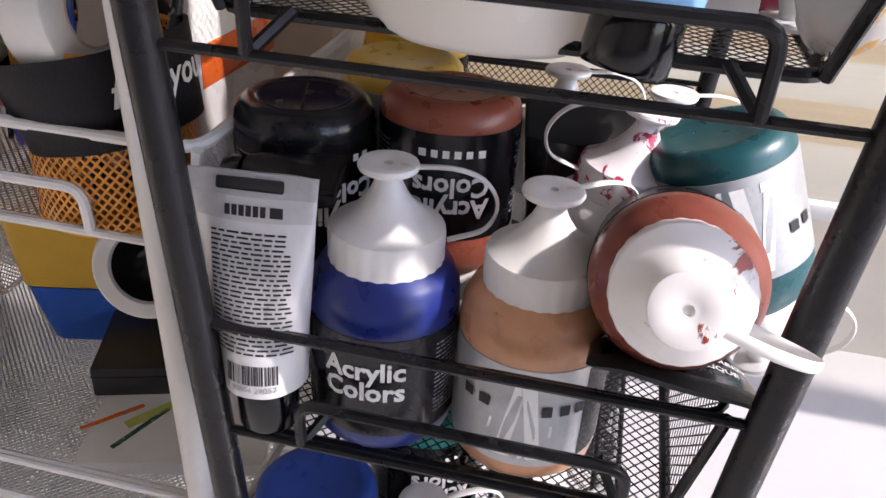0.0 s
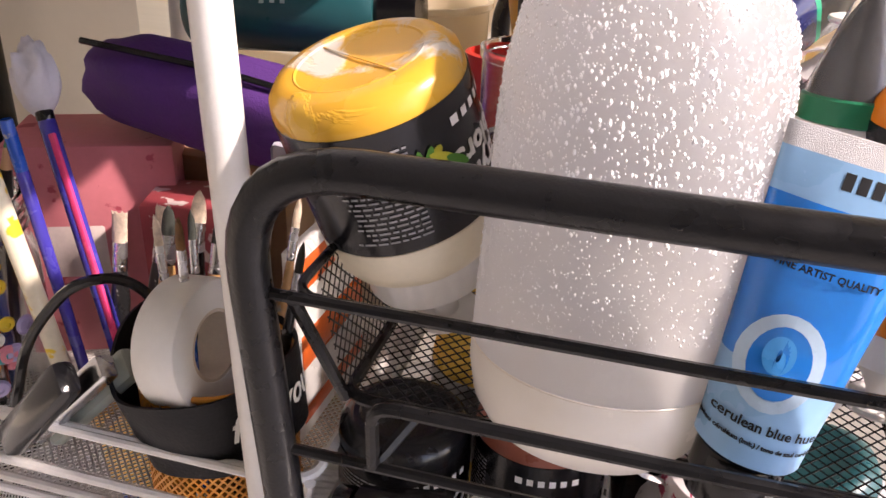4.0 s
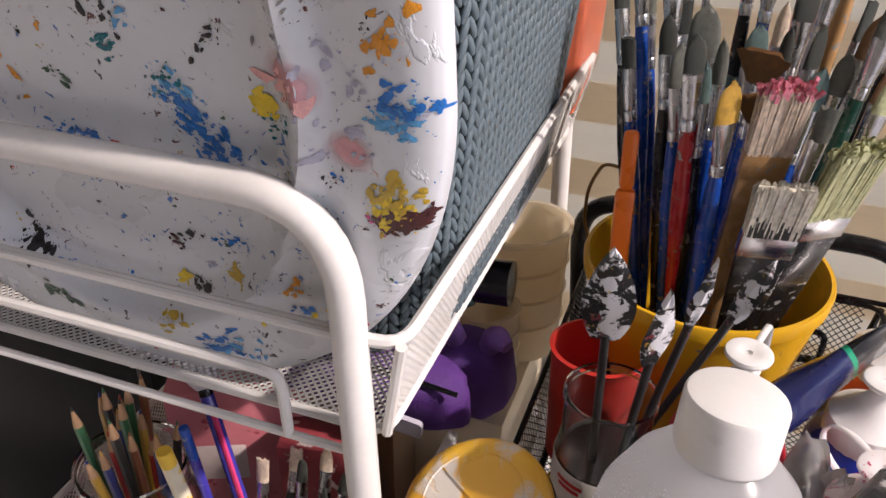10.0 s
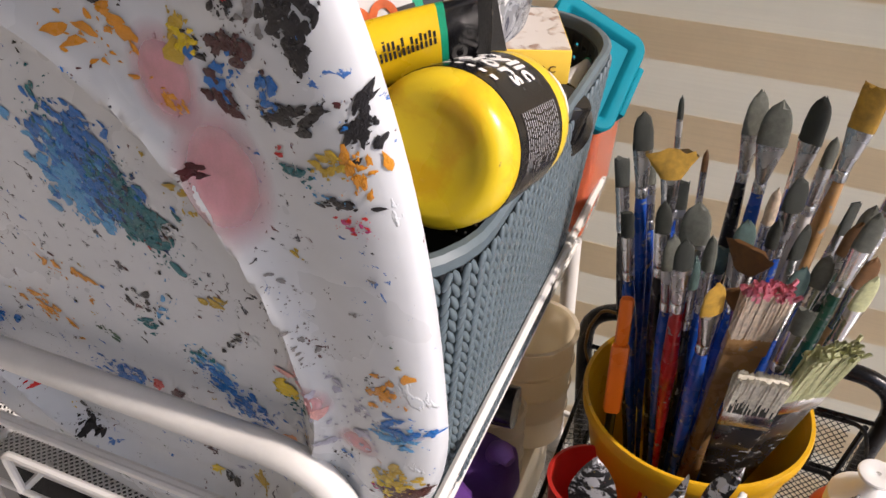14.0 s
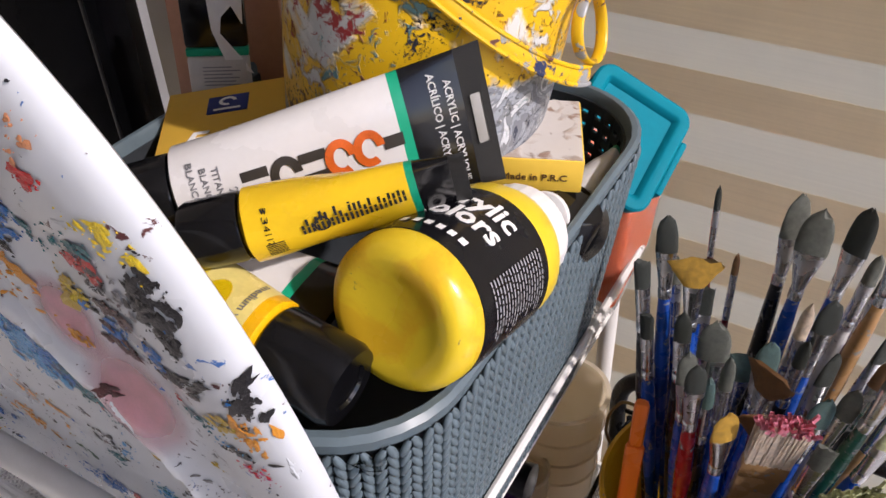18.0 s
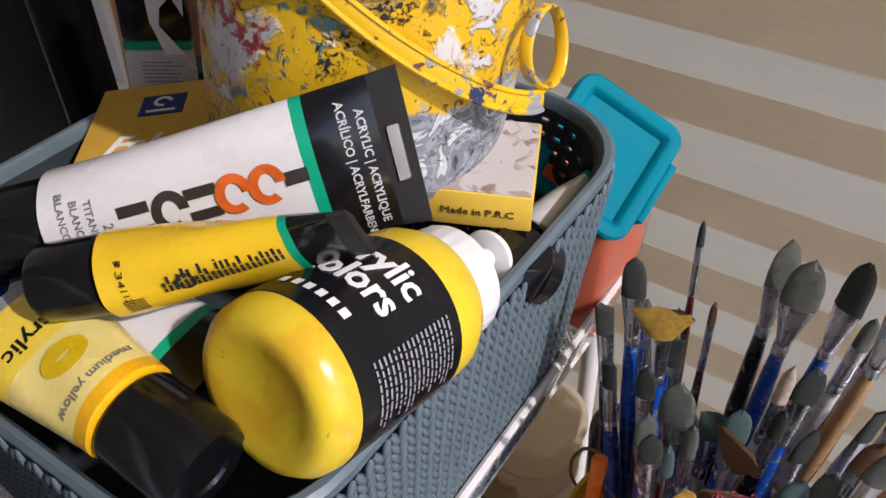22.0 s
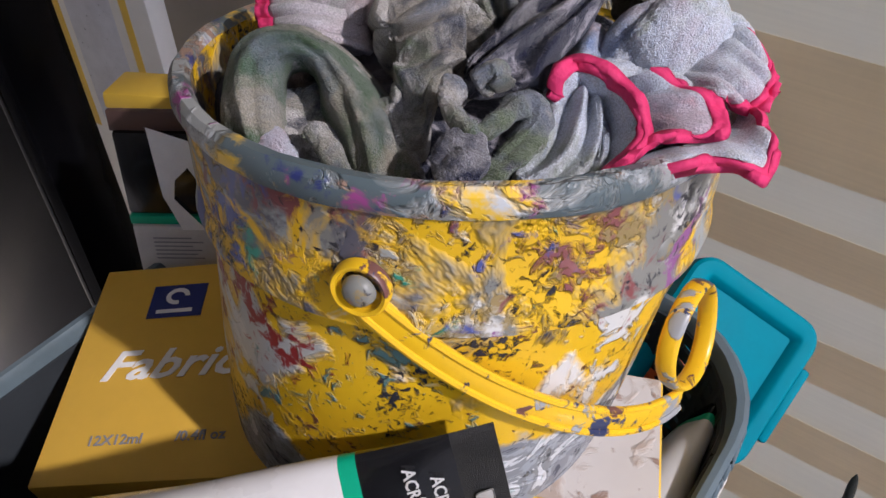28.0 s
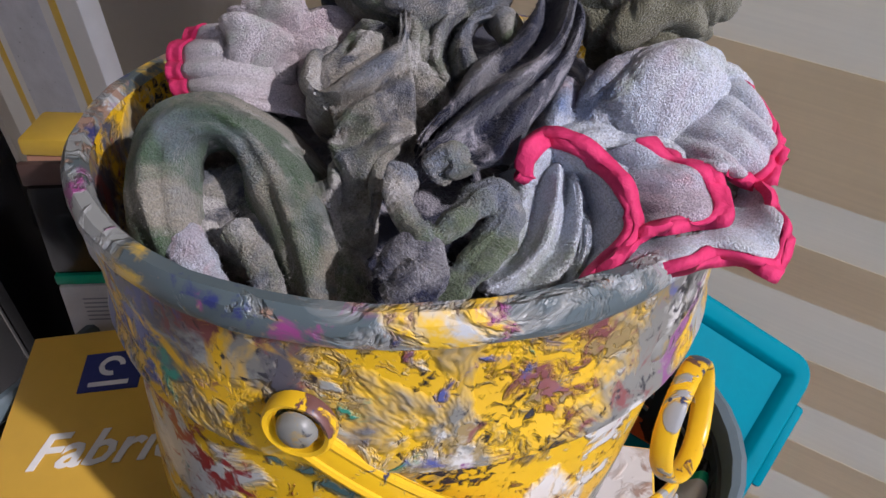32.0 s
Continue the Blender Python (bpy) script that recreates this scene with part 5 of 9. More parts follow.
lump("pale blue cotton rag bunched behind the frills", CLOTH_BLUE, (-0.203, 0.648, 1.224), (0.022, 0.014, 0.018), 37, 27, 0.16, 0.8)
lump("pale cotton rag bunched at the back", CLOTH_PALE, (-0.309, 0.612, 1.225), (0.020, 0.012, 0.018), 37, 42)
lump("olive paint-soaked rag at the back", CLOTH_OLIVE, (-0.218, 0.668, 1.245), (0.022, 0.015, 0.022), 37, 45)
lump("brown paint-soaked rag at the back", CLOTH_OLIVE, (-0.312, 0.650, 1.245), (0.018, 0.014, 0.020), 37, 48)
lump("grey stained rag tucked under the arched one", CLOTH_GREY, (-0.2945, 0.5500, 1.2050), (0.0130, 0.0085, 0.0085), 30, 6, 0.10, 0.8, 0.9)
lump("grey-blue stained rag hanging inside the rim", CLOTH_GREY, (-0.2700, 0.5620, 1.2060), (0.0150, 0.0095, 0.0100), 30, 9, 0.12, 1.0, 0.8)
drape("grey-green rag arched over the draped one", CLOTH_GREEN, [
    [(-0.2904, 0.5356, 1.2050), (-0.3007, 0.5428, 1.2190), (-0.3110, 0.5562, 1.2280), (-0.3131, 0.5685, 1.2310), (-0.3028, 0.5778, 1.2320), (-0.2884, 0.5778, 1.2300), (-0.2729, 0.5716, 1.2260), (-0.2585, 0.5634, 1.2210), (-0.2461, 0.5541, 1.2110), (-0.2389, 0.5459, 1.2030)],
    [(-0.2844, 0.5416, 1.2070), (-0.2904, 0.5458, 1.2210), (-0.2964, 0.5536, 1.2300), (-0.2976, 0.5608, 1.2330), (-0.2916, 0.5662, 1.2340), (-0.2832, 0.5662, 1.2320), (-0.2742, 0.5626, 1.2280), (-0.2658, 0.5578, 1.2230), (-0.2586, 0.5524, 1.2130), (-0.2544, 0.5476, 1.2050)],
], -0.0045, 0.009, 13)
rag_of("grey stained rag bunched inside the rim", CLOTH_GREY, [
    ([(-0.275, 0.552, 1.219), (-0.265, 0.549, 1.215), (-0.256, 0.543, 1.208)], 0.0042, 0.8),
    ([(-0.2674, 0.5752, 1.2179), (-0.2551, 0.5676, 1.2101), (-0.2440, 0.5575, 1.2066), (-0.2394, 0.5532, 1.2031)], 0.007, 0.7),
    ([(-0.2600, 0.5650, 1.2160), (-0.2540, 0.5590, 1.2110), (-0.2470, 0.5540, 1.2048)], 0.0045, 0.8),
])
rag_of("dusty pink stained rag end on the rim", CLOTH_PINKISH, [
    ([(-0.289, 0.546, 1.213), (-0.280, 0.543, 1.212), (-0.271, 0.539, 1.207)], 0.0048, 0.75),
])
drape("grey paint-stiffened rag standing up in folds", CLOTH_GREY, [
    [(-0.2818, 0.5971, 1.2406), (-0.2784, 0.5900, 1.2369), (-0.2694, 0.5885, 1.2391), (-0.2615, 0.5953, 1.2446), (-0.2588, 0.6039, 1.2474), (-0.2646, 0.6149, 1.2501)],
    [(-0.2669, 0.5838, 1.2307), (-0.2614, 0.5872, 1.2376), (-0.2554, 0.5936, 1.2410), (-0.2526, 0.6007, 1.2397)],
    [(-0.2659, 0.5801, 1.2299), (-0.2585, 0.5776, 1.2292), (-0.2510, 0.5819, 1.2329), (-0.2452, 0.5906, 1.2340)],
    [(-0.2621, 0.5767, 1.2248), (-0.2562, 0.5695, 1.2196), (-0.2500, 0.5657, 1.2170), (-0.2452, 0.5677, 1.2188), (-0.2462, 0.5736, 1.2230), (-0.2513, 0.5821, 1.2274), (-0.2510, 0.5886, 1.2286)],
], 0.007, 0.006, 3)
drape("grey rag swirled round a pink hem", CLOTH_GREY, [
    [(-0.2578, 0.6067, 1.2364), (-0.2648, 0.6185, 1.2418), (-0.2756, 0.6305, 1.2468)],
    [(-0.2503, 0.6114, 1.2346), (-0.2576, 0.6172, 1.2395), (-0.2604, 0.6273, 1.2439), (-0.2584, 0.6417, 1.2464)],
    [(-0.2456, 0.6150, 1.2393), (-0.2521, 0.6212, 1.2425), (-0.2531, 0.6299, 1.2448), (-0.2481, 0.6366, 1.2447), (-0.2419, 0.6289, 1.2418)],
], 0.007, 0.005, 5)
drape("dark blue-black stained rag twisted upright", CLOTH_DARK, [
    [(-0.2430, 0.5874, 1.2343), (-0.2414, 0.6004, 1.2387), (-0.2398, 0.6138, 1.2434), (-0.2357, 0.6267, 1.2463), (-0.2379, 0.6393, 1.2512)],
    [(-0.2384, 0.5757, 1.2303), (-0.2396, 0.5824, 1.2338), (-0.2355, 0.5911, 1.2389), (-0.2312, 0.6021, 1.2429), (-0.2266, 0.6129, 1.2465), (-0.2242, 0.6256, 1.2502), (-0.2291, 0.6407, 1.2544), (-0.2394, 0.6541, 1.2574)],
    [(-0.2249, 0.5946, 1.2300), (-0.2253, 0.6033, 1.2362), (-0.2245, 0.6127, 1.2409), (-0.2229, 0.6271, 1.2451), (-0.2257, 0.6414, 1.2503)],
], 0.007, 0.006, 7)
rag_of("grey rag end curling inside the rim", CLOTH_GREY, [
    ([(-0.2389, 0.5768, 1.2344), (-0.2363, 0.5694, 1.2324), (-0.2294, 0.5650, 1.2304), (-0.2244, 0.5653, 1.2292), (-0.2214, 0.5713, 1.2311), (-0.2196, 0.5779, 1.2328), (-0.2176, 0.5821, 1.2324), (-0.2139, 0.5785, 1.2300), (-0.2132, 0.5724, 1.2273), (-0.2140, 0.5641, 1.2251), (-0.2160, 0.5579, 1.2223), (-0.2177, 0.5537, 1.2198)], 0.0046, 0.68),
    ([(-0.2340, 0.5789, 1.2334), (-0.2306, 0.5834, 1.2367), (-0.2271, 0.5815, 1.2345)], 0.005, 0.7),
])
rag_of("small grey rag corner lying on the rim", CLOTH_DARK, [
    ([(-0.2281, 0.5537, 1.2229), (-0.2276, 0.5579, 1.2276), (-0.2228, 0.5607, 1.2286), (-0.2196, 0.5568, 1.2249), (-0.2203, 0.5522, 1.2214)], 0.005, 0.7),
    ([(-0.2248, 0.5509, 1.2200), (-0.2227, 0.5548, 1.2250), (-0.2220, 0.5583, 1.2276)], 0.0052, 0.75),
])
drape("pale blue cotton rag falling in folds inside the rim", CLOTH_BLUE, [
    [(-0.2205, 0.6012, 1.2273), (-0.2161, 0.5923, 1.2230), (-0.2134, 0.5809, 1.2203), (-0.2155, 0.5715, 1.2178)],
    [(-0.2134, 0.6051, 1.2294), (-0.2091, 0.5962, 1.2251), (-0.2059, 0.5849, 1.2208), (-0.2078, 0.5738, 1.2182), (-0.2125, 0.5667, 1.2163)],
    [(-0.2092, 0.6065, 1.2267), (-0.2028, 0.5978, 1.2214), (-0.1992, 0.5852, 1.2186), (-0.2009, 0.5750, 1.2153), (-0.2064, 0.5690, 1.2148)],
    [(-0.2004, 0.5962, 1.2201), (-0.1965, 0.5858, 1.2176), (-0.1964, 0.5777, 1.2135)],
], 0.006, 0.006, 9)
drape("pale blue cotton rag gathered at the back", CLOTH_BLUE, [
    [(-0.2225, 0.6146, 1.2213), (-0.2250, 0.6267, 1.2258), (-0.2285, 0.6415, 1.2290)],
    [(-0.2120, 0.6196, 1.2223), (-0.2146, 0.6312, 1.2251), (-0.2170, 0.6410, 1.2276)],
    [(-0.2045, 0.6244, 1.2221), (-0.2088, 0.6349, 1.2249), (-0.2140, 0.6436, 1.2281)],
    [(-0.1978, 0.6276, 1.2209), (-0.2026, 0.6378, 1.2237), (-0.2076, 0.6465, 1.2269)],
], 0.006, 0.005, 11)
ruffle("pale blue cotton rag with a pink bound edge, arched", CLOTH_BLUE, [(-0.2177, 0.6011, 1.2214), (-0.2179, 0.6043, 1.2227), (-0.2152, 0.6082, 1.2230), (-0.2099, 0.6092, 1.2209), (-0.2045, 0.6071, 1.2174), (-0.2013, 0.6027, 1.2146), (-0.1989, 0.5950, 1.2124), (-0.1966, 0.5841, 1.2133)],
       [(-0.2195, 0.5958, 1.2279), (-0.2215, 0.5990, 1.2332), (-0.2163, 0.6051, 1.2368), (-0.2046, 0.6059, 1.2350), (-0.1947, 0.6029, 1.2311), (-0.1879, 0.5973, 1.2253), (-0.1894, 0.5896, 1.2210), (-0.1933, 0.5808, 1.2172)], 0.003, 3, True)
ruffle("pale pink-stained cotton rag with a pink bound edge", CLOTH_PINKISH, [(-0.2086, 0.6189, 1.2241), (-0.2028, 0.6172, 1.2221), (-0.1977, 0.6151, 1.2202), (-0.1942, 0.6129, 1.2178), (-0.1922, 0.6089, 1.2161), (-0.1916, 0.6043, 1.2162), (-0.1920, 0.5952, 1.2158), (-0.1929, 0.5832, 1.2162)],
       [(-0.1973, 0.6256, 1.2275), (-0.1870, 0.6246, 1.2264), (-0.1770, 0.6233, 1.2253), (-0.1722, 0.6154, 1.2216), (-0.1794, 0.6066, 1.2225), (-0.1870, 0.5980, 1.2225), (-0.1910, 0.5888, 1.2198), (-0.1926, 0.5809, 1.2169)], 0.005, 7, True)
ruffle("pale blue cotton rag with pink bound edge over the rim", CLOTH_BLUE, [(-0.1933, 0.5863, 1.2133), (-0.1901, 0.5981, 1.2143), (-0.1853, 0.6073, 1.2150), (-0.1810, 0.6150, 1.2148), (-0.1766, 0.6229, 1.2147), (-0.1744, 0.6294, 1.2147), (-0.1743, 0.6331, 1.2149), (-0.1743, 0.6352, 1.2153)],
       [(-0.1923, 0.5807, 1.2151), (-0.1842, 0.5873, 1.2160), (-0.1759, 0.5965, 1.2176), (-0.1671, 0.6058, 1.2177), (-0.1563, 0.6096, 1.2146), (-0.1584, 0.6185, 1.2176), (-0.1635, 0.6252, 1.2191), (-0.1699, 0.6317, 1.2198)], 0.006, 11, True)
ruffle("pale blue cotton rag with a pink corner behind the others", CLOTH_BLUE, [(-0.1934, 0.6299, 1.2174), (-0.1985, 0.6389, 1.2208), (-0.2014, 0.6506, 1.2239), (-0.2009, 0.6613, 1.2255), (-0.1987, 0.6644, 1.2255)],
       [(-0.1755, 0.6319, 1.2218), (-0.1693, 0.6321, 1.2197), (-0.1672, 0.6395, 1.2219), (-0.1707, 0.6480, 1.2240), (-0.1832, 0.6603, 1.2274)], 0.01, 15, True)
ruffle("pale cotton rag with a pink bound corner at the back", CLOTH_PALE, [(-0.2903, 0.5977, 1.2173), (-0.2977, 0.6047, 1.2204), (-0.3089, 0.6106, 1.2233), (-0.3227, 0.6137, 1.2253)],
       [(-0.3229, 0.5835, 1.2198), (-0.3304, 0.5848, 1.2223), (-0.3387, 0.5940, 1.2264), (-0.3393, 0.6058, 1.2281)], 0.01, 19, True)

# ---------- paint palette ----------
PAL_M = splatter("palette_paint", (0.58, 0.60, 0.63), [
    ((0.58, 0.61, 0.64), 22, 0.68, 7), ((0.70, 0.44, 0.42), 16, 0.745, 5), ((0.02, 0.02, 0.03), 170, 0.70, 22), ((0.10, 0.03, 0.03), 190, 0.705, 26), ((0.05, 0.16, 0.45), 150, 0.70, 22)], 0.30)
PCX, PZ0 = -0.318, 0.785
pal = thing("paint_palette", "white plastic mixing palette spattered with dried paint, leaning upright", "palette", frame_of((PCX, 0.356, PZ0), (0, -0.15, 1), (1, 0, 0)))
PHW, PLOW, PUP, PCV = 0.190, 0.208, 0.335, 0.207


def oval(x, y, hw, h0, h1, cy, n):
    """Below 1 inside an oval, blunt above with power n, whose lower and upper halves differ in height."""
    n = n if y > cy else 2.0
    return (abs(x / hw) ** n + abs((y - cy) / (h1 if y > cy else h0)) ** n) ** (1 / n)


def bumpf(d, c, w):
    return math.exp(-((d - c) / w) ** 2)


def tray_z(x, y):
    """How far the tray's face stands forward at x, y."""
    d = (oval(x, y, PHW, PLOW, PUP, PCV, 2.6) - 1) * 0.19
    din = (oval(x, y, 0.125, 0.160, 0.184, 0.205, 2.0) - 1) * 0.125
    z = 0.011 * math.sqrt(max(1 - (max(d, -0.020) + 0.020) ** 2 / 0.0004, 0)) - 0.004 * bumpf(d, -0.050, 0.016)
    z += 0.0045 * bumpf(din, 0.002, 0.007)
    if din < 0:
        z -= 0.012 * min(1, -din / 0.014) ** 0.8
    return z


bm = bmesh.new()
NU, NV = 110, 130
grid = []
for j in range(NV + 1):
    row = []
    for i in range(NU + 1):
        u, v = (i / NU * 2 - 1), j / NV * 2 - 1
        # squash the unit square on to the blunt oval
        e = 2.0 if v < 0 else 2.6
        q = max(abs(u), abs(v)) / max((abs(u) ** e + abs(v) ** e) ** (1 / e), 1e-6)
        x, y = u * q * PHW, v * q * (PUP if v > 0 else PLOW) + PCV
        row.append(bm.verts.new((x, -tray_z(x, y), y)))
    grid.append(row)
for j in range(NV):
    for i in range(NU):
        bm.faces.new((grid[j][i], grid[j][i + 1], grid[j + 1][i + 1], grid[j + 1][i]))
bmesh.ops.recalc_face_normals(bm, faces=bm.faces)
po = part("tray", bm, PAL_M, pal)
sm = po.modifiers.new("thick", "SOLIDIFY")
sm.thickness, sm.offset = 0.0028, -1
po["label"] = "moulded tray with a raised rim"
DAUB = {c: mat("daub_" + c, rgb, 0.3, var=0.2, scale=150, bump=0.3) for c, rgb in dict(
    blue=(0.008, 0.14, 0.46), sky=(0.08, 0.32, 0.60), teal=(0.0, 0.13, 0.16), navy=(0.004, 0.03, 0.12), black=(0.012, 0.011, 0.013), yellow=(0.72, 0.52, 0.02), gold=(0.50, 0.33, 0.03), orange=(0.65, 0.26, 0.02), brown=(0.06, 0.012, 0.014), skin=(0.62, 0.26, 0.12), red=(0.55, 0.02, 0.02), pink=(0.76, 0.40, 0.38), green=(0.04, 0.09, 0.05), grey=(0.22, 0.21, 0.21), lilac=(0.40, 0.40, 0.50), magenta=(0.48, 0.05, 0.18)).items()}
dr = random.Random(31)


def daubs(bm, cx, cy, n, spread, size, slant=0.0, long=1.0):
    """Dried dabs of paint, uneven flakes lying on the tray's face."""
    for _ in range(int(n * 2.4)):
        gx, gy = dr.gauss(0, 0.82) * spread * long, dr.gauss(0, 0.82) * spread
        ca, sa = math.cos(slant), math.sin(slant)
        px_, py_ = cx + gx * ca - gy * sa, cy + gx * sa + gy * ca
        if oval(px_, py_, PHW, PLOW, PUP, PCV, 2.6) > 0.985:
            continue
        r_ = size * dr.choice((0.12, 0.12, 0.16, 0.22, 0.35, 0.6, 1.0)) * dr.uniform(0.8, 1.2)
        k_ = 11
        st, an = dr.uniform(1.0, 1.55) * min(1 + 0.25 * (long - 1), 1.4), slant + dr.gauss(0, 0.5)
        h = dr.uniform(0.0003, 0.0007)
        ring = []
        ph = dr.uniform(0, 6.28)
        for k in range(k_):
            t = 2 * math.pi * k / k_
            q = r_ * (0.8 + 0.22 * math.sin(3 * t + ph) * dr.uniform(0.2, 1) + dr.uniform(-0.22, 0.22))
            x0, y0 = q * st * math.cos(t), q * math.sin(t) / st ** 0.5
            ax, ay = px_ + x0 * math.cos(an) - y0 * math.sin(an), py_ + x0 * math.sin(an) + y0 * math.cos(an)
            ring.append(bm.verts.new((ax, -tray_z(ax, ay) - h, ay)))
        c = bm.verts.new((px_, -tray_z(px_, py_) - h - 0.0004, py_))
        for k in range(k_):
            bm.faces.new((c, ring[k], ring[(k + 1) % k_]))


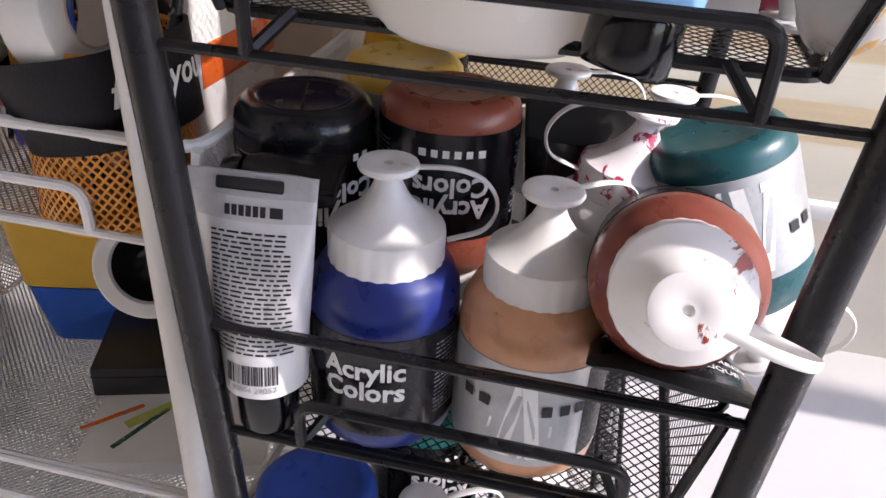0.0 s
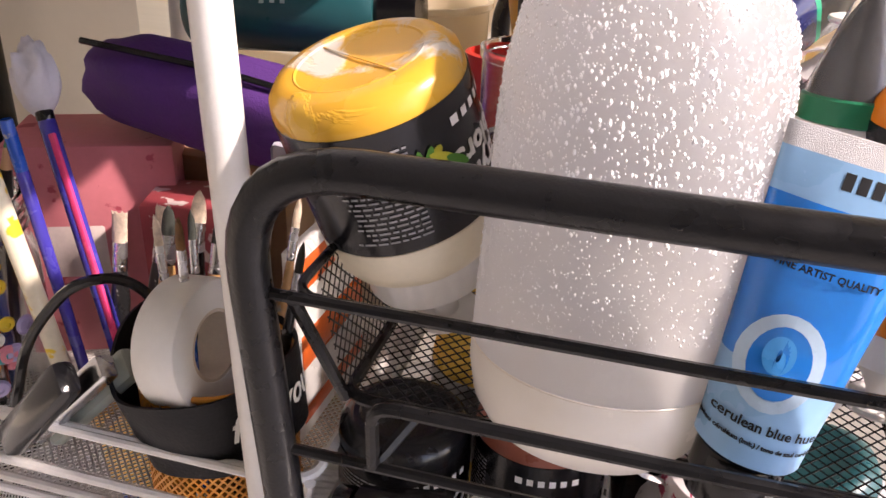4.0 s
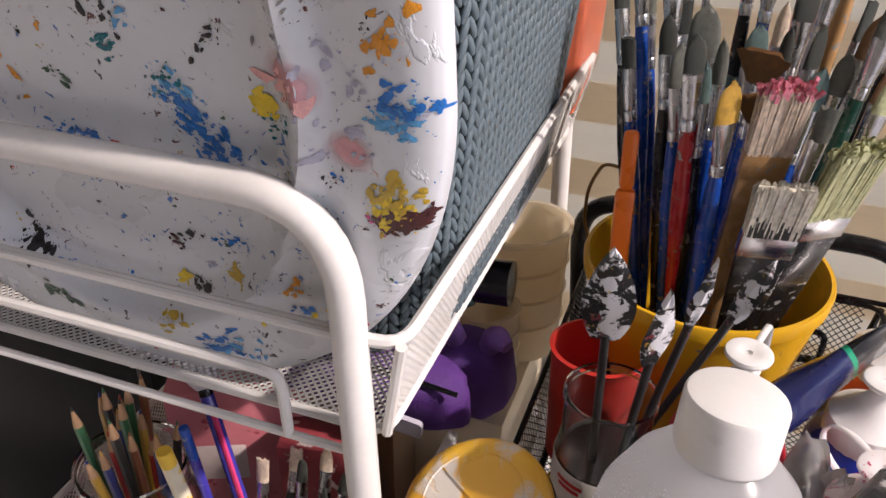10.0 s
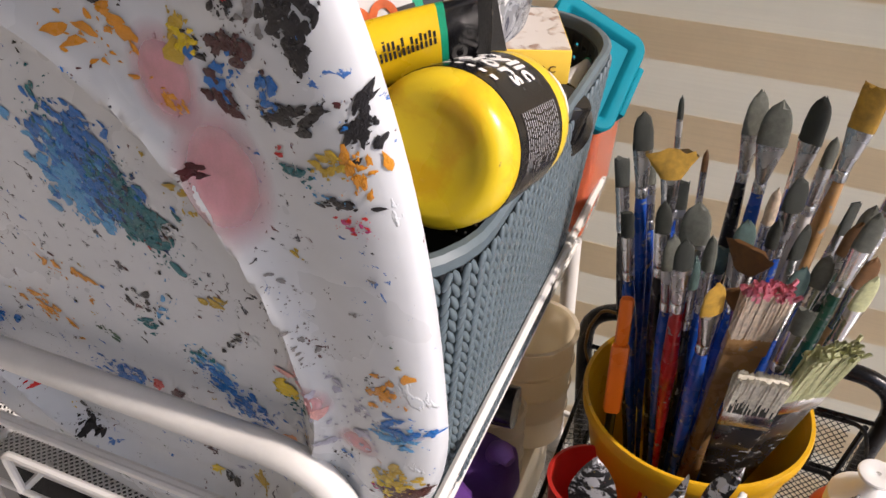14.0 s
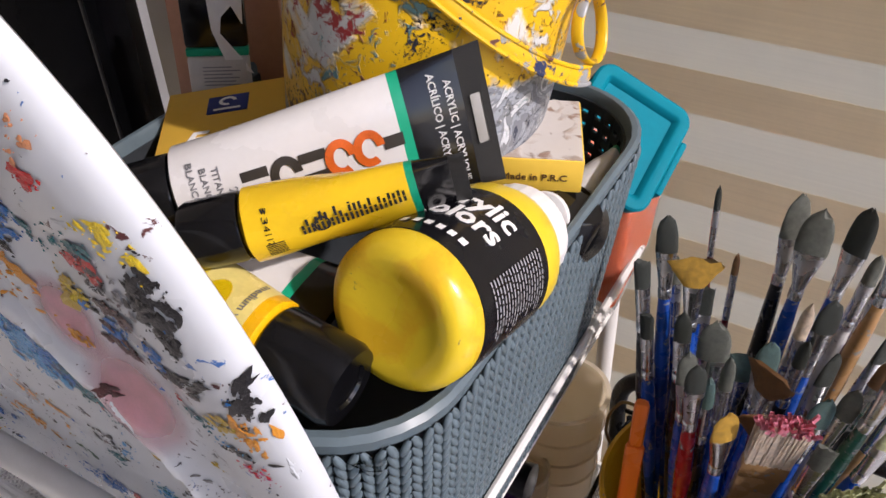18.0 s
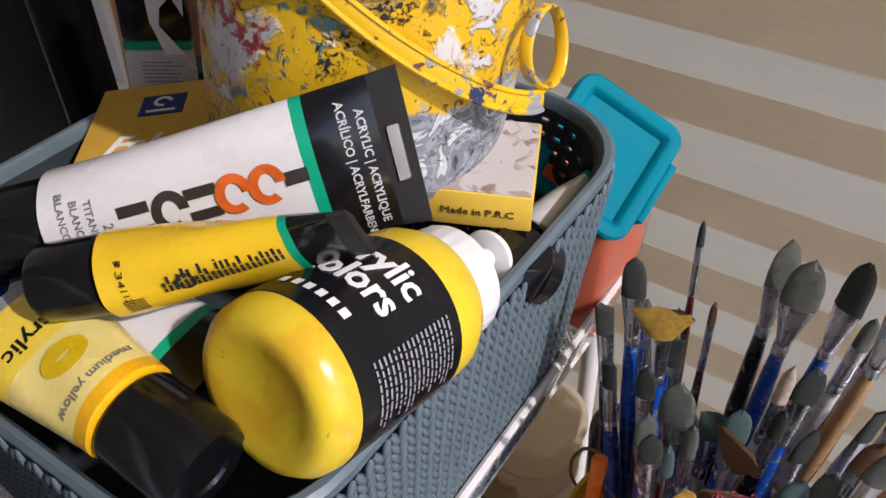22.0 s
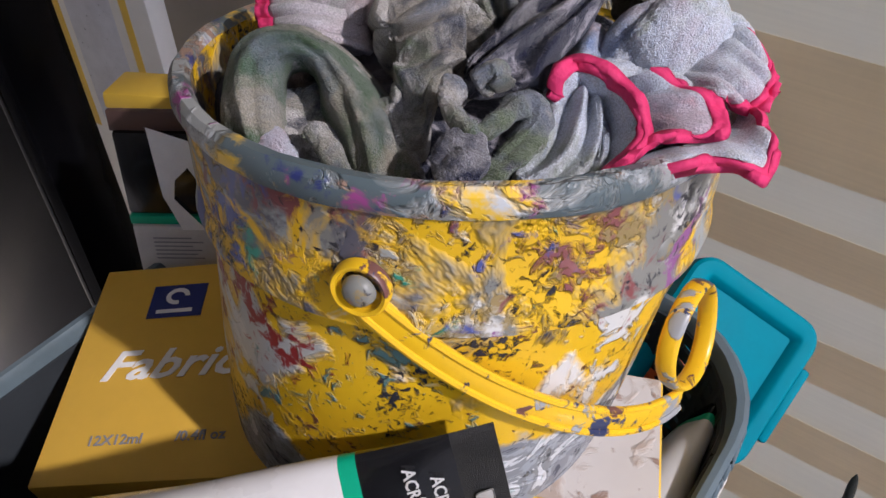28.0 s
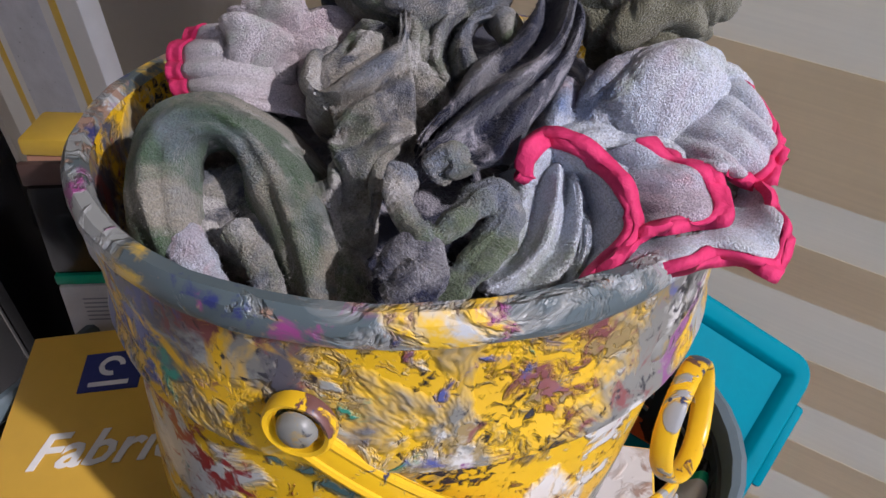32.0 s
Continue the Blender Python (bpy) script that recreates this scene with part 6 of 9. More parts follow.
for col, x_, v_, n_, sp_, sz_, sl_, lg_ in (
        ("sky", 0.020, 0.294, 120, 0.0105, 0.0034, -1.2, 1.3), ("blue", 0.030, 0.302, 210, 0.0100, 0.0036, -1.2, 1.6), ("teal", 0.046, 0.288, 190, 0.0075, 0.0036, -1.2, 2.2), ("navy", 0.040, 0.296, 110, 0.0070, 0.0034, -1.2, 2.0), ("black", 0.056, 0.284, 30, 0.007, 0.0020, -1.2, 1.8), ("blue", 0.036, 0.318, 70, 0.010, 0.0026, -1.0, 1.3),
        ("blue", -0.009, 0.150, 60, 0.007, 0.0026, 0, 1.4), ("blue", 0.064, 0.175, 55, 0.006, 0.0026, -0.8, 1.6), ("blue", 0.076, 0.156, 50, 0.006, 0.0022, -0.6, 1.6), ("sky", 0.060, 0.185, 30, 0.006, 0.002, -0.8, 1.4), ("teal", 0.055, 0.192, 16, 0.004, 0.002, 0, 1),
        ("blue", 0.172, 0.203, 36, 0.006, 0.0026, 0.2, 1.8), ("sky", 0.168, 0.196, 30, 0.005, 0.0024, 0.2, 1.8), ("yellow", 0.103, 0.188, 26, 0.004, 0.0040, 0, 1), ("teal", 0.108, 0.180, 14, 0.005, 0.0018, 0, 1),
        ("gold", 0.165, 0.158, 60, 0.006, 0.0028, 1.0, 1.4), ("yellow", 0.163, 0.152, 26, 0.006, 0.0026, 0.8, 1.4), ("brown", 0.170, 0.149, 60, 0.0026, 0.0034, 0.35, 3.4), ("magenta", 0.157, 0.147, 8, 0.003, 0.002, 0, 1),
        ("orange", 0.166, 0.228, 16, 0.005, 0.0030, 0.8, 1.8), ("orange", -0.046, 0.194, 18, 0.006, 0.003, -0.6, 1.8), ("skin", 0.096, 0.137, 14, 0.0035, 0.0045, 1.2, 1.6), ("skin", 0.126, 0.142, 8, 0.002, 0.004, 0, 1),
        ("brown", 0.026, 0.146, 10, 0.002, 0.0028, 0.6, 1.5), ("red", 0.013, 0.150, 4, 0.001, 0.0034, 1.4, 2), ("black", 0.146, 0.364, 26, 0.0026, 0.0028, 0.25, 3.0), ("black", 0.172, 0.366, 22, 0.0028, 0.0032, 1.3, 2.4), ("black", 0.160, 0.331, 12, 0.002, 0.0018, 0.15, 3.4),
        ("teal", 0.145, 0.340, 14, 0.003, 0.0020, 0.2, 2.0), ("gold", 0.159, 0.348, 14, 0.003, 0.0026, 0.5, 1.4), ("orange", 0.169, 0.348, 16, 0.003, 0.0026, 1.4, 2.2), ("sky", 0.157, 0.334, 10, 0.004, 0.0014, 0.1, 1.8), ("red", 0.164, 0.324, 10, 0.003, 0.0014, 0, 2.0), ("magenta", 0.168, 0.322, 8, 0.003, 0.0016, 0, 1.6),
        ("red", 0.131, 0.409, 14, 0.0026, 0.0034, 0.5, 1.8), ("black", 0.133, 0.402, 26, 0.0035, 0.0024, 1.3, 1.4), ("black", 0.154, 0.404, 44, 0.0040, 0.0028, 1.4, 2.0), ("brown", 0.131, 0.386, 30, 0.0034, 0.0028, 0.4, 1.8), ("black", 0.154, 0.388, 20, 0.0022, 0.0026, 1.5, 2.4), ("blue", 0.139, 0.371, 14, 0.0028, 0.0026, 1.3, 1.6),
        ("teal", 0.127, 0.416, 14, 0.0040, 0.0022, 0.2, 1.8), ("yellow", 0.147, 0.424, 16, 0.0040, 0.0022, -0.8, 1.8), ("orange", 0.085, 0.387, 14, 0.0026, 0.0032, -0.7, 1.7), ("brown", 0.122, 0.363, 12, 0.0024, 0.0028, -1.0, 2.0), ("orange", 0.101, 0.360, 10, 0.0022, 0.0024, -0.6, 2.4), ("yellow", 0.113, 0.383, 10, 0.0024, 0.0024, 0.6, 1.5), ("black", 0.116, 0.381, 6, 0.0020, 0.0018, -0.8, 2.0),
        ("blue", 0.086, 0.411, 40, 0.0055, 0.0030, -0.6, 1.8), ("black", 0.078, 0.402, 34, 0.0045, 0.0032, -0.5, 1.6), ("blue", 0.098, 0.417, 16, 0.0030, 0.0028, -0.9, 1.8), ("skin", 0.135, 0.456, 10, 0.0040, 0.0018, 0.8, 2.0), ("red", 0.130, 0.439, 9, 0.0022, 0.0028, 0.4, 1.3), ("black", 0.126, 0.473, 34, 0.0040, 0.0034, 0.2, 2.0), ("blue", 0.109, 0.460, 34, 0.0045, 0.0034, 1.2, 1.5), ("blue", 0.094, 0.437, 20, 0.0034, 0.0034, -0.9, 2.4), ("yellow", 0.116, 0.474, 18, 0.0040, 0.0034, 0.2, 2.0), ("teal", 0.106, 0.411, 12, 0.0034, 0.0020, -0.7, 1.8), ("grey", 0.140, 0.396, 30, 0.0060, 0.0020, 1.2, 1.6),
        ("grey", 0.128, 0.277, 22, 0.005, 0.0018, 0, 1.2), ("grey", 0.118, 0.250, 46, 0.011, 0.0012, 0.9, 1.6), ("lilac", 0.150, 0.215, 40, 0.012, 0.0030, 0.4, 1.6), ("lilac", 0.140, 0.185, 30, 0.010, 0.0030, 0.4, 1.6), ("grey", 0.132, 0.240, 40, 0.010, 0.0016, 0.8, 2),
        ("green", -0.006, 0.188, 6, 0.003, 0.0034, -0.5, 1.6), ("green", -0.052, 0.325, 10, 0.004, 0.004, 0, 1.2), ("teal", 0.020, 0.335, 16, 0.005, 0.0024, 1.3, 2.2), ("black", 0.030, 0.226, 14, 0.005, 0.0024, -1.2, 1.6), ("teal", 0.028, 0.208, 12, 0.004, 0.0022, 0.3, 1.4),
        ("gold", 0.078, 0.240, 8, 0.003, 0.0026, 0.3, 1.5), ("gold", 0.080, 0.300, 12, 0.006, 0.0022, 0.8, 1.4), ("black", 0.082, 0.215, 8, 0.003, 0.002, 0.8, 2), ("black", -0.064, 0.062, 34, 0.005, 0.0028, 1.4, 1.4), ("black", 0.044, 0.105, 10, 0.003, 0.0018, 0, 1), ("brown", 0.036, 0.078, 10, 0.003, 0.0022, 0, 1), ("lilac", 0.050, 0.068, 8, 0.002, 0.003, 0, 1),
        ("gold", 0.066, 0.066, 12, 0.003, 0.003, 0.4, 1.4), ("yellow", 0.030, 0.052, 10, 0.0025, 0.0032, 0.8, 1.6), ("black", 0.040, 0.050, 12, 0.003, 0.0028, -0.4, 1.4), ("blue", 0.112, 0.058, 14, 0.004, 0.0022, 0, 1.5), ("yellow", 0.086, 0.050, 8, 0.002, 0.0034, 1.2, 1.8), ("orange", 0.106, 0.075, 8, 0.003, 0.002, 1.2, 1.6), ("blue", 0.070, 0.085, 12, 0.005, 0.002, 0, 1.5),
        ("blue", 0.055, 0.020, 26, 0.006, 0.0028, 0.1, 2.0), ("sky", 0.060, 0.018, 24, 0.007, 0.0028, 0.1, 2.0), ("gold", 0.022, 0.030, 10, 0.005, 0.0026, 0.3, 1.8), ("green", -0.050, 0.030, 16, 0.004, 0.0036, -0.6, 1.6), ("yellow", 0.130, 0.066, 24, 0.006, 0.0022, 0.9, 2), ("red", 0.140, 0.060, 16, 0.003, 0.0026, 0.8, 1.6), ("pink", 0.118, 0.200, 10, 0.006, 0.004, 0.4, 1.4),
        ("orange", -0.02, 0.230, 10, 0.006, 0.003, -0.8, 2), ("sky", 0.045, 0.225, 8, 0.004, 0.002, 1.0, 2.4), ("brown", 0.100, 0.330, 6, 0.003, 0.003, 0.6, 1.4), ("gold", 0.108, 0.385, 10, 0.004, 0.004, 1.2, 1.6), ("orange", 0.075, 0.380, 12, 0.005, 0.0032, -0.3, 2.4), ("blue", 0.123, 0.372, 14, 0.004, 0.003, 1.0, 1.6),
        ("teal", 0.02, 0.39, 10, 0.005, 0.003, 1.2, 2), ("red", -0.09, 0.11, 6, 0.003, 0.003, 0.5, 2), ("blue", -0.10, 0.17, 30, 0.008, 0.003, 0.3, 1.6), ("gold", -0.12, 0.24, 16, 0.007, 0.003, 0.3, 1.6), ("black", 0.135, 0.160, 8, 0.004, 0.002, 0.9, 1.6)):
    bm = bmesh.new()
    n_ = n_ // 2 if col in ("grey", "lilac") else n_
    daubs(bm, x_, v_ + (0.018 if v_ < 0.1 else 0.0), n_, sp_, sz_, sl_, lg_)
    ob = part("paint_daub", bm, DAUB[col], pal)
    ob["kind"] = "stuff"
# thin glazes that soak into the plastic and fade out
GLAZE = mat("pink_glaze", (0.74, 0.30, 0.33), 0.35, var=0.2, scale=3)
t_ = GLAZE.node_tree
gr = t_.nodes.new("ShaderNodeTexGradient")
gr.gradient_type = "SPHERICAL"
t_.links.new(t_.nodes["Texture Coordinate"].outputs["Object"], gr.inputs[0])
rg = t_.nodes.new("ShaderNodeMapRange")
rg.inputs[2].default_value, rg.inputs[4].default_value = 0.55, 0.62
t_.links.new(gr.outputs["Fac"], rg.inputs[0])
t_.links.new(rg.outputs[0], t_.nodes["Principled BSDF"].inputs["Alpha"])
for x_, v_, w_, h_ in ((0.113, 0.330, 0.020, 0.034), (0.100, 0.368, 0.014, 0.022), (0.122, 0.205, 0.016, 0.014), (0.146, 0.178, 0.012, 0.010)):
    bm = bmesh.new()
    base = -tray_z(x_, v_)
    ring = []
    for k in range(40):
        t = 2 * math.pi * k / 40
        ring.append([bm.verts.new((f * math.cos(t), -tray_z(x_ + f * w_ * math.cos(t), v_ + f * h_ * math.sin(t)) - 0.00022 - base, f * math.sin(t))) for f in (0.25, 0.5, 0.75, 1.0)])
    c_ = bm.verts.new((0, -0.00022, 0))
    for k in range(40):
        p, q = ring[k], ring[(k + 1) % 40]
        bm.faces.new((c_, p[0], q[0]))
        for j in range(3):
            bm.faces.new((p[j], p[j + 1], q[j + 1], q[j]))
    part("paint_glaze", bm, GLAZE, pal, "pale pink stain", m=Matrix.Translation((x_, base, v_)) @ Matrix.Diagonal((w_, 1, h_, 1)))
# heavy dabbing along the upper edge of the rim
for col in ("black", "brown", "blue", "teal", "gold", "red", "orange", "sky", "magenta", "grey"):
    bm = bmesh.new()
    for _ in range(9 if col in ("black", "brown", "grey") else 5):
        a = dr.uniform(0.95, 1.6)
        rr = dr.uniform(0.80, 0.97)
        daubs(bm, rr * PHW * math.cos(a), PCV + rr * PUP * math.sin(a), dr.choice((4, 8, 18)), dr.uniform(0.002, 0.005), dr.uniform(0.0014, 0.0030), dr.uniform(0, 3), dr.uniform(1, 2.2))
    ob = part("paint_daub", bm, DAUB[col], pal)
    ob["kind"] = "stuff"
# fine specks everywhere
for col, n_ in (("black", 52), ("brown", 30), ("blue", 42), ("gold", 30), ("red", 14), ("grey", 26), ("green", 14)):
    bm = bmesh.new()
    for _ in range(n_):
        daubs(bm, dr.uniform(-0.185, 0.185), dr.uniform(0.01, 0.52), 2, 0.0015, 0.0013, dr.uniform(0, 3), 1.4)
    ob = part("paint_speck", bm, DAUB[col], pal)
    ob["kind"] = "stuff"

# ---------- plastic box with teal lid ----------
TEAL = mat("teal_plastic", (0.0, 0.20, 0.27), 0.55, ior=1.15, var=0.08, scale=25, bump=0.05)
ORANGE_P = mat("orange_paper", (0.72, 0.12, 0.02), 0.5, var=0.1, scale=25)
P1, P2, P3 = Vector((-0.1306, 0.7895, 0.990)), Vector((-0.1392, 0.7206, 0.9429)), Vector((-0.2115, 0.7522, 1.0249))
e1 = (P1 - P2).normalized()
nn = (P1 - P2).cross(P3 - P2).normalized()
if nn.z < 0:
    nn = -nn
LW, LD, LHH = 0.098, 0.090, 0.125
e2 = nn.cross(e1)
tl = thing("storage_box", "clear plastic box of orange things with a teal snap lid, leaning", "storage box", frame_of((P1 + P2) / 2 + e2 * LD / 2 - nn * 0.008, nn, e1))


def shell(rings):
    bm = bmesh.new()
    rs = [[bm.verts.new(p) for p in r_] for r_ in rings]
    for a, b in zip(rs, rs[1:]):
        for k in range(len(a)):
            bm.faces.new((a[k], a[(k + 1) % len(a)], b[(k + 1) % len(a)], b[k]))
    bm.faces.new(rs[0])
    bm.faces.new(rs[-1])
    bmesh.ops.recalc_face_normals(bm, faces=bm.faces)
    return bm


def rring(sx, sy, z, r, inset):
    return [p + Vector((0, 0, z)) for p in rrect(-sx / 2 + inset, sx / 2 - inset, -sy / 2 + inset, sy / 2 - inset, max(r - inset, 0.002), 6)]


part("lid", shell([rring(LW, LD, -0.010, 0.014, 0.001), rring(LW, LD, 0.004, 0.014, 0), rring(LW, LD, 0.006, 0.014, 0.002), rring(LW, LD, 0.0065, 0.014, 0.009), rring(LW, LD, 0.0055, 0.014, 0.011), rring(LW, LD, 0.000, 0.014, 0.014)]), TEAL, tl, "teal snap-on lid with a raised rim")
DOWN = tl.matrix_basis.to_3x3().inverted() @ Vector((0, 0, -1))


def hung(z, inset):
    return [p + DOWN * (-z) for p in rring(LW, LD, -0.010, 0.012, inset)]


part("box", shell([hung(-LHH, 0.010), rring(LW, LD, -0.010, 0.014, 0.004)]), CLEAR, tl, "clear plastic box")
part("contents", shell([hung(-LHH + 0.004, 0.013), rring(LW, LD, -0.013, 0.014, 0.007)]), ORANGE_P, tl, "orange paper-wrapped contents")
part("sticker", box(0.034, 0.028, 0.0008, 0, (-0.022, 0.025, 0.0004)), ORANGE_P, tl, "orange sticker")
part("lid_clip", box(0.05, 0.006, 0.02, 0.002, (0, -LD / 2 - 0.003, -0.016)), TEAL, tl)
# ---------- tall black case and book standing beyond the cart ----------
bc = thing("portfolio_case", "large glossy black portfolio case standing beside the cart", "case", pose(-0.735, 0.60, 0, 0, 0, 6))
part("shell", box(0.33, 0.05, 1.30, 0.012), mat("case_black", (0.004, 0.004, 0.005), 0.2, var=0.3, scale=6, bump=0.03, ior=1.18), bc)
part("seam", box(0.006, 0.0525, 1.28, 0.002, (0.150, 0, 0.008)), BLACK_PLASTIC, bc)
bo = thing("drawing_pad", "tall white and yellow drawing pad standing against the wall", "drawing pad", pose(-1.09, 0.95, 0, 0, 0, 4))
part("pad", box(0.24, 0.03, 1.16, 0.003), mat("pad_white", (0.78, 0.75, 0.69), 0.6, var=0.05, scale=12), bo)
for x_ in (0.075, -0.07):
    part("yellow_frame", box(0.016, 0.0325, 0.44, 0.003, (x_, 0, 0.66)), CARD_YELLOW, bo)
part("yellow_frame", box(0.16, 0.0322, 0.016, 0.003, (0.0, 0, 1.10)), CARD_YELLOW, bo)
part("grey_panel", box(0.10, 0.0318, 0.40, 0.003, (0.0, 0, 0.68)), mat("panel_bluegrey", (0.60, 0.60, 0.63), 0.6, dirt=((0.2, 0.2, 0.22), 120, 0.05)), bo)


# ---------- brushes ----------
FERRULE = mat("ferrule", (0.62, 0.62, 0.63), 0.25, 1.0, 0.2, 80, 0.08)
HANDLES = {c: mat("handle_" + c, rgb, 0.28, var=0.15, scale=60, bump=0.05, coat=0.3, dirt=((0.25, 0.25, 0.24), 150, 0.09)) for c, rgb in dict(
    blue=(0.008, 0.065, 0.36), red=(0.36, 0.012, 0.012), black=(0.012, 0.012, 0.013), orange=(0.70, 0.13, 0.01), green=(0.015, 0.09, 0.06), wood=(0.42, 0.24, 0.10), white=(0.6, 0.58, 0.55), maroon=(0.10, 0.012, 0.014)).items()}
HAIRS = {c: mat("hair_" + c, rgb, 0.6, var=0.35, scale=220, bump=0.5) for c, rgb in dict(
    grey=(0.105, 0.11, 0.09), dark=(0.03, 0.034, 0.028), brown=(0.16, 0.075, 0.025), cream=(0.66, 0.54, 0.42), bristle=(0.68, 0.64, 0.54), olive=(0.46, 0.47, 0.26), gold=(0.42, 0.24, 0.03), teal=(0.07, 0.12, 0.11), pink=(0.66, 0.20, 0.26)).items()}


def squashed(bm, k):
    for v in bm.verts:
        f = min(max((v.co.z - k[0]) / (k[1] - k[0]), 0), 1)
        v.co.x *= 1 + (k[2] - 1) * f
        v.co.y *= 1 + (k[3] - 1) * f
    return bm


def brush(label, base, tip, handle="blue", hair="grey", kind="filbert", w=0.012, hair_len=0.022, fer_len=0.036, spin=0.0):
    """A paint brush standing hair up, from the end of its handle to the tip of its hair."""
    a, b = Vector(base), Vector(tip)
    L = (b - a).length
    o = thing("paint_brush", label, "paint brush", frame_of(a, b - a, (math.cos(radians(spin)), math.sin(radians(spin)), 0)), "brushes in the cups")
    hz = L - hair_len - fer_len
    r0 = 0.0044 if w > 0.007 else 0.0024
    part("handle", lathe([(0, 0), (0.0018, 0.001), (0.0026, hz * 0.3), (r0 * 1.45, hz * 0.78), (r0 * 1.2, hz * 0.94), (r0, hz), (0, hz)], 12), HANDLES[handle], o)
    flat = kind in ("flat", "filbert", "fan")
    fe = lathe([(r0 * 0.9, hz - 0.001), (r0 * 1.12, hz), (r0 * 1.12, hz + fer_len * 0.18), (r0 * 1.0, hz + fer_len * 0.2), (r0 * 1.12, hz + fer_len * 0.24), (r0 * 1.1, hz + fer_len * 0.3), (r0 * 1.1, hz + fer_len)], 20)
    sx = w / 2 / (r0 * 1.1) if flat else 1
    part("ferrule", squashed(fe, (hz + fer_len * 0.35, hz + fer_len, sx, 0.62 if flat else 1)), FERRULE, o)
    z0 = hz + fer_len
    bm = bmesh.new()
    r_ = random.Random(int(abs(base[0] * 9e4) + abs(tip[0] * 7e4)))
    if kind in ("filbert", "flat", "fan", "round"):
        hw, ht = (w / 2, r0 * 0.72) if flat else (r0 * 1.05, r0 * 1.05)
        rows_ = 7
        rings = []
        for i in range(rows_ + 1):
            f = i / rows_
            if kind == "fan":
                kx, ky = 1 + 1.6 * f, 1 - 0.75 * f
            elif kind == "flat":
                kx, ky = 1 + 0.08 * f, 1 - 0.6 * f
            else:
                kx, ky = math.sqrt(max(1 - max(f - 0.35, 0) ** 2 / 0.4225, 0.012)), 1 - 0.7 * f
            ring = []
            for k in range(18):
                t_ = 2 * math.pi * k / 18
                jag = r_.uniform(-0.03, 0.03) + (r_.uniform(-0.14, 0.05) if i == rows_ else 0)
                dz = (-0.18 * abs(math.cos(t_)) ** 2 * f if kind == "fan" else 0)
                ring.append(bm.verts.new((hw * kx * math.cos(t_) * (1 + jag), ht * ky * math.sin(t_) * (1 + jag), z0 - 0.001 + hair_len * (f + (jag if i == rows_ else 0) + dz))))
            rings.append(ring)
        for p, q in zip(rings, rings[1:]):
            for k in range(18):
                bm.faces.new((p[k], p[(k + 1) % 18], q[(k + 1) % 18], q[k]))
        bm.faces.new(rings[-1])
    bmesh.ops.recalc_face_normals(bm, faces=bm.faces)
    part("hair", bm, HAIRS[hair], o)
    return o


def hake(label, base, tip, w, hair, tip_hair, spin, board="wood", hair_len=0.05, metal=True, foot=0.0):
    """A wide flat brush: a thin board handle, a metal band and a thick mat of bristles made of many strands."""
    a, b = Vector(base), Vector(tip)
    L = (b - a).length
    o = thing("flat_brush", label, "paint brush", frame_of(a, b - a, (math.cos(radians(spin)), math.sin(radians(spin)), 0)), "brushes in the cups")
    hz = L - hair_len
    bd = box(w * 0.96, 0.006, hz - 0.016, 0.0018)
    for v in bd.verts:
        f = min(max(v.co.z / (hz * 0.75), 0), 1)
        v.co.x *= 0.42 + 0.58 * f ** 1.5
    part("handle", bd, HANDLES[board], o)
    part("ferrule", box(w, 0.0085, 0.020, 0.001, (0, 0, hz - 0.018)), FERRULE if metal else HANDLES["wood"], o)
    r_ = random.Random(7)
    sg = []
    for i in range(420):
        x = r_.uniform(-0.5, 0.5) * w * 0.94
        y = r_.choice((-1, 1)) * r_.uniform(0.0022, 0.0040)
        sg.append(((x, y, hz), (x * 1.05 + r_.uniform(-0.002, 0.002), y * 1.2 + r_.uniform(-0.001, 0.001), hz + hair_len * r_.uniform(0.86, 1.0))))
    st = part("bristles", strips(sg, 0.0011, 0.0008, (0, 1, 0)), HAIRS[hair], o, "", False)
    st["kind"] = "stuff"
    part("bristle_core", box(w * 0.95, 0.0068, hair_len * 0.92, 0.002, (0, 0, hz)), HAIRS[hair], o)
    if foot:
        fm = []
        for i in range(150):
            x = r_.uniform(-0.5, 0.5) * w * 0.96
            y = r_.choice((-1, 1)) * r_.uniform(0.0034, 0.0042)
            fm.append(((x, y, hz), (x * 1.01, y, hz + hair_len * foot * r_.uniform(0.4, 1.3))))
        st = part("foot_stain", strips(fm, 0.0013, 0.0008, (0, 1, 0)), HAIRS["dark"], o, "dark stained bristle roots", False)
        st["kind"] = "stuff"
    if tip_hair:
        tm = []
        for i in range(120):
            x = r_.uniform(-0.5, 0.5) * w * 1.0
            y = r_.uniform(-0.005, 0.005)
            z_ = hz + hair_len * r_.uniform(0.8, 0.97)
            tm.append(((x, y, z_), (x + r_.uniform(-0.004, 0.004), y + r_.uniform(-0.003, 0.003), z_ + r_.uniform(0.002, 0.008))))
        st = part("tip_paint", strips(tm, 0.0026, 0.0022, (0, 1, 0)), HAIRS[tip_hair], o, "", False)
        st["kind"] = "stuff"
    return o


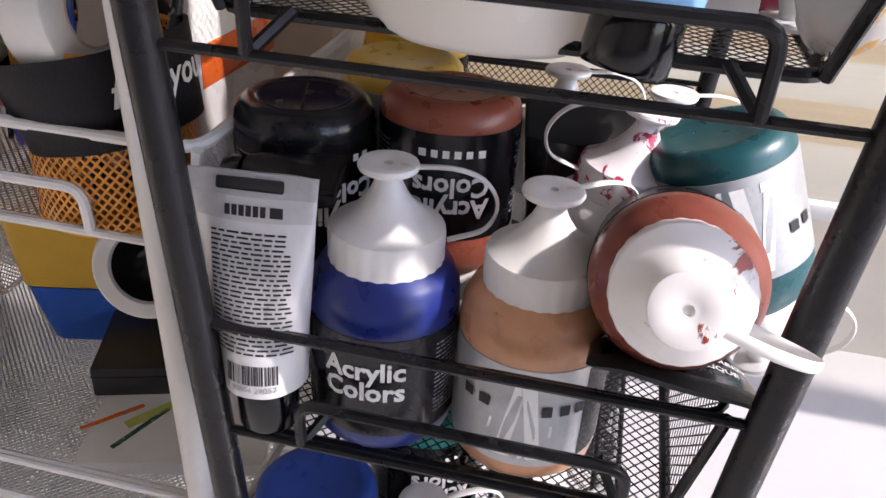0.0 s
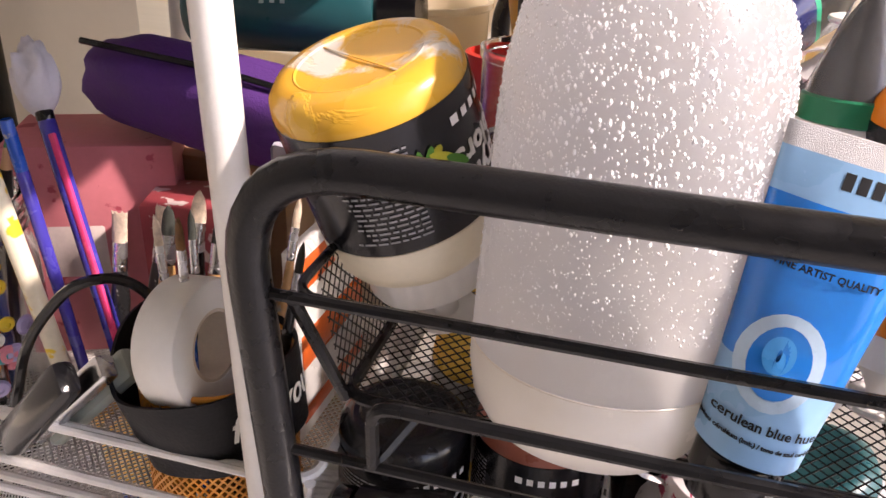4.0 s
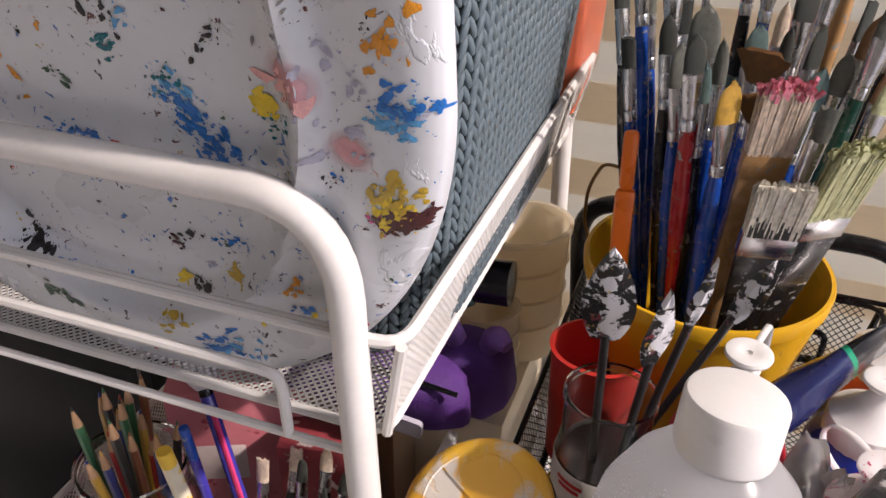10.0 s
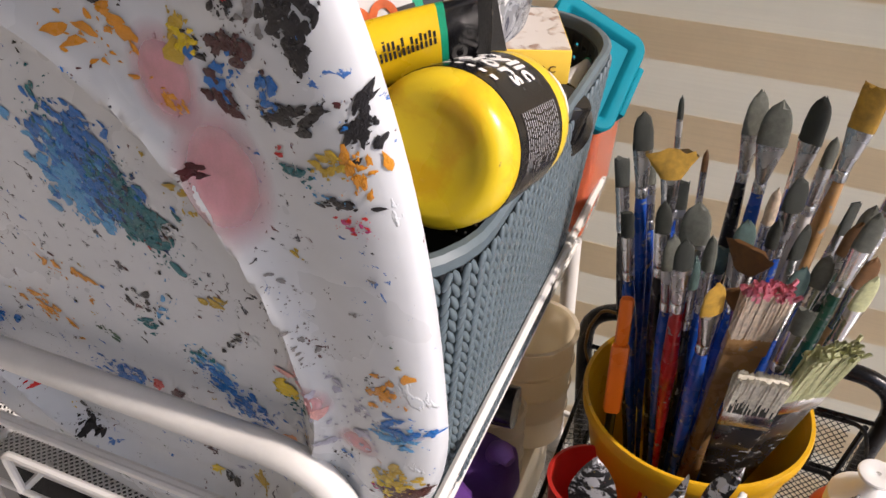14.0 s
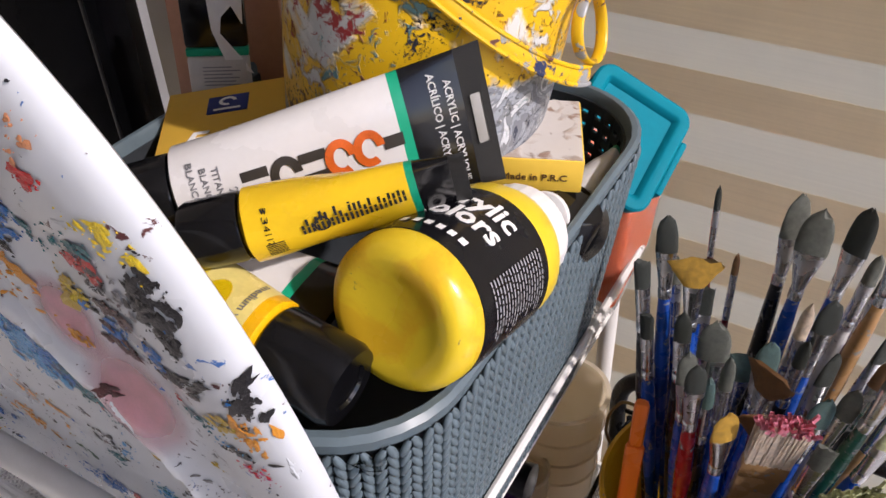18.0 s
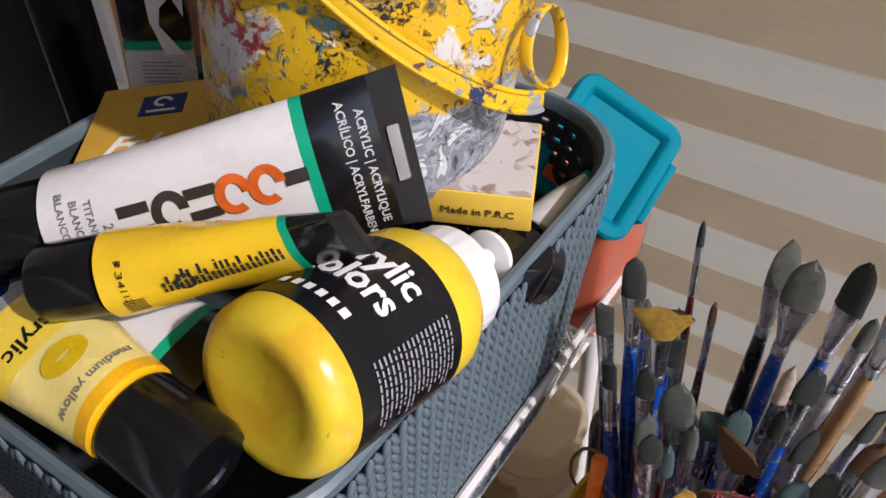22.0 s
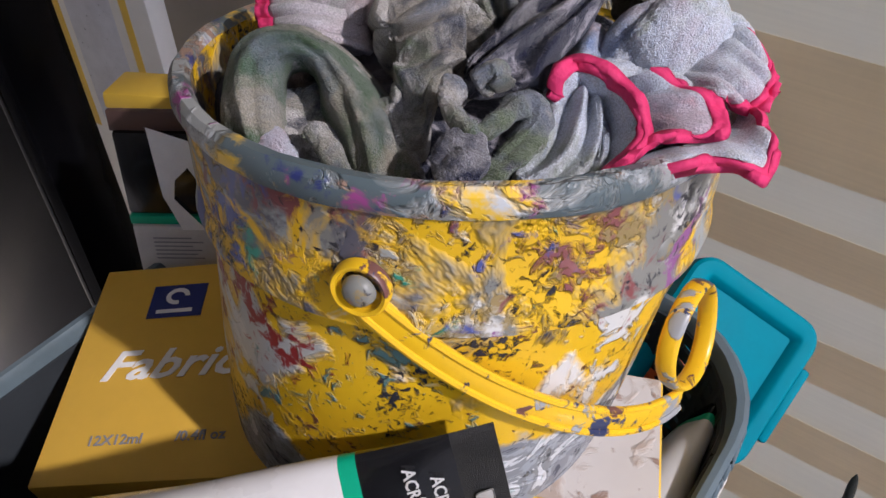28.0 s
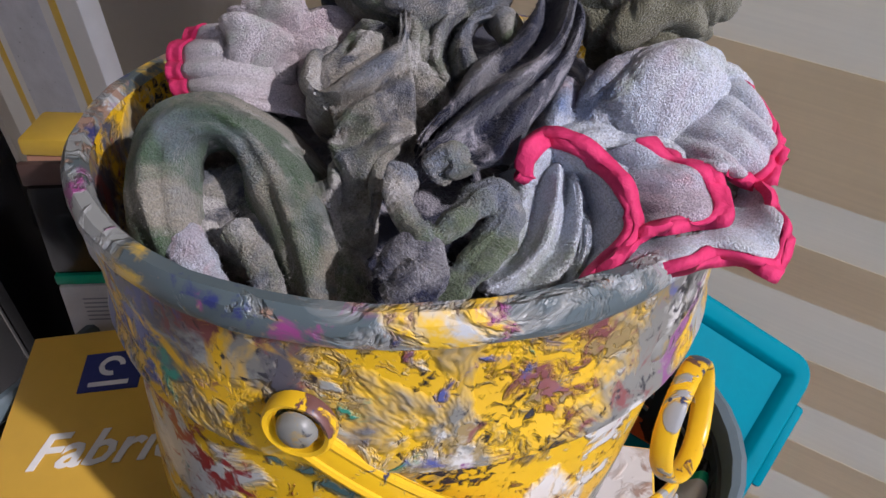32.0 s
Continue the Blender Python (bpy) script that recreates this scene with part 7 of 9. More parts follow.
CUPX, CUPY, CUPZ = -0.022, 0.630, 0.622
CUP_YEL = mat("cup_yellow", (0.62, 0.34, 0.01), 0.35, var=0.1, scale=30, dirt=((0.2, 0.2, 0.22), 90, 0.0))
cup = thing("brush_cup", "yellow plastic cup full of used paint brushes", "cup", pose(CUPX, CUPY, CUPZ))
part("cup_wall", lathe([(0, 0.003), (0.066, 0.0), (0.070, 0.003), (0.0915, 0.124), (0.0895, 0.124), (0.067, 0.006), (0, 0.006)], 64), CUP_YEL, cup)
part("rim", lathe([(0.0915, 0.1235), (0.0945, 0.1245), (0.0955, 0.134), (0.0945, 0.137), (0.0915, 0.137), (0.0895, 0.130), (0.0895, 0.1235)], 64), CUP_YEL, cup, "rolled yellow rim")
part("bail", sweep(rounded([(-0.094, 0.010, 0.128), (-0.100, 0.004, 0.150), (-0.098, -0.004, 0.185), (-0.088, -0.006, 0.208), (-0.074, -0.004, 0.205)], 0.02, 5), 0.0014, 8), mat("wire_brown", (0.20, 0.11, 0.03), 0.35, 0.5), cup, "thin wire handle end")


def in_cup(tip, k=0.45):
    v = Vector((tip[0] - CUPX, tip[1] - CUPY, 0)) * k
    if v.length > 0.055:
        v = v.normalized() * 0.055
    return (CUPX + v.x, CUPY + v.y, CUPZ + 0.008)


for tip, hd, hr, kd, w_, hl, sp, lab_ in (
    ((-0.107, 0.642, 1.002), "blue", "dark", "filbert", 0.015, 0.030, 20, "blue-handled filbert brush with dark hair"),
    ((-0.115, 0.625, 0.972), "black", "dark", "flat", 0.011, 0.024, 30, "black-handled flat brush with dark hair"),
    ((-0.0895, 0.7186, 0.985), "maroon", "dark", "round", 0.005, 0.020, 0, "thin dark round brush in the cup"),
    ((-0.081, 0.631, 0.983), "blue", "gold", "fan", 0.015, 0.024, 15, "fan brush with golden hair"),
    ((-0.0544, 0.600, 0.962), "blue", "grey", "filbert", 0.021, 0.034, 10, "blue-handled wide filbert brush in the cup"),
    ((-0.056, 0.566, 0.953), "red", "dark", "filbert", 0.014, 0.026, 25, "red-handled filbert brush with dark green hair"),
    ((-0.0321, 0.700, 1.0075), "black", "grey", "filbert", 0.018, 0.034, 30, "black-handled filbert brush with grey hair"),
    ((-0.0166, 0.690, 1.006), "blue", "grey", "filbert", 0.022, 0.034, 5, "blue-handled filbert brush with pale tip"),
    ((0.0107, 0.700, 1.011), "blue", "dark", "filbert", 0.018, 0.036, -20, "blue-handled filbert brush with dark hair"),
    ((0.0075, 0.640, 0.976), "blue", "dark", "filbert", 0.016, 0.028, 25, "blue-handled filbert brush with dark hair"),
    ((0.0243, 0.680, 0.991), "white", "grey", "round", 0.008, 0.024, 0, "white-handled round brush in the cup"),
    ((0.0323, 0.660, 0.998), "maroon", "dark", "round", 0.008, 0.026, 0, "maroon-handled round brush in the cup"),
    ((0.0369, 0.660, 1.041), "wood", "gold", "flat", 0.018, 0.032, -15, "wooden flat brush with golden hair"),
    ((0.0547, 0.600, 0.982), "green", "grey", "filbert", 0.014, 0.030, 10, "green-handled filbert brush in the cup"),
    ((-0.0355, 0.640, 0.905), "white", "teal", "flat", 0.018, 0.024, 15, "flat brush with blue-stained hair"),
    ((-0.015, 0.600, 0.939), "blue", "brown", "fan", 0.016, 0.024, -30, "brown fan brush stiff with paint"),
    ((-0.030, 0.560, 0.928), "blue", "gold", "filbert", 0.018, 0.028, 40, "blue-handled brush with golden hair"),
    ((-0.072, 0.640, 0.955), "blue", "dark", "flat", 0.012, 0.024, 0, "blue-handled flat brush in the cup"),
    ((-0.098, 0.655, 0.960), "blue", "grey", "round", 0.009, 0.022, 0, "blue-handled round brush in the cup"),
    ((-0.060, 0.668, 0.968), "maroon", "brown", "round", 0.006, 0.018, 0, "thin maroon brush in the cup"),
    ((0.022, 0.600, 0.930), "blue", "teal", "filbert", 0.016, 0.028, 20, "blue-handled filbert brush with pale green hair"),
    ((0.045, 0.640, 0.965), "black", "dark", "flat", 0.012, 0.026, 50, "black-handled flat brush in the cup"),
    ((0.062, 0.668, 0.950), "blue", "grey", "filbert", 0.013, 0.026, 0, "blue-handled filbert brush in the cup"),
    ((0.070, 0.640, 0.925), "wood", "brown", "filbert", 0.014, 0.028, 15, "wooden filbert brush in the cup"),
    ((0.030, 0.575, 0.915), "blue", "grey", "flat", 0.012, 0.024, 0, "blue-handled flat brush in the cup"),
    ((-0.045, 0.615, 0.925), "blue", "grey", "round", 0.008, 0.022, 0, "blue-handled round brush in the cup"),
    ((-0.005, 0.655, 0.955), "white", "cream", "round", 0.009, 0.030, 0, "round brush with soft pale hair"),
    ((0.078, 0.690, 0.975), "green", "dark", "round", 0.008, 0.026, 0, "green-handled round brush in the cup"),
    ((-0.085, 0.690, 0.930), "black", "dark", "round", 0.007, 0.020, 0, "black-handled round brush in the cup"),
    ((0.010, 0.720, 0.960), "wood", "grey", "filbert", 0.012, 0.026, 0, "wooden filbert brush in the cup"),
    ((-0.066, 0.588, 0.940), "blue", "grey", "filbert", 0.014, 0.030, 35, "blue-handled brush with stiff grey hair"),
    ((-0.048, 0.580, 0.932), "black", "teal", "round", 0.009, 0.028, 0, "black-handled round brush with blue-grey hair"),
    ((-0.040, 0.592, 0.944), "blue", "grey", "round", 0.009, 0.030, 0, "blue-handled round brush with grey hair"),
    ((-0.052, 0.602, 0.935), "maroon", "dark", "filbert", 0.013, 0.028, 60, "maroon-handled filbert brush in the cup"),
    ((-0.020, 0.612, 0.950), "blue", "teal", "filbert", 0.016, 0.028, 20, "blue-handled brush stained pale blue"),
    ((0.000, 0.630, 0.945), "black", "dark", "round", 0.008, 0.024, 0, "black-handled round brush in the cup"),
    ((0.018, 0.618, 0.952), "blue", "dark", "filbert", 0.014, 0.028, 45, "blue-handled filbert brush with dark hair"),
    ((0.036, 0.606, 0.940), "white", "grey", "filbert", 0.013, 0.028, -10, "white-handled filbert brush with grey hair"),
    ((0.050, 0.622, 0.960), "black", "brown", "filbert", 0.014, 0.028, 0, "black-handled filbert brush with brown hair"),
    ((-0.078, 0.612, 0.950), "black", "dark", "filbert", 0.012, 0.026, 15, "black-handled filbert brush with dark hair"),
    ((-0.104, 0.620, 0.930), "blue", "dark", "flat", 0.010, 0.022, 0, "blue-handled flat brush with dark hair"),
    ((0.066, 0.600, 0.935), "blue", "olive", "filbert", 0.014, 0.030, 25, "blue-handled brush with olive stained hair"),
    ((-0.010, 0.580, 0.918), "wood", "brown", "fan", 0.014, 0.022, 20, "brown fan brush with ragged hair"),
    ((0.074, 0.655, 0.985), "black", "grey", "filbert", 0.013, 0.030, 0, "black-handled filbert brush with grey hair"),
):
    brush(lab_, in_cup(tip), tip, hd, hr, kd, w_, hl, 0.040, sp)
# orange-handled cutter with its grip up
oc = thing("craft_knife", "orange plastic craft knife handle standing in the cup", "craft knife", frame_of((-0.0805, 0.5750, 0.655), (-0.008, 0.016, 0.20), (1, 0.2, 0)))
GRIP_ORANGE = mat("grip_orange", (0.80, 0.16, 0.012), 0.3, var=0.06, scale=40, bump=0.02)
part("shaft", box(0.008, 0.006, 0.110, 0.002, (0, 0, 0)), BLACK_PLASTIC, oc, "dark shaft")
part("grip", box(0.0145, 0.010, 0.070, 0.004, (0, 0, 0.105)), GRIP_ORANGE, oc)
part("upper_grip", box(0.011, 0.009, 0.045, 0.004, (0, 0, 0.174)), GRIP_ORANGE, oc)
hake("wide wooden brush with pink-tipped cream bristles", in_cup((0.002, 0.57, 0.92), 0.2), (0.003, 0.572, 0.925), 0.031, "cream", "pink", 18, "wood", 0.05, False)
hake("flat brush with pale grey-white bristles and a steel ferrule", (0.000, 0.590, 0.66), (0.014, 0.545, 0.872), 0.036, "bristle", None, 12, "black", 0.042, True, 0.35)
hake("wide brush with olive green stained bristles", (0.015, 0.61, 0.66), (0.052, 0.560, 0.898), 0.036, "olive", "olive", 35, "black", 0.058)

# ---------- glass jar with palette knives ----------
jar = thing("glass_jar", "small glass jar with a printed label holding palette knives", "jar", pose(-0.066, 0.472, T1))
part("glass", lathe([(0, 0.003), (0.028, 0.0), (0.032, 0.004), (0.033, 0.07), (0.030, 0.09), (0.030, 0.118), (0.0315, 0.119), (0.0315, 0.124), (0.029, 0.124), (0.028, 0.092), (0.031, 0.07), (0.030, 0.006), (0, 0.005)], 40), GLASS, jar)
part("label", lathe([(0.0332, 0.02), (0.0336, 0.021), (0.0336, 0.069), (0.0332, 0.07)], 40), mat("jar_label", (0.66, 0.63, 0.58), 0.5, var=0.08), jar)
part("label_mark", wrap(bars([(-0.014, 0.006, 0.022), (-0.012, 0.001, 0.018)], 0.0035), 0.0341, 0.056, -115), mat("print_red", (0.5, 0.02, 0.02), 0.5), jar, "plain red marks")
part("label_mark", wrap(bars([(-0.014, 0.0, 0.026)], 0.007), 0.0341, 0.030, -105), mat("print_green", (0.02, 0.07, 0.05), 0.5), jar, "dark green bar")
part("rinse_water", lathe([(0, 0.006), (0.0295, 0.006), (0.0295, 0.068), (0, 0.068)], 32), mat("rinse_water", (0.03, 0.02, 0.015), 0.1, var=0.2), jar, "murky rinse water")
KNIFE_M = splatter("knife_paint", (0.02, 0.02, 0.022), [((0.62, 0.62, 0.64), 38, 0.495, 16), ((0.5, 0.34, 0.03), 130, 0.66, 34), ((0.015, 0.015, 0.015), 120, 0.60, 30), ((0.22, 0.04, 0.05), 140, 0.68, 30)], 0.3)
KNIFE_SHANK = splatter("knife_shank_paint", (0.03, 0.028, 0.028), [((0.45, 0.44, 0.44), 60, 0.66, 20), ((0.30, 0.05, 0.03), 90, 0.68, 24)], 0.35)


def knife(label, base, tip, blade_l, blade_w, spin):
    a, b = Vector(base), Vector(tip)
    L = (b - a).length
    o = thing("palette_knife", label, "palette knife", frame_of(a, b - a, (math.cos(radians(spin)), math.sin(radians(spin)), 0)), "palette knives")
    part("shank", sweep([(0, 0, 0), (0, 0, L - blade_l + 0.004)], 0.0028, 10), KNIFE_SHANK, o, "dark paint-stained shank")
    bm = bmesh.new()
    rows_ = []
    for i in range(15):
        f = i / 14
        hw = blade_w / 2 * math.sin(math.pi * min(0.12 + 0.88 * f, 0.995)) ** 0.75 * (1.15 - 0.35 * f)
        z = L - blade_l + blade_l * f
        rows_.append([bm.verts.new((hw * u, 0.0016 * (1 - u * u) * (1 if s > 0 else -1) + 0.0008 * math.sin(7 * u + 9 * f), z)) for u, s in ((-1, 1), (-0.5, 1), (0, 1), (0.5, 1), (1, 1), (0.5, -1), (0, -1), (-0.5, -1))])
    for p, q in zip(rows_, rows_[1:]):
        for k in range(8):
            bm.faces.new((p[k], p[(k + 1) % 8], q[(k + 1) % 8], q[k]))
    bmesh.ops.recalc_face_normals(bm, faces=bm.faces)
    part("blade", bm, KNIFE_M, o, "leaf-shaped blade crusted with paint")
    return o


knife("palette knife crusted with white and black paint", (-0.071, 0.470, 0.64), (-0.0735, 0.434, 0.871), 0.070, 0.031, 8)
knife("palette knife crusted with black and gold paint", (-0.058, 0.466, 0.64), (-0.040, 0.432, 0.853), 0.062, 0.018, 35)
knife("palette knife crusted with dark paint", (-0.055, 0.478, 0.64), (-0.020, 0.441, 0.872), 0.055, 0.010, 20)
knife("palette knife crusted with brown paint", (-0.062, 0.485, 0.64), (0.011, 0.472, 0.860), 0.050, 0.014, -30)

# ---------- top basket of the black cart ----------
wb = thing("water_bottle", "tall translucent bottle half full of milky rinse water", "bottle", frame_of((-0.009, 0.334, 0.6045), (0.007, 0.026, 0.252), (1, 0, 0)))
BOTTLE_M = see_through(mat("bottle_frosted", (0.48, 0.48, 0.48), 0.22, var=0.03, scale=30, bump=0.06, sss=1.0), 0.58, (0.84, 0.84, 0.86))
MILKY_M = see_through(mat("bottle_milky", (0.90, 0.86, 0.79), 0.22, var=0.03, scale=20, bump=0.03, sss=1.0), 0.3, (0.95, 0.91, 0.84))
for m_ in (BOTTLE_M, MILKY_M):
    m_.node_tree.nodes["Principled BSDF"].inputs["Subsurface Radius"].default_value = (0.9, 0.9, 0.9)
    m_.node_tree.nodes["Principled BSDF"].inputs["Subsurface Scale"].default_value = 0.035
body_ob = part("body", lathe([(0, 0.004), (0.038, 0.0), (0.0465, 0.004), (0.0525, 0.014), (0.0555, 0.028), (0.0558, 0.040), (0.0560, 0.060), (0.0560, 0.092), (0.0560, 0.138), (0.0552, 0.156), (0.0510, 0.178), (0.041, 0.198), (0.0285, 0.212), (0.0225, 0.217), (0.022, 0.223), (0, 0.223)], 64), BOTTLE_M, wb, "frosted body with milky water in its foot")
body_ob.data.materials.append(MILKY_M)
for f_ in body_ob.data.polygons:
    f_.material_index = 1 if f_.center.z < 0.040 else 0
# the body's colour is paler low down and turns greyer unevenly above
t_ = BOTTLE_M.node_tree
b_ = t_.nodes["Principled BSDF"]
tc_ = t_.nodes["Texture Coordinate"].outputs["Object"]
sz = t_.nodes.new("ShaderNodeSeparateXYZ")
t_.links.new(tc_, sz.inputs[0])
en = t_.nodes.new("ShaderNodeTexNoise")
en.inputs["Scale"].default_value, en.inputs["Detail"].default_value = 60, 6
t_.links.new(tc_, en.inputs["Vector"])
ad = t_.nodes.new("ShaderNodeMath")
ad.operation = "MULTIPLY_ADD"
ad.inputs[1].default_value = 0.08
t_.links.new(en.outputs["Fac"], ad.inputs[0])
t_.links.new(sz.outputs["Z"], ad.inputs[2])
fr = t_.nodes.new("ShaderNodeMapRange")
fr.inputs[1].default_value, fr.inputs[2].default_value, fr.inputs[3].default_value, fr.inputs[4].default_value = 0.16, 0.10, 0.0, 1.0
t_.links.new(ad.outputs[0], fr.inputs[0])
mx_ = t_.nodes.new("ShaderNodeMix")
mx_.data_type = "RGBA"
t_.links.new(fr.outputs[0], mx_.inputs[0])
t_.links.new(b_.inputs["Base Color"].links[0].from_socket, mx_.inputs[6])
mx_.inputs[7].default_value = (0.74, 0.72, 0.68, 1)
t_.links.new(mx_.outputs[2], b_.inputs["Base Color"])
part("water_line", lathe([(0.0557, 0.0395), (0.05612, 0.040), (0.05612, 0.0404), (0.0557, 0.0408)], 56), mat("milky", (0.80, 0.74, 0.65)), wb)
part("cap", lathe([(0.0222, 0.219), (0.0236, 0.2192), (0.0240, 0.222), (0.0236, 0.2460), (0.0226, 0.2482), (0.0205, 0.249), (0, 0.2492)], 90, lambda a, i: 1 + (0.006 * math.cos(45 * a) if i in (2, 3) else 0)), WHITE_PLASTIC, wb, "white ribbed screw cap")
rd = random.Random(12)
dv, df = [], []
for i in range(6200):
    a_ = radians(rd.uniform(-195, -5))
    z_ = 0.058 + 0.148 * rd.random() ** 0.8
    prof_ = [(0.05, 0.0561), (0.138, 0.0561), (0.156, 0.0553), (0.178, 0.0511), (0.198, 0.0411), (0.212, 0.0286)]
    k_ = max(i_ for i_ in range(5) if prof_[i_][0] <= z_)
    r_ = prof_[k_][1] + (prof_[k_ + 1][1] - prof_[k_][1]) * (z_ - prof_[k_][0]) / (prof_[k_ + 1][0] - prof_[k_][0])
    s_ = rd.choice((0.0002, 0.0003, 0.0003, 0.0004, 0.0005, 0.0006, 0.0009)) * rd.uniform(0.7, 1.1) * (0.62 if z_ < 0.105 else 1.0)
    st = rd.uniform(1.0, 1.8)
    c_ = Vector((r_ * math.cos(a_), r_ * math.sin(a_), z_))
    tx, tz, no = Vector((-math.sin(a_), math.cos(a_), 0)), Vector((0, 0, 1)), Vector((math.cos(a_), math.sin(a_), 0))
    i0 = len(dv)
    dv.append(c_ + no * s_ * 0.75)
    for k in range(7):
        t_ = 2 * math.pi * k / 7
        q = rd.uniform(0.75, 1.15)
        dv.append(c_ + tx * s_ * q * math.cos(t_) + tz * s_ * st * q * math.sin(t_))
    df += [(i0, i0 + 1 + k, i0 + 1 + (k + 1) % 7) for k in range(7)]
me = bpy.data.meshes.new("droplet")
me.from_pydata([tuple(v) for v in dv], [], df)
me.materials.append(mat("droplet", (0.92, 0.92, 0.93), 0.18, var=0.03, scale=50, bump=0))
dp = new("droplet", me)
dp.parent = wb
tagged(dp, "dried white splashes on the bottle", kind="stuff")

bt, bl_, bskin = tube("cerulean blue acrylic tube standing on its black cap", (0.0540, 0.301, 0.634), (0.0755, 0.321, 0.752), (0.90, -0.10, -0.34), 0.0205,
                      [(0, 0.30, TUBE_PALE, "lower_panel"), (0.30, 0.80, TUBE_BLUE, "body"), (0.80, 0.93, TUBE_PALE, "upper_panel"), (0.93, 1, CRIMP_GREY, "crimp")], 0.022, 0.0175, BLACK_PLASTIC, 0.9)
part("swatch_ring", bskin(ring_shape(0.0185, 0.0152, 0.0045), 0.33, -0.004, -1), mat("tube_ring", (0.42, 0.58, 0.74), 0.3), bt, "pale ring round the swatch")
part("swatch", bskin(ring_shape(0.0136, 0.0108, 0.0090), 0.33, -0.004, -1), TUBE_BLUE, bt, "round blue paint swatch print")
part("swatch_light", bskin(moved(ring_shape(0.0072, 0.0056, 0.0048), 0.003, 0.001), 0.33, -0.004, -1), mat("swatch_light", (0.05, 0.32, 0.75), 0.3), bt)
for f_, body_, sz_, m_ in ((0.13, "cerulean blue hue", 0.0054, INK_BLACK), (0.075, "bleu céruléum (imit.) / tono de azul cerúleo", 0.0024, INK_BLACK), (0.615, "FINE ARTIST QUALITY", 0.0037, INK_BLACK), (0.715, "acrylic", 0.0108, INK_BLACK)):
    part("print", bskin(text_bm(body_, sz_, 0.00012), f_, 0.0, -1, -90), m_, bt, "dark lettering")
marks([(-0.013, 0.0, 0.0035), (-0.008, 0, 0.0035), (-0.003, 0, 0.0035), (0.002, 0, 0.0035), (0.007, 0, 0.0035)], 0.006, lambda q: bskin(q, 0.88, 0.006, -1, -90), INK_BLACK, bt, "plain dark mark")

# white bottle with green collar and clear pointed cap
gb = thing("glue_bottle", "white squeeze bottle with green collar and clear pointed cap", "bottle", up_at(0.078, 0.372, T1, 0, 6, 90) @ Matrix.Diagonal((1, 1, 0.93, 1)))
part("body", lathe([(0, 0.002), (0.024, 0), (0.026, 0.003), (0.026, 0.118), (0.024, 0.13), (0.020, 0.137), (0, 0.137)], 36), WHITE_PLASTIC, gb)
part("collar", lathe([(0.0195, 0.136), (0.0215, 0.137), (0.0205, 0.147), (0.0190, 0.148)], 36), mat("collar_green", (0.0, 0.16, 0.07), 0.35), gb, "green collar ring")
part("tip", lathe([(0.0185, 0.147), (0.0165, 0.155), (0.008, 0.178), (0.004, 0.188), (0, 0.189)], 28), mat("tip_black", (0.02, 0.02, 0.022), 0.2), gb, "dark pointed nozzle")
part("clear_cap", lathe([(0.0195, 0.147), (0.0185, 0.153), (0.0095, 0.184), (0.0055, 0.198), (0, 0.2)], 28), CLEAR, gb, "clear pointed cap")
part("print", wrap(bars([(-0.01, 0.012 - 0.004 * i, 0.018) for i in range(6)], 0.0014), 0.0263, 0.07, -70), INK_BLACK, gb, "rows of tiny print")
# orange bottle upside down and stained bottles further back
bottle("orange acrylic bottle standing upside down", turned(0.118, 0.372, T1, 0), paint_mat("orange", (0.72, 0.20, 0.01)), face=70)
bottle("blue acrylic bottle with a white nozzle cap", up_at(0.098, 0.520, T1, 60), paint_mat("royal", (0.01, 0.03, 0.30)), face=-110)
bottle("crimson acrylic bottle with a white nozzle cap", up_at(0.112, 0.445, T1 - 0.004, 120, 8, 180), paint_mat("crimson", (0.30, 0.02, 0.06)), face=-110, spots=RED_STAINED)
bottle("scarlet acrylic bottle standing beside the jar", up_at(0.010, 0.478, T1, 70) @ Matrix.Diagonal((1, 1, 1.2, 1)), paint_mat("scarlet", (0.45, 0.02, 0.03)), face=-110)
bottle("orange-red acrylic bottle behind the brushes", up_at(0.118, 0.600, T1, 60), paint_mat("vermilion", (0.62, 0.10, 0.02)), face=-120)
tube("black-ended acrylic tube leaning on the bottles", (0.036, 0.505, 0.728), (0.100, 0.553, 0.776), (0.2, 0.5, -0.8), 0.017, [(0, 0.6, mat("tube_navy", (0.015, 0.02, 0.09), 0.25, coat=0.3), "body"), (0.6, 0.64, TUBE_GREEN, "green_band"), (0.64, 1, TUBE_BLACK, "end_panel")], 0.03, 0.0155, BLACK_PLASTIC)
RED_CLOTH = mat("red_plastic", (0.52, 0.03, 0.02), 0.35, var=0.12, scale=30)
rt = thing("red_tub", "red plastic tub behind the glass jar", "tub", up_at(-0.084, 0.538, T1, 0, 4, 90))
part("wall", lathe([(0, 0.002), (0.030, 0), (0.033, 0.004), (0.037, 0.10), (0.039, 0.103), (0.036, 0.104), (0.031, 0.006), (0, 0.006)], 40), RED_CLOTH, rt)
# clear bags bunched between the things
CRUMPLE = mat("clear_film", (0.85, 0.84, 0.82), 0.2, var=0.05, scale=40, bump=0.3, trans=0.85, ior=1.15)


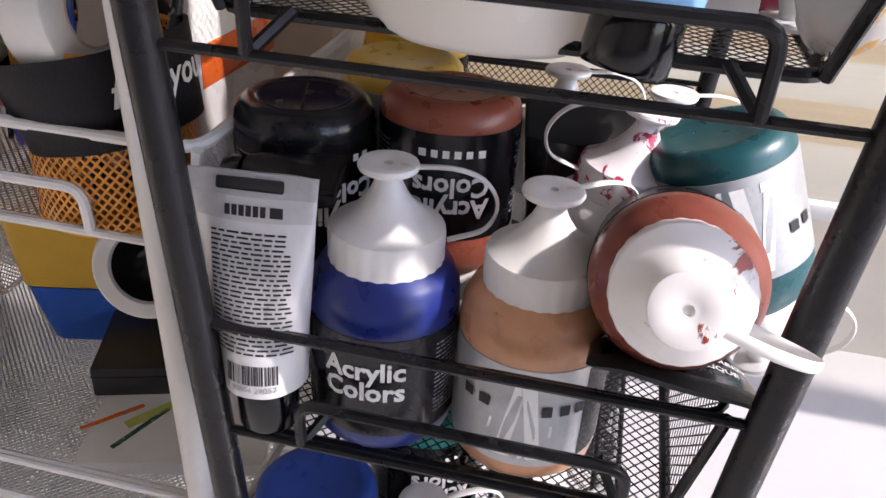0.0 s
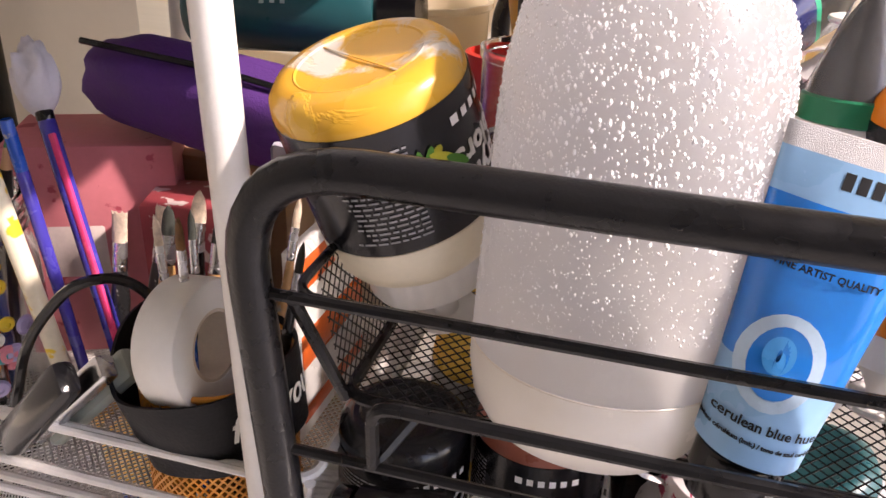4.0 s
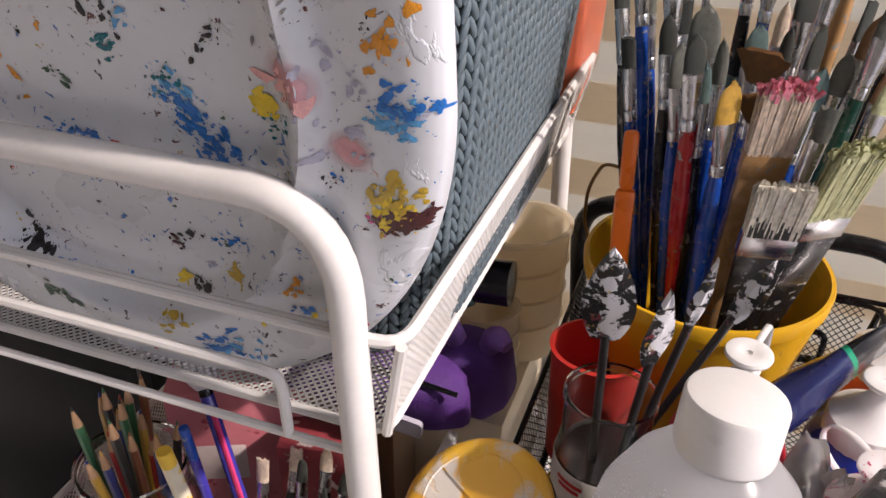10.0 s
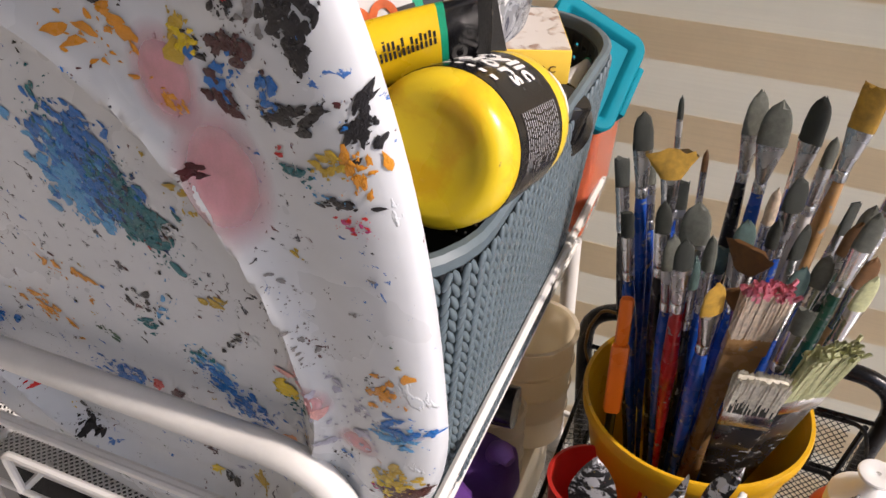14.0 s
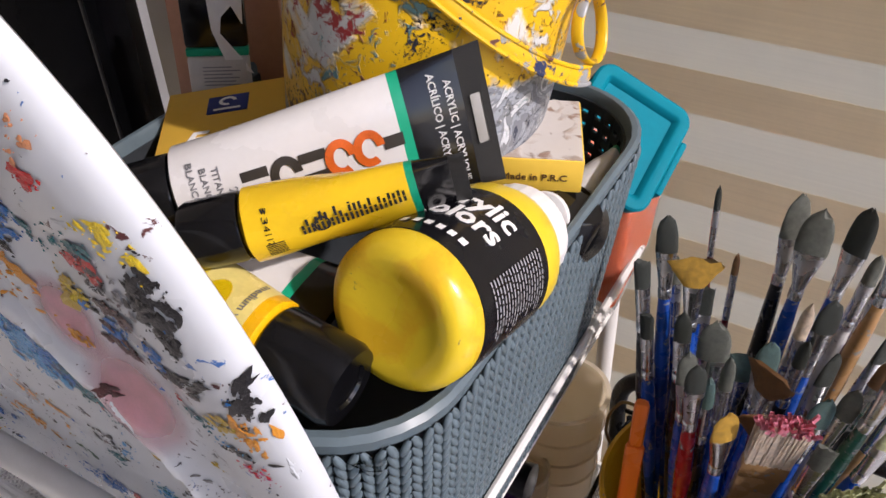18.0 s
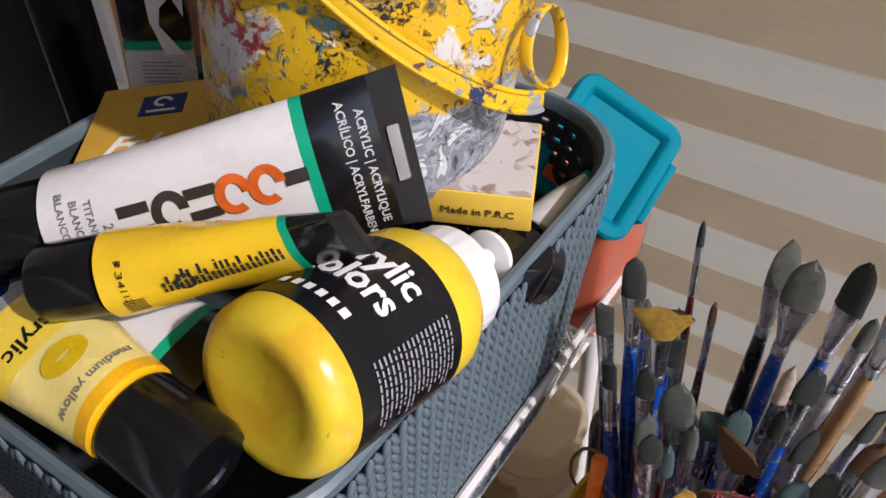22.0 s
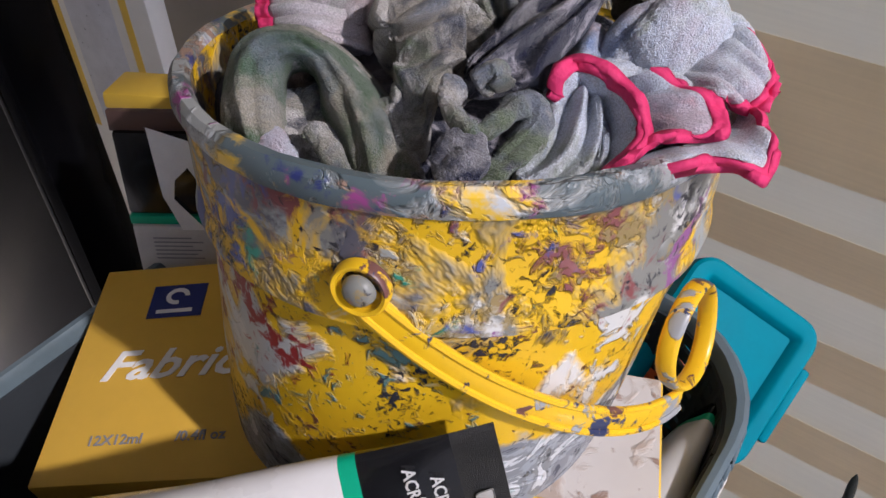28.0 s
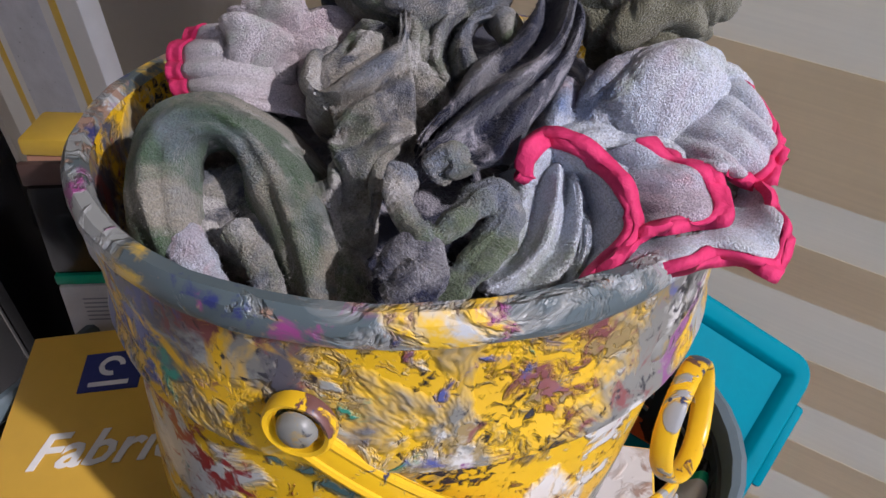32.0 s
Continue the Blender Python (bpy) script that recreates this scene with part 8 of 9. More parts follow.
def film_bag(label, at, size, seed, material=None):
    bm = bmesh.new()
    bmesh.ops.create_icosphere(bm, subdivisions=4, radius=1)
    for v in bm.verts:
        p = v.co.copy()
        k = 1 + 0.25 * noise.noise(p * 1.7 + Vector((seed, 0, 0))) + 0.16 * abs(noise.noise(p * 4.2 + Vector((0, seed, 0)))) + 0.06 * noise.noise(p * 9)
        v.co = Vector((p.x * size[0] * k, p.y * size[1] * k, (p.z + 1) * size[2] * k * 0.5))
    o = thing("plastic_bag", label, "plastic bag", pose(*at))
    part("film", bm, material or CRUMPLE, o)
    return o


film_bag("clear wrapped pack with yellow flower print", (0.128, 0.330, T1), (0.022, 0.03, 0.075), 3, mat("flower_wrap", (0.66, 0.64, 0.60), 0.25, var=0.05, scale=20, trans=0.3, dirt=((0.72, 0.36, 0.01), 38, 0.12)))
film_bag("crumpled clear plastic bag beside the bottles", (0.062, 0.452, T1), (0.024, 0.024, 0.13), 9)
CUP_CREAM = see_through(mat("cup_cream", (0.88, 0.80, 0.66), 0.15, var=0.04, scale=20, bump=0.03, trans=0.3, ior=1.3), 0.55, (0.95, 0.88, 0.74))
for x_, y_, z_, k_, tilt_ in ((-0.183, 0.705, 0.577, 1.10, 4), (-0.190, 0.636, 0.577, 0.66, 8)):
    pc = thing("plastic_cup", "translucent cream plastic cup standing on the card tray", "cup", up_at(x_, y_, z_, 0, tilt_, 150), "plastic cups")
    part("cup_wall", lathe([(0, 0.004), (0.03 * k_, 0.004), (0.032 * k_, 0), (0.034 * k_, 0.002), (0.042 * k_, 0.12 * k_), (0.045 * k_, 0.122 * k_), (0.045 * k_, 0.126 * k_), (0.041 * k_, 0.126 * k_), (0.033 * k_, 0.006), (0, 0.007)], 48), CUP_CREAM, pc)
    for i in range(3):
        part("moulded_ring", lathe([((0.0365 + 0.002 * i) * k_, (0.035 + 0.028 * i) * k_), ((0.0385 + 0.002 * i) * k_, (0.037 + 0.028 * i) * k_), ((0.0372 + 0.002 * i) * k_, (0.039 + 0.028 * i) * k_)], 40), CUP_CREAM, pc)

film_bag("crumpled clear film on the basket rim", (-0.185, 0.372, 1.014), (0.026, 0.010, 0.005), 21, mat("thin_film", (0.97, 0.97, 0.96), 0.06, var=0.02, scale=40, bump=0.2, trans=1.0, ior=1.05))

# ---------- middle basket of the black cart ----------
st_, sl_, sskin = tube("silver-backed acrylic tube standing on its black cap", (-0.096, 0.288, 0.438), (-0.1005, 0.2945, 0.545), (1, 0.02, 0.09), 0.0205,
                       [(0, 0.80, TUBE_SILVER, "body"), (0.80, 0.90, mat("tube_grey", (0.50, 0.50, 0.51), 0.35, 0.3), "head_panel"), (0.90, 1, CRIMP_GREY, "crimp")], 0.023, 0.0155, BLACK_PLASTIC)
rows = []
for i in range(26):
    x_ = -0.019
    while x_ < 0.017:
        l_ = rng.uniform(0.002, 0.006)
        rows.append((x_, 0.027 - 0.0023 * i, min(l_, 0.019 - x_)))
        x_ += l_ + 0.0011
part("small_print", sskin(bars(rows, 0.0010), 0.50, 0, -1, -90), INK_BLACK, st_, "many rows of tiny grey print")
bcode = [(-0.0125 + 0.00085 * i + rng.uniform(0, 0.0003), 0, rng.choice((0.0003, 0.0005, 0.0007))) for i in range(30)]
part("barcode", sskin(bars(bcode, 0.010), 0.115, 0, -1, -90), INK_BLACK, st_, "printed barcode")
part("print", sskin(text_bm("7 80804 29052", 0.0042), 0.045, 0, -1, -90), INK_GREY, st_, "number under the barcode")
marks([(-0.012 + 0.0034 * i, 0, 0.0026) for i in range(6)] + [(0.0095, 0, 0.006)], 0.0048, lambda q: sskin(q, 0.845, 0, -1, -90), INK_BLACK, st_, "plain dark mark")
part("hang_hole", sskin(box(0.0055, 0.032, 0.0006, 0.001), 0.955, 0, -1), INK_BLACK, st_, "slot for hanging")
lt, ll_, lskin = tube("black-ended acrylic tube lying under the tipped bottle", (0.085, 0.400, 0.440), (0.096, 0.273, 0.487), (0.92, 0.02, -0.12), 0.0265,
                      [(0, 0.55, TUBE_WHITE, "body"), (0.55, 0.6, TUBE_GREEN, "green_band"), (0.6, 0.9, TUBE_BLACK, "end_panel"), (0.9, 1, CRIMP_BLACK, "crimp")], 0.04, 0.022, BLACK_PLASTIC)
for k, line in enumerate(("ACRYLIC | ACRYLIQUE", "ACRÍLICO | ACRYLFARBEN")):
    for sd in (1, -1):
        part("print", lskin(text_bm(line, 0.0055, 0.00015), 0.82 - 0.06 * k, 0, sd, 90), INK_WHITE, lt, "white lettering")
tube("black acrylic tube standing behind the bottles", (0.030, 0.43, 0.44), (0.034, 0.420, 0.553), (1, 0.1, 0.3), 0.02, [(0, 0.8, TUBE_BLACK, "body"), (0.8, 1, CRIMP_BLACK, "crimp")], 0.03, 0.017, BLACK_PLASTIC)
tube("black paint tube lying behind the silver tube", (-0.115, 0.325, 0.528), (-0.068, 0.322, 0.534), (0, 0.6, 0.3), 0.011, [(0, 1, TUBE_BLACK, "body")], 0.010, 0.01, BLACK_PLASTIC)
bottle("golden yellow acrylic bottle at the back of the middle basket", turned(-0.078, 0.466, T2 + 0.006, 10), paint_mat("gold_yellow", (0.74, 0.50, 0.08)), dress="silver", face=-90)
bottle("yellow acrylic bottle at the back of the middle basket", turned(-0.092, 0.550, T2), paint_mat("sun_yellow", (0.72, 0.45, 0.02)), face=75)
bottle("clear gel bottle at the back of the middle basket", up_at(0.02, 0.50, T2, 10), paint_mat("gel", (0.55, 0.58, 0.62)), dress="silver", face=-90)
bottle("orange acrylic bottle at the back of the middle basket", up_at(0.085, 0.48, T2, 10), paint_mat("amber", (0.7, 0.25, 0.03)), dress="silver", face=-90)


# ---------- middle basket of the white cart ----------
M1 = 0.477
ORANGE_MESH = mat("orange_mesh", (0.66, 0.28, 0.04), 0.4, 0.2, var=0.15, scale=40)


def mesh_cup(label, x, y, z, r, h, material):
    o = thing("pencil_cup", label, "pencil cup", pose(x, y, z), "mesh cups")
    verts, faces = [], []
    N, S = 52, 22
    for sgn in (1, -1):
        for k in range(N):
            prev = None
            for i in range(S + 1):
                f = i / S
                a = 2 * math.pi * k / N + sgn * f * h / r * 0.85
                c, s = math.cos(a), math.sin(a)
                i0 = len(verts)
                tx = Vector((-s, c, 0)) * 0.0009
                no = Vector((c, s, 0))
                p = Vector((r * c, r * s, f * h))
                verts.extend([p + tx, p - tx, p - tx + no * 0.0008, p + tx + no * 0.0008])
                if prev is not None:
                    for q in range(4):
                        faces.append((prev + q, prev + (q + 1) % 4, i0 + (q + 1) % 4, i0 + q))
                prev = i0
    me = bpy.data.meshes.new("wire_mesh")
    me.from_pydata([tuple(v) for v in verts], [], faces)
    me.materials.append(material)
    w = new("wire_mesh", me)
    w.parent = o
    tor = [(r + 0.0004 + 0.0018 * math.cos(t), 0.0018 * math.sin(t)) for t in [2 * math.pi * i / 8 for i in range(9)]]
    part("rim", lathe([(a, b + h) for a, b in tor], 40), material, o)
    part("base_ring", lathe([(a, b + 0.002) for a, b in tor], 40), material, o)
    part("base", lathe([(0, 0.001), (r, 0.001), (r, 0.003), (0, 0.003)], 32), material, o)
    return o


mesh_cup("orange wire mesh pencil cup", -0.216, 0.366, M1, 0.043, 0.098, ORANGE_MESH)
# things standing in the mesh cup
for i in range(7):
    a_ = i * 0.9
    p_ = Vector((-0.216 + 0.02 * math.cos(a_), 0.366 + 0.02 * math.sin(a_), M1 + 0.006))
    brush("slim brush in the mesh cup", p_, p_ + Vector((0.022 * math.cos(a_), 0.03 + 0.02 * math.sin(a_), 0.155 + 0.012 * (i % 3))), ("black", "wood", "blue")[i % 3], ("dark", "cream", "brown")[i % 3], "round", 0.006, 0.018, 0.02)
pk = thing("packet", "white and orange-red printed packet standing behind the mesh cup", "packet", pose(-0.193, 0.468, 0.4775, 0, 0, -2))
part("carton", box(0.008, 0.104, 0.140, 0.0015), mat("packet_white", (0.74, 0.73, 0.72), 0.3, var=0.08, scale=25, bump=0.03), pk)
for z_, h_ in ((0.108, 0.022), (0.052, 0.026), (0.010, 0.012)):
    part("printed_panel", box(0.0086, 0.098, h_, 0.0003, (0, 0.0035, z_)), mat("packet_orange", (0.66, 0.12, 0.02), 0.3, var=0.2, scale=30), pk, "orange-red printed panel")
# black fabric pouch with white masking tape on top
pouch_m = mat("pouch_black", (0.007, 0.007, 0.009), 0.55, var=0.2, scale=60, bump=0.2, ior=1.3)
ap = thing("cloth_band", "black printed cloth band wrapped round the mesh cup", "cloth band", up_at(-0.218, 0.364, 0.556, 0, 13, 180))
bm = bmesh.new()
rs = []
for i in range(81):
    a_ = radians(150 + 350 * i / 80)
    rr_ = 0.0475 + 0.0012 * math.sin(5 * a_)
    sag = -0.006 * math.sin(math.pi * i / 80)
    rise_ = 0.022 * max(math.sin(a_ - 0.9), 0)
    rs.append([bm.verts.new(((rr_ + d_) * math.cos(a_), (rr_ + d_) * math.sin(a_), z_ + sag)) for z_, d_ in ((-0.027, -0.004), (0.022 + rise_, 0.002), (0.022 + rise_, 0.004), (-0.027, -0.002))])
for p, q in zip(rs, rs[1:]):
    for k in range(4):
        bm.faces.new((p[k], p[(k + 1) % 4], q[(k + 1) % 4], q[k]))
bm.faces.new(rs[0])
bm.faces.new(rs[-1])
bmesh.ops.recalc_face_normals(bm, faces=bm.faces)
part("band", bm, pouch_m, ap)
part("print", wrap(text_bm("for you", 0.021, 0.0003, shear=0.35), 0.0512, -0.005, -18), INK_WHITE, ap, "white script lettering")
tr = thing("masking_tape", "roll of white masking tape", "tape roll", frame_of((-0.219, 0.352, 0.590), (0.98, -0.08, 0.14), (0.1, 0.6, -0.8)) @ Matrix.Diagonal((1.08, 1.08, 1.08, 1)))
TAPE = mat("tape_white", (0.70, 0.69, 0.66), 0.55, var=0.05, scale=30, bump=0.05)
part("roll", lathe([(0.0185, -0.012), (0.033, -0.012), (0.0338, -0.011), (0.0338, 0.011), (0.033, 0.012), (0.0185, 0.012), (0.0185, -0.012)], 56), TAPE, tr)
part("core", lathe([(0.0168, -0.0118), (0.0184, -0.0118), (0.0184, 0.0118), (0.0168, 0.0118), (0.0168, -0.0118)], 40), mat("card_core", (0.55, 0.47, 0.38), 0.8), tr)
part("loose_end", box(0.0008, 0.018, 0.0238, 0, (0.0344, 0.004, -0.0119)), TAPE, tr)
part("red_tab", box(0.010, 0.003, 0.006, 0.0005, (0.012, -0.0375, -0.004)), RED_CLOTH, tr, "small red tab")
# stapler
stp = thing("stapler", "small grey and black stapler", "stapler", frame_of((-0.278, 0.340, 0.548), (-0.3, -0.8, 0.4), (0.62, 0.1, 0.62)) @ Matrix.Diagonal((1.3, 1.3, 1.3, 1)))
part("base", box(0.062, 0.015, 0.008, 0.003), mat("stapler_grey", (0.26, 0.29, 0.26), 0.4), stp)
part("magazine", box(0.058, 0.011, 0.009, 0.002, (0, 0, 0.010)), FERRULE, stp, "chrome magazine")
part("cover", box(0.058, 0.016, 0.011, 0.004, (-0.003, 0, 0.020)), BLACK_PLASTIC, stp, m=pose(0, 0, 0, 0, -7, 0))
# scissor loop and black cable arcs
cb = thing("cable", "thin black cable looping over the pens", "cable", pose(0, 0, 0))
part("cord", sweep(rounded([(-0.345, 0.345, 0.52), (-0.325, 0.345, 0.575), (-0.295, 0.355, 0.612), (-0.262, 0.362, 0.618), (-0.245, 0.372, 0.585), (-0.25, 0.385, 0.52)], 0.03, 6), 0.0032, 8), BLACK_PLASTIC, cb)
# glass jar with pencils
GJX, GJY = -0.405, 0.388
gj = thing("glass_jar", "clear glass jar with bead decorations holding pencils", "jar", pose(GJX, GJY, M1))
part("glass", lathe([(0, 0.004), (0.038, 0.0), (0.043, 0.005), (0.044, 0.115), (0.041, 0.128), (0.041, 0.15), (0.043, 0.151), (0.043, 0.157), (0.040, 0.157), (0.039, 0.13), (0.0425, 0.114), (0.041, 0.007), (0, 0.006)], 44), GLASS, gj)
for i in range(3):
    part("thread_ring", lathe([(0.0412, 0.133 + 0.006 * i), (0.0424, 0.1345 + 0.006 * i), (0.0412, 0.136 + 0.006 * i)], 40), GLASS, gj)
bead_cols = [mat("bead_" + n, c, 0.35) for n, c in dict(yellow=(0.7, 0.5, 0.04), red=(0.6, 0.06, 0.04), teal=(0.02, 0.3, 0.34), pink=(0.7, 0.25, 0.32), white=(0.7, 0.7, 0.68), orange=(0.75, 0.25, 0.03), lilac=(0.42, 0.38, 0.62)).items()]
rb = random.Random(6)
for i in range(34):
    a_ = radians(rb.uniform(-150, 10))
    z_ = rb.uniform(0.04, 0.125)
    c_ = Vector((math.cos(a_), math.sin(a_), 0))
    s_ = rb.uniform(0.0035, 0.0075)
    bm = lathe([(0, -0.3), (0.8, -0.25), (1, 0), (0.8, 0.3), (0.35, 0.42), (0.28, 0.2), (0, 0.2)], 12)
    for v in bm.verts:
        v.co *= s_
    part("bead", bm, bead_cols[i % 7], gj, "", m=frame_of(c_ * 0.0445 + Vector((0, 0, z_)), c_, (0, 0, 1)))
PENCIL_TIP = mat("pencil_wood", (0.50, 0.30, 0.16), 0.7, var=0.15, scale=90)


def pencil(base, tip, col, lead):
    a, b = Vector(base), Vector(tip)
    L = (b - a).length
    o = thing("pencil", "sharpened coloured pencil in the jar", "pencil", frame_of(a, b - a, (1, 0, 0)), "pencils in the jar")
    part("barrel", lathe([(0, 0), (0.0036, 0), (0.0036, L - 0.018), (0, L - 0.018)], 6), col, o, "", False)
    part("cone", lathe([(0.0036, L - 0.018), (0.0012, L - 0.004)], 12), PENCIL_TIP, o)
    part("lead", lathe([(0.0012, L - 0.004), (0.0003, L), (0, L)], 8), lead, o)


pc = [mat("pencil_" + n, c, 0.35, coat=0.2) for n, c in dict(green=(0.03, 0.14, 0.06), navy=(0.02, 0.04, 0.2), red=(0.4, 0.03, 0.02), ochre=(0.5, 0.3, 0.04), black=(0.02, 0.02, 0.02), brown=(0.2, 0.07, 0.03)).items()]
for i in range(17):
    a_ = i * 2.4
    r_ = 0.006 + 0.0018 * i
    t_ = (GJX + 1.15 * r_ * math.cos(a_) + rb.uniform(-0.006, 0.006), GJY + 1.15 * r_ * math.sin(a_) + rb.uniform(-0.006, 0.006), M1 + rb.uniform(0.185, 0.225))
    pencil((GJX + 0.5 * r_ * math.cos(a_ + 0.6), GJY + 0.5 * r_ * math.sin(a_ + 0.6), M1 + 0.009), t_, pc[i % 6], pc[(i * 5 + 4) % 6])


def pen(label, base, tip, r, cols, name="pen"):
    a, b = Vector(base), Vector(tip)
    L = (b - a).length
    o = thing(name, label, name, frame_of(a, b - a, (1, 0, 0)), "pens")
    z0 = 0
    for nm, f, m_ in cols:
        z1 = L * f
        part(nm, lathe([(0, z0), (r, z0), (r, z1 - 0.001), (r * 0.9, z1), (0, z1)], 14), m_, o)
        z0 = z1
    return o


PK, PB = mat("pen_pink", (0.75, 0.06, 0.2), 0.25, coat=0.4), mat("pen_violet", (0.05, 0.04, 0.32), 0.25, coat=0.4)
YP = mat("pen_yellow_print", (0.72, 0.66, 0.5), 0.4, dirt=((0.72, 0.5, 0.03), 60, 0.14))
pen("pen with a pale yellow pattern", (-0.335, 0.385, M1 + 0.01), (-0.350, 0.366, 0.684), 0.0058, [("barrel", 0.93, YP), ("cap", 1, CARD_YELLOW)])
pen("blue ballpoint pen standing in the basket", (-0.330, 0.395, M1 + 0.01), (-0.346, 0.385, 0.690), 0.0038, [("barrel", 0.85, PB), ("cap", 1, HANDLES["blue"])])
dual = pen("pink and violet striped pen with a fluffy pale topper", (-0.302, 0.40, M1 + 0.01), (-0.366, 0.437, 0.678), 0.0055, [("barrel", 0.97, PB), ("cap", 1, BLACK_PLASTIC)])
part("pink_stripe", box(0.0045, 0.003, 0.19, 0.001, (0.004, -0.0038, 0.0)), PK, dual, "pink stripe")
film_bag("pale lilac foam pen topper", (-0.370, 0.440, 0.672), (0.013, 0.012, 0.045), 5, mat("foam_lilac", (0.62, 0.60, 0.66), 0.8, var=0.08, scale=40, bump=0.3))
for i, (x_, y_) in enumerate(((-0.318, 0.405), (-0.288, 0.41), (-0.275, 0.42), (-0.31, 0.425), (-0.262, 0.41))):
    brush("slim black-handled brush standing in the basket", (x_, y_, M1 + 0.008), (x_ - 0.006 + 0.004 * i, y_ + 0.035, 0.615 + 0.008 * (i % 3)), ("black", "wood", "black")[i % 3], ("cream", "dark", "cream")[i % 3], ("flat", "round", "filbert")[i % 3], 0.011, 0.02, 0.02)
PINKBOX = mat("box_pink", (0.55, 0.17, 0.20), 0.55, var=0.1, scale=25, dirt=((0.35, 0.05, 0.08), 55, 0.08))
xb = thing("pink_box", "pink cardboard box with printed hearts", "box", pose(-0.385, 0.507, M1, 0, 0, 24))
part("carton", box(0.115, 0.075, 0.165, 0.002), PINKBOX, xb)
part("pale_patch", box(0.055, 0.076, 0.05, 0.006, (-0.018, 0, 0.06)), mat("box_pale", (0.6, 0.5, 0.48), 0.55), xb, "pale printed patch")
rs_ = thing("red_carton", "dark red printed carton behind the pens", "box", pose(-0.292, 0.49, M1, 0, 0, 14))
part("carton", box(0.075, 0.05, 0.135, 0.002), mat("carton_red", (0.30, 0.05, 0.06), 0.5, var=0.15, scale=40, dirt=((0.6, 0.5, 0.48), 70, 0.1)), rs_)
PURPLE = mat("pouch_purple", (0.075, 0.02, 0.16), 0.75, var=0.15, scale=50, bump=0.3)


def pillow(name, label, category, m, sx, sy, sz, material, seed):
    o = thing(name, label, category, m)
    bm = bmesh.new()
    bmesh.ops.create_icosphere(bm, subdivisions=4, radius=1)
    for v in bm.verts:
        p = v.co.copy()
        q = Vector([math.copysign(abs(c) ** 0.72, c) for c in p])
        k = 1 + 0.07 * noise.noise(p * 2.2 + Vector((seed, 0, 0))) + 0.03 * noise.noise(p * 6)
        v.co = Vector((q.x * sx * k, q.y * sy * k, q.z * sz * k))
    part("cloth", bm, material, o)
    return o


pp = pillow("pencil_pouch", "purple cloth pencil pouch with a zip", "pouch", frame_of((-0.278, 0.508, 0.672), (0.15, -0.3, 0.9), (0.93, 0.12, -0.36)), 0.105, 0.030, 0.034, PURPLE, 2)
part("zip", sweep([(-0.095, -0.012, 0.032), (0, -0.014, 0.038), (0.095, -0.012, 0.032)], 0.0022, 6), BLACK_PLASTIC, pp)
part("pale_patch", box(0.03, 0.004, 0.024, 0.004, (0.06, -0.031, -0.018)), mat("patch_grey", (0.45, 0.43, 0.5), 0.7), pp, "pale rounded patch")
td = pillow("soft_toy", "small purple plush toy with long ears", "soft toy", pose(-0.195, 0.585, 0.628), 0.036, 0.030, 0.040, mat("plush_purple", (0.13, 0.055, 0.26), 0.8, var=0.15, scale=60, bump=0.3), 5)
for sg in (-1, 1):
    part("ear", sweep(rounded([(0.012 * sg, -0.005, 0.03), (0.02 * sg, -0.012, 0.055), (0.034 * sg, -0.02, 0.052)], 0.012, 5), [0.009, 0.0095, 0.01, 0.01, 0.0105, 0.0105, 0.0095, 0.006], 12), mat("plush_lilac", (0.24, 0.12, 0.40), 0.8, var=0.15, scale=60, bump=0.3), td)
tealb = thing("paint_bottle", "large dark teal bottle with pale lettering", "paint bottle", frame_of((-0.335, 0.575, 0.720), (1, 0.05, 0.06), (0, -0.3, 1)), "acrylic paint bottles")
TEALB = mat("teal_dark", (0.01, 0.075, 0.085), 0.35, var=0.12)
part("body", lathe([(0, 0), (0.026, 0), (0.029, 0.004), (0.029, 0.125), (0.022, 0.14), (0, 0.14)], 36), TEALB, tealb)
part("cap", lathe([(0.018, 0.14), (0.019, 0.142), (0.019, 0.17), (0, 0.171)], 24), BLACK_PLASTIC, tealb)
part("print", wrap(text_bm("BASE", 0.026, 0.0005), 0.0294, 0.07, 0, 1), mat("print_pale", (0.42, 0.5, 0.5), 0.5), tealb, "pale lettering", m=pose(0, 0, 0))
# more supports and fillers seen between the rods
ctn = thing("card_tray", "cream cardboard tray at the back of the basket", "box", pose(-0.212, 0.660, M1, 0, 0, 0))
part("carton", box(0.095, 0.16, 0.10, 0.002), mat("card_cream", (0.74, 0.65, 0.50), 0.7, var=0.08), ctn)
ct2 = thing("card_box", "plain brown cardboard box under the pouch", "box", pose(-0.30, 0.62, M1, 0, 0, 0))
part("carton", box(0.10, 0.18, 0.145, 0.002), mat("card_brown", (0.30, 0.20, 0.12), 0.8, var=0.1), ct2)

# ---------- bottom basket of the white cart ----------
M0 = 0.234
yb = thing("plastic_tub", "yellow and blue plastic tub in the bottom basket", "tub", pose(-0.380, 0.556, M0, 0, 0, 14))


def tub_ring(hw, z, r=0.015):
    return [p + Vector((0, 0, z)) for p in rrect(-hw, hw, -hw * 0.8, hw * 0.8, r, 6)]


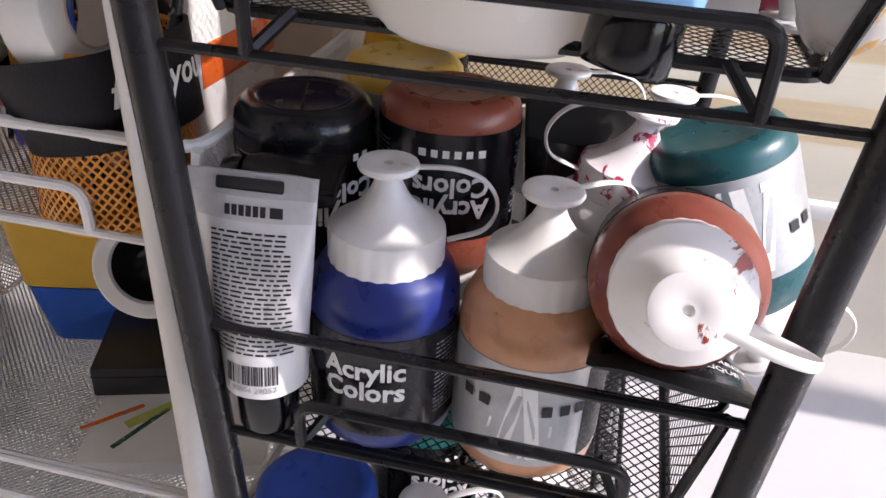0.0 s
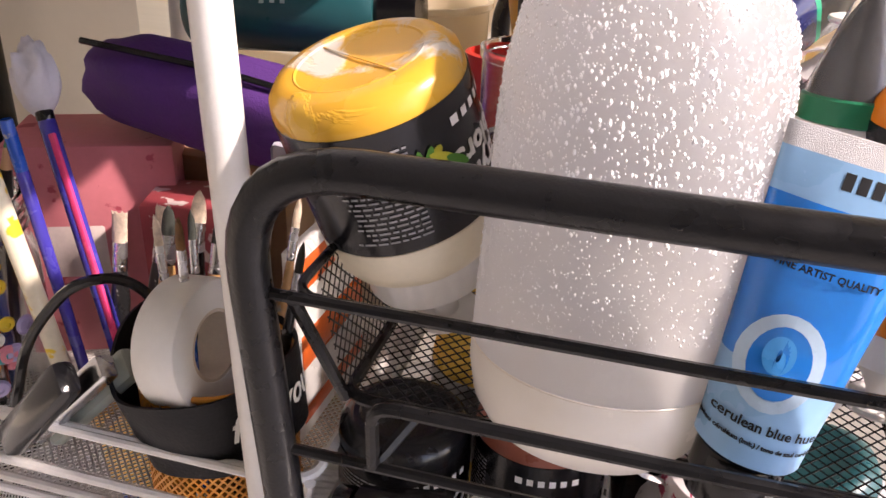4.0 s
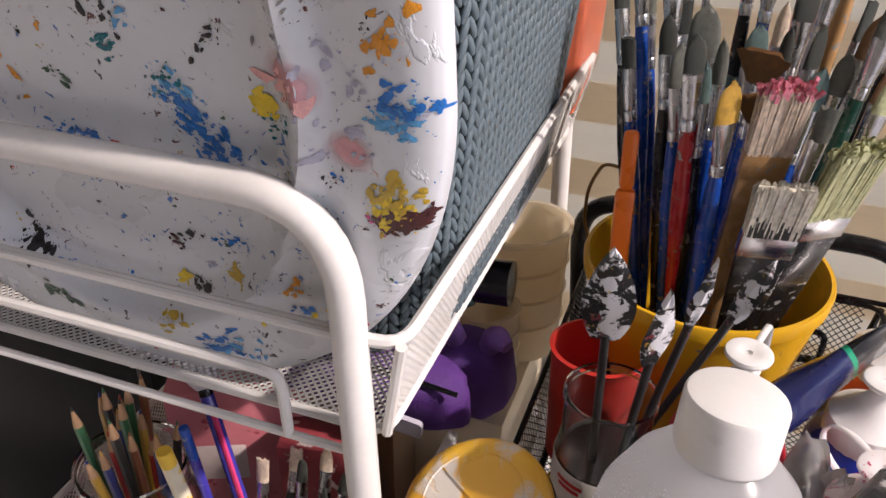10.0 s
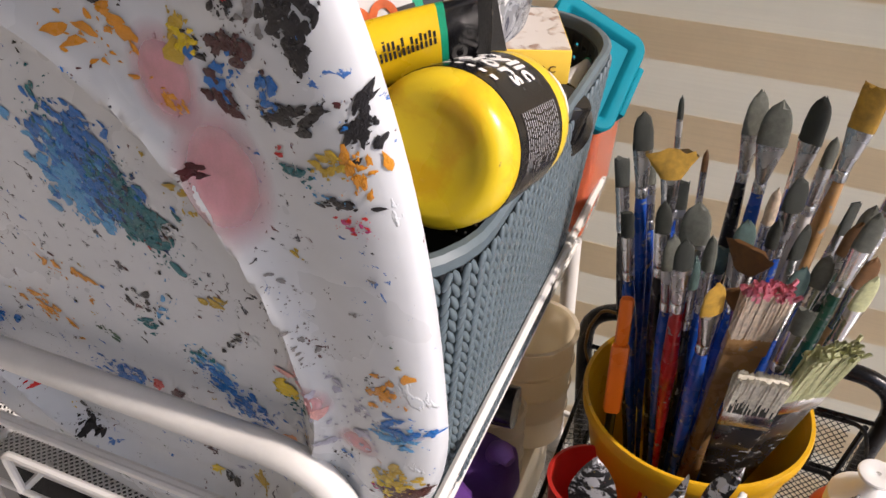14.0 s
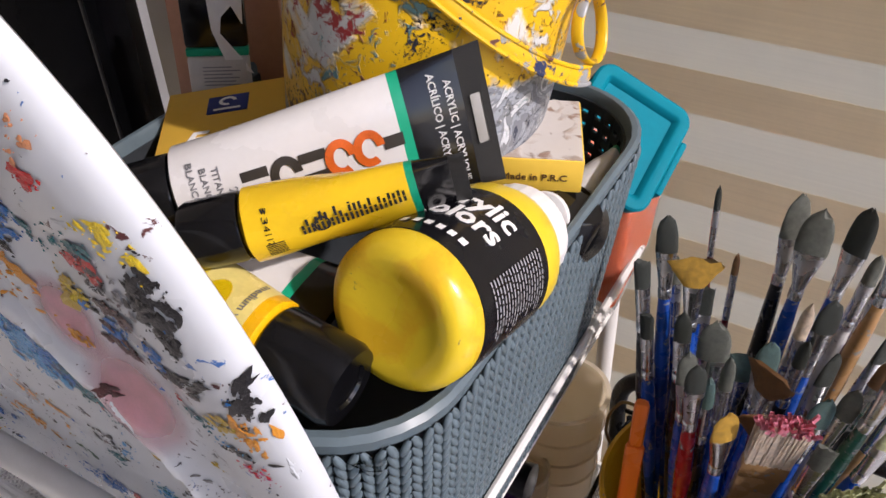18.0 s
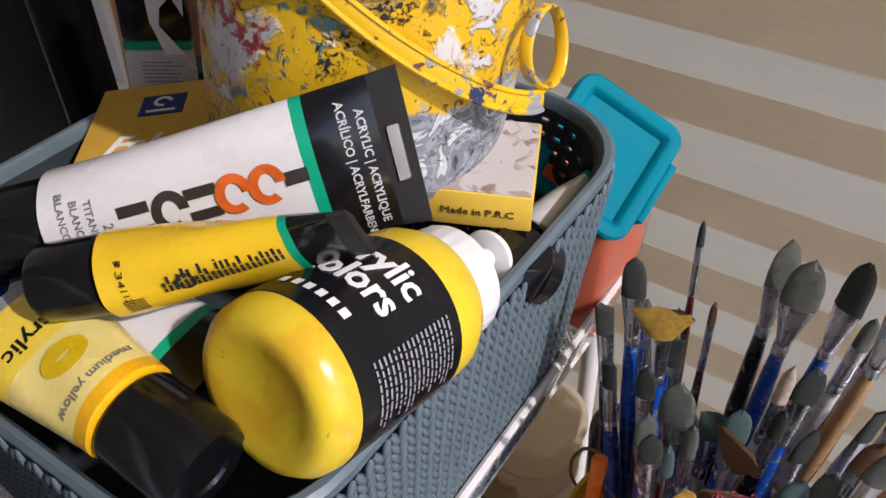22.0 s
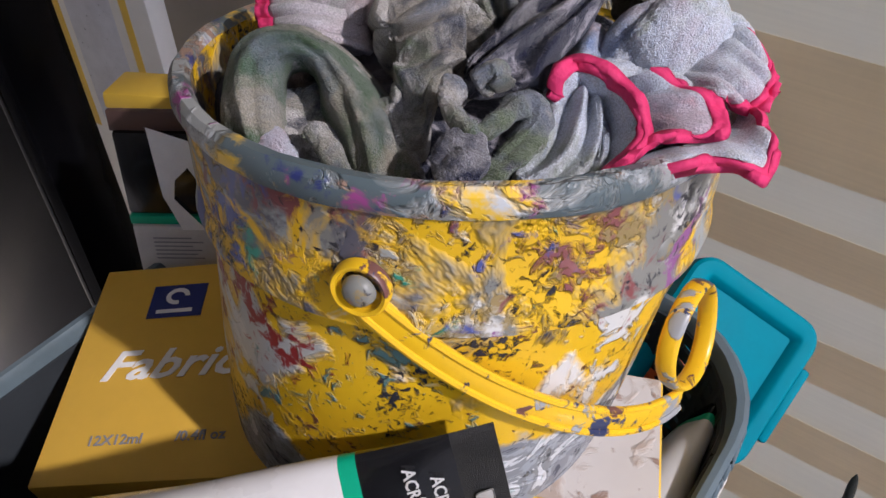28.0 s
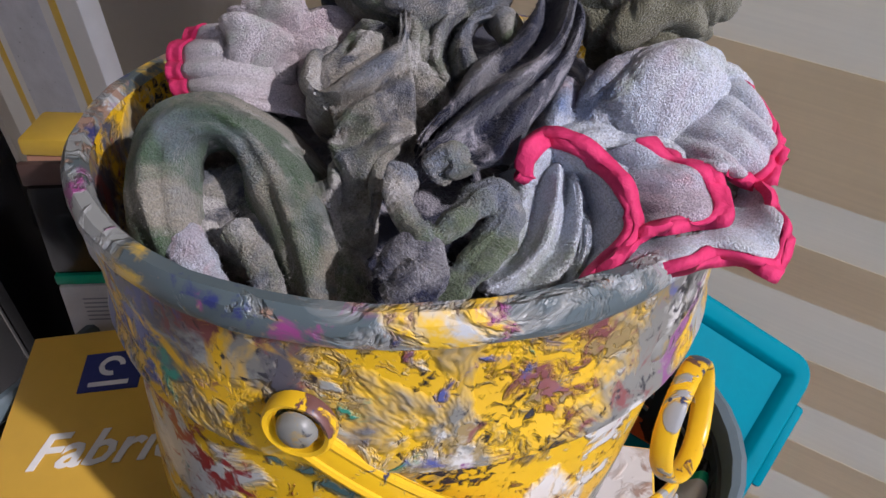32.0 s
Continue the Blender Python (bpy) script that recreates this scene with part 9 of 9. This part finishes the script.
part("lower_half", shell([tub_ring(0.044, 0.0), tub_ring(0.046, 0.002), tub_ring(0.057, 0.062)]), mat("tub_blue", (0.006, 0.085, 0.44), 0.4, var=0.08), yb, "bright blue lower half")
part("upper_half", shell([tub_ring(0.0565, 0.0625), tub_ring(0.0585, 0.064), tub_ring(0.066, 0.150), tub_ring(0.064, 0.153), tub_ring(0.050, 0.154)]), mat("tub_yellow", (0.58, 0.34, 0.02), 0.45, var=0.08), yb, "dull yellow upper half")
wm = thing("white_mug", "white plastic mug with a black cone standing for shade inside the mug lying on its side", "mug", frame_of((-0.255, 0.47, 0.385), (0.30, -0.85, 0.3), (1, 0, 0)))
part("wall", lathe([(0, 0.0), (0.030, 0.0), (0.034, 0.004), (0.036, 0.075), (0.034, 0.078), (0.026, 0.076), (0.024, 0.07), (0, 0.02)], 40), WHITE_PLASTIC, wm)
# Black cone in the mouth; the mug's inner shade put into its colour.
part("inside", lathe([(0, 0.0225), (0.0245, 0.073)], 32), BLACK_PLASTIC, wm, "black cone standing for shade inside the mug")
ms = thing("card_box", "plain brown cardboard box under the mug", "box", pose(-0.265, 0.60, M0, 0, 0, 8))
part("carton", box(0.09, 0.14, 0.165, 0.002), mat("card_brown", (0.30, 0.20, 0.12), 0.8, var=0.1), ms)
bx = thing("black_box", "flat black paint box lying on the drawing pad", "box", pose(-0.280, 0.514, M0 + 0.012, 0, 0, 19))
part("carton", box(0.13, 0.115, 0.028, 0.002), mat("box_black", (0.012, 0.013, 0.017), 0.4, var=0.2), bx)
part("lid_seam", box(0.1305, 0.1155, 0.0008, 0, (0, 0, 0.019)), BLACK_PLASTIC, bx)
marks([(0.006 * i, 0, 0.004) for i in range(5)], 0.004, lambda q: q, INK_GREY, bx, "plain grey mark", m=pose(0.010, -0.0582, 0.010, 90, 0, 0))
pd_ = thing("drawing_pad", "white drawing pad with a pencil cover print", "drawing pad", pose(-0.2545, 0.484, M0, 0, 0, 15))
part("pad", box(0.14, 0.20, 0.012, 0.002), mat("pad_paper", (0.62, 0.61, 0.58), 0.6, var=0.04), pd_)
for (x_, y_, l_, w_, an_, m_) in ((-0.030, -0.062, 0.055, 0.004, 55, HANDLES["green"]), (-0.055, -0.050, 0.050, 0.004, 35, HANDLES["orange"]), (-0.025, -0.045, 0.045, 0.009, 40, mat("print_lime", (0.45, 0.48, 0.1), 0.6))):
    part("printed_pencil", box(l_, w_, 0.0006, 0, (0, 0, 0)), m_, pd_, "printed pencil", m=pose(x_, y_, 0.0122, 0, 0, an_))

# ---------- floor tiles, laid last ----------
TILE_X, TILE_Y = 0.42, 0.30
tile = box(0.598, 0.598, 0.008, 0.0015, (0, 0, -0.006))
tile_ob = part("tile", tile, FLOOR_M, floor_ob, "", False, pose(TILE_X, TILE_Y, 0))
for i in range(-3, 4):
    for j in range(-5, 3):
        if (i, j) != (0, 0) and -1.5 < TILE_X + 0.6 * i < 1.6 and -2.3 < TILE_Y + 0.6 * j < 1.1:
            o_ = new("tile", tile_ob.data)
            o_.matrix_basis = pose(TILE_X + 0.6 * i, TILE_Y + 0.6 * j, 0)
            o_.parent = floor_ob
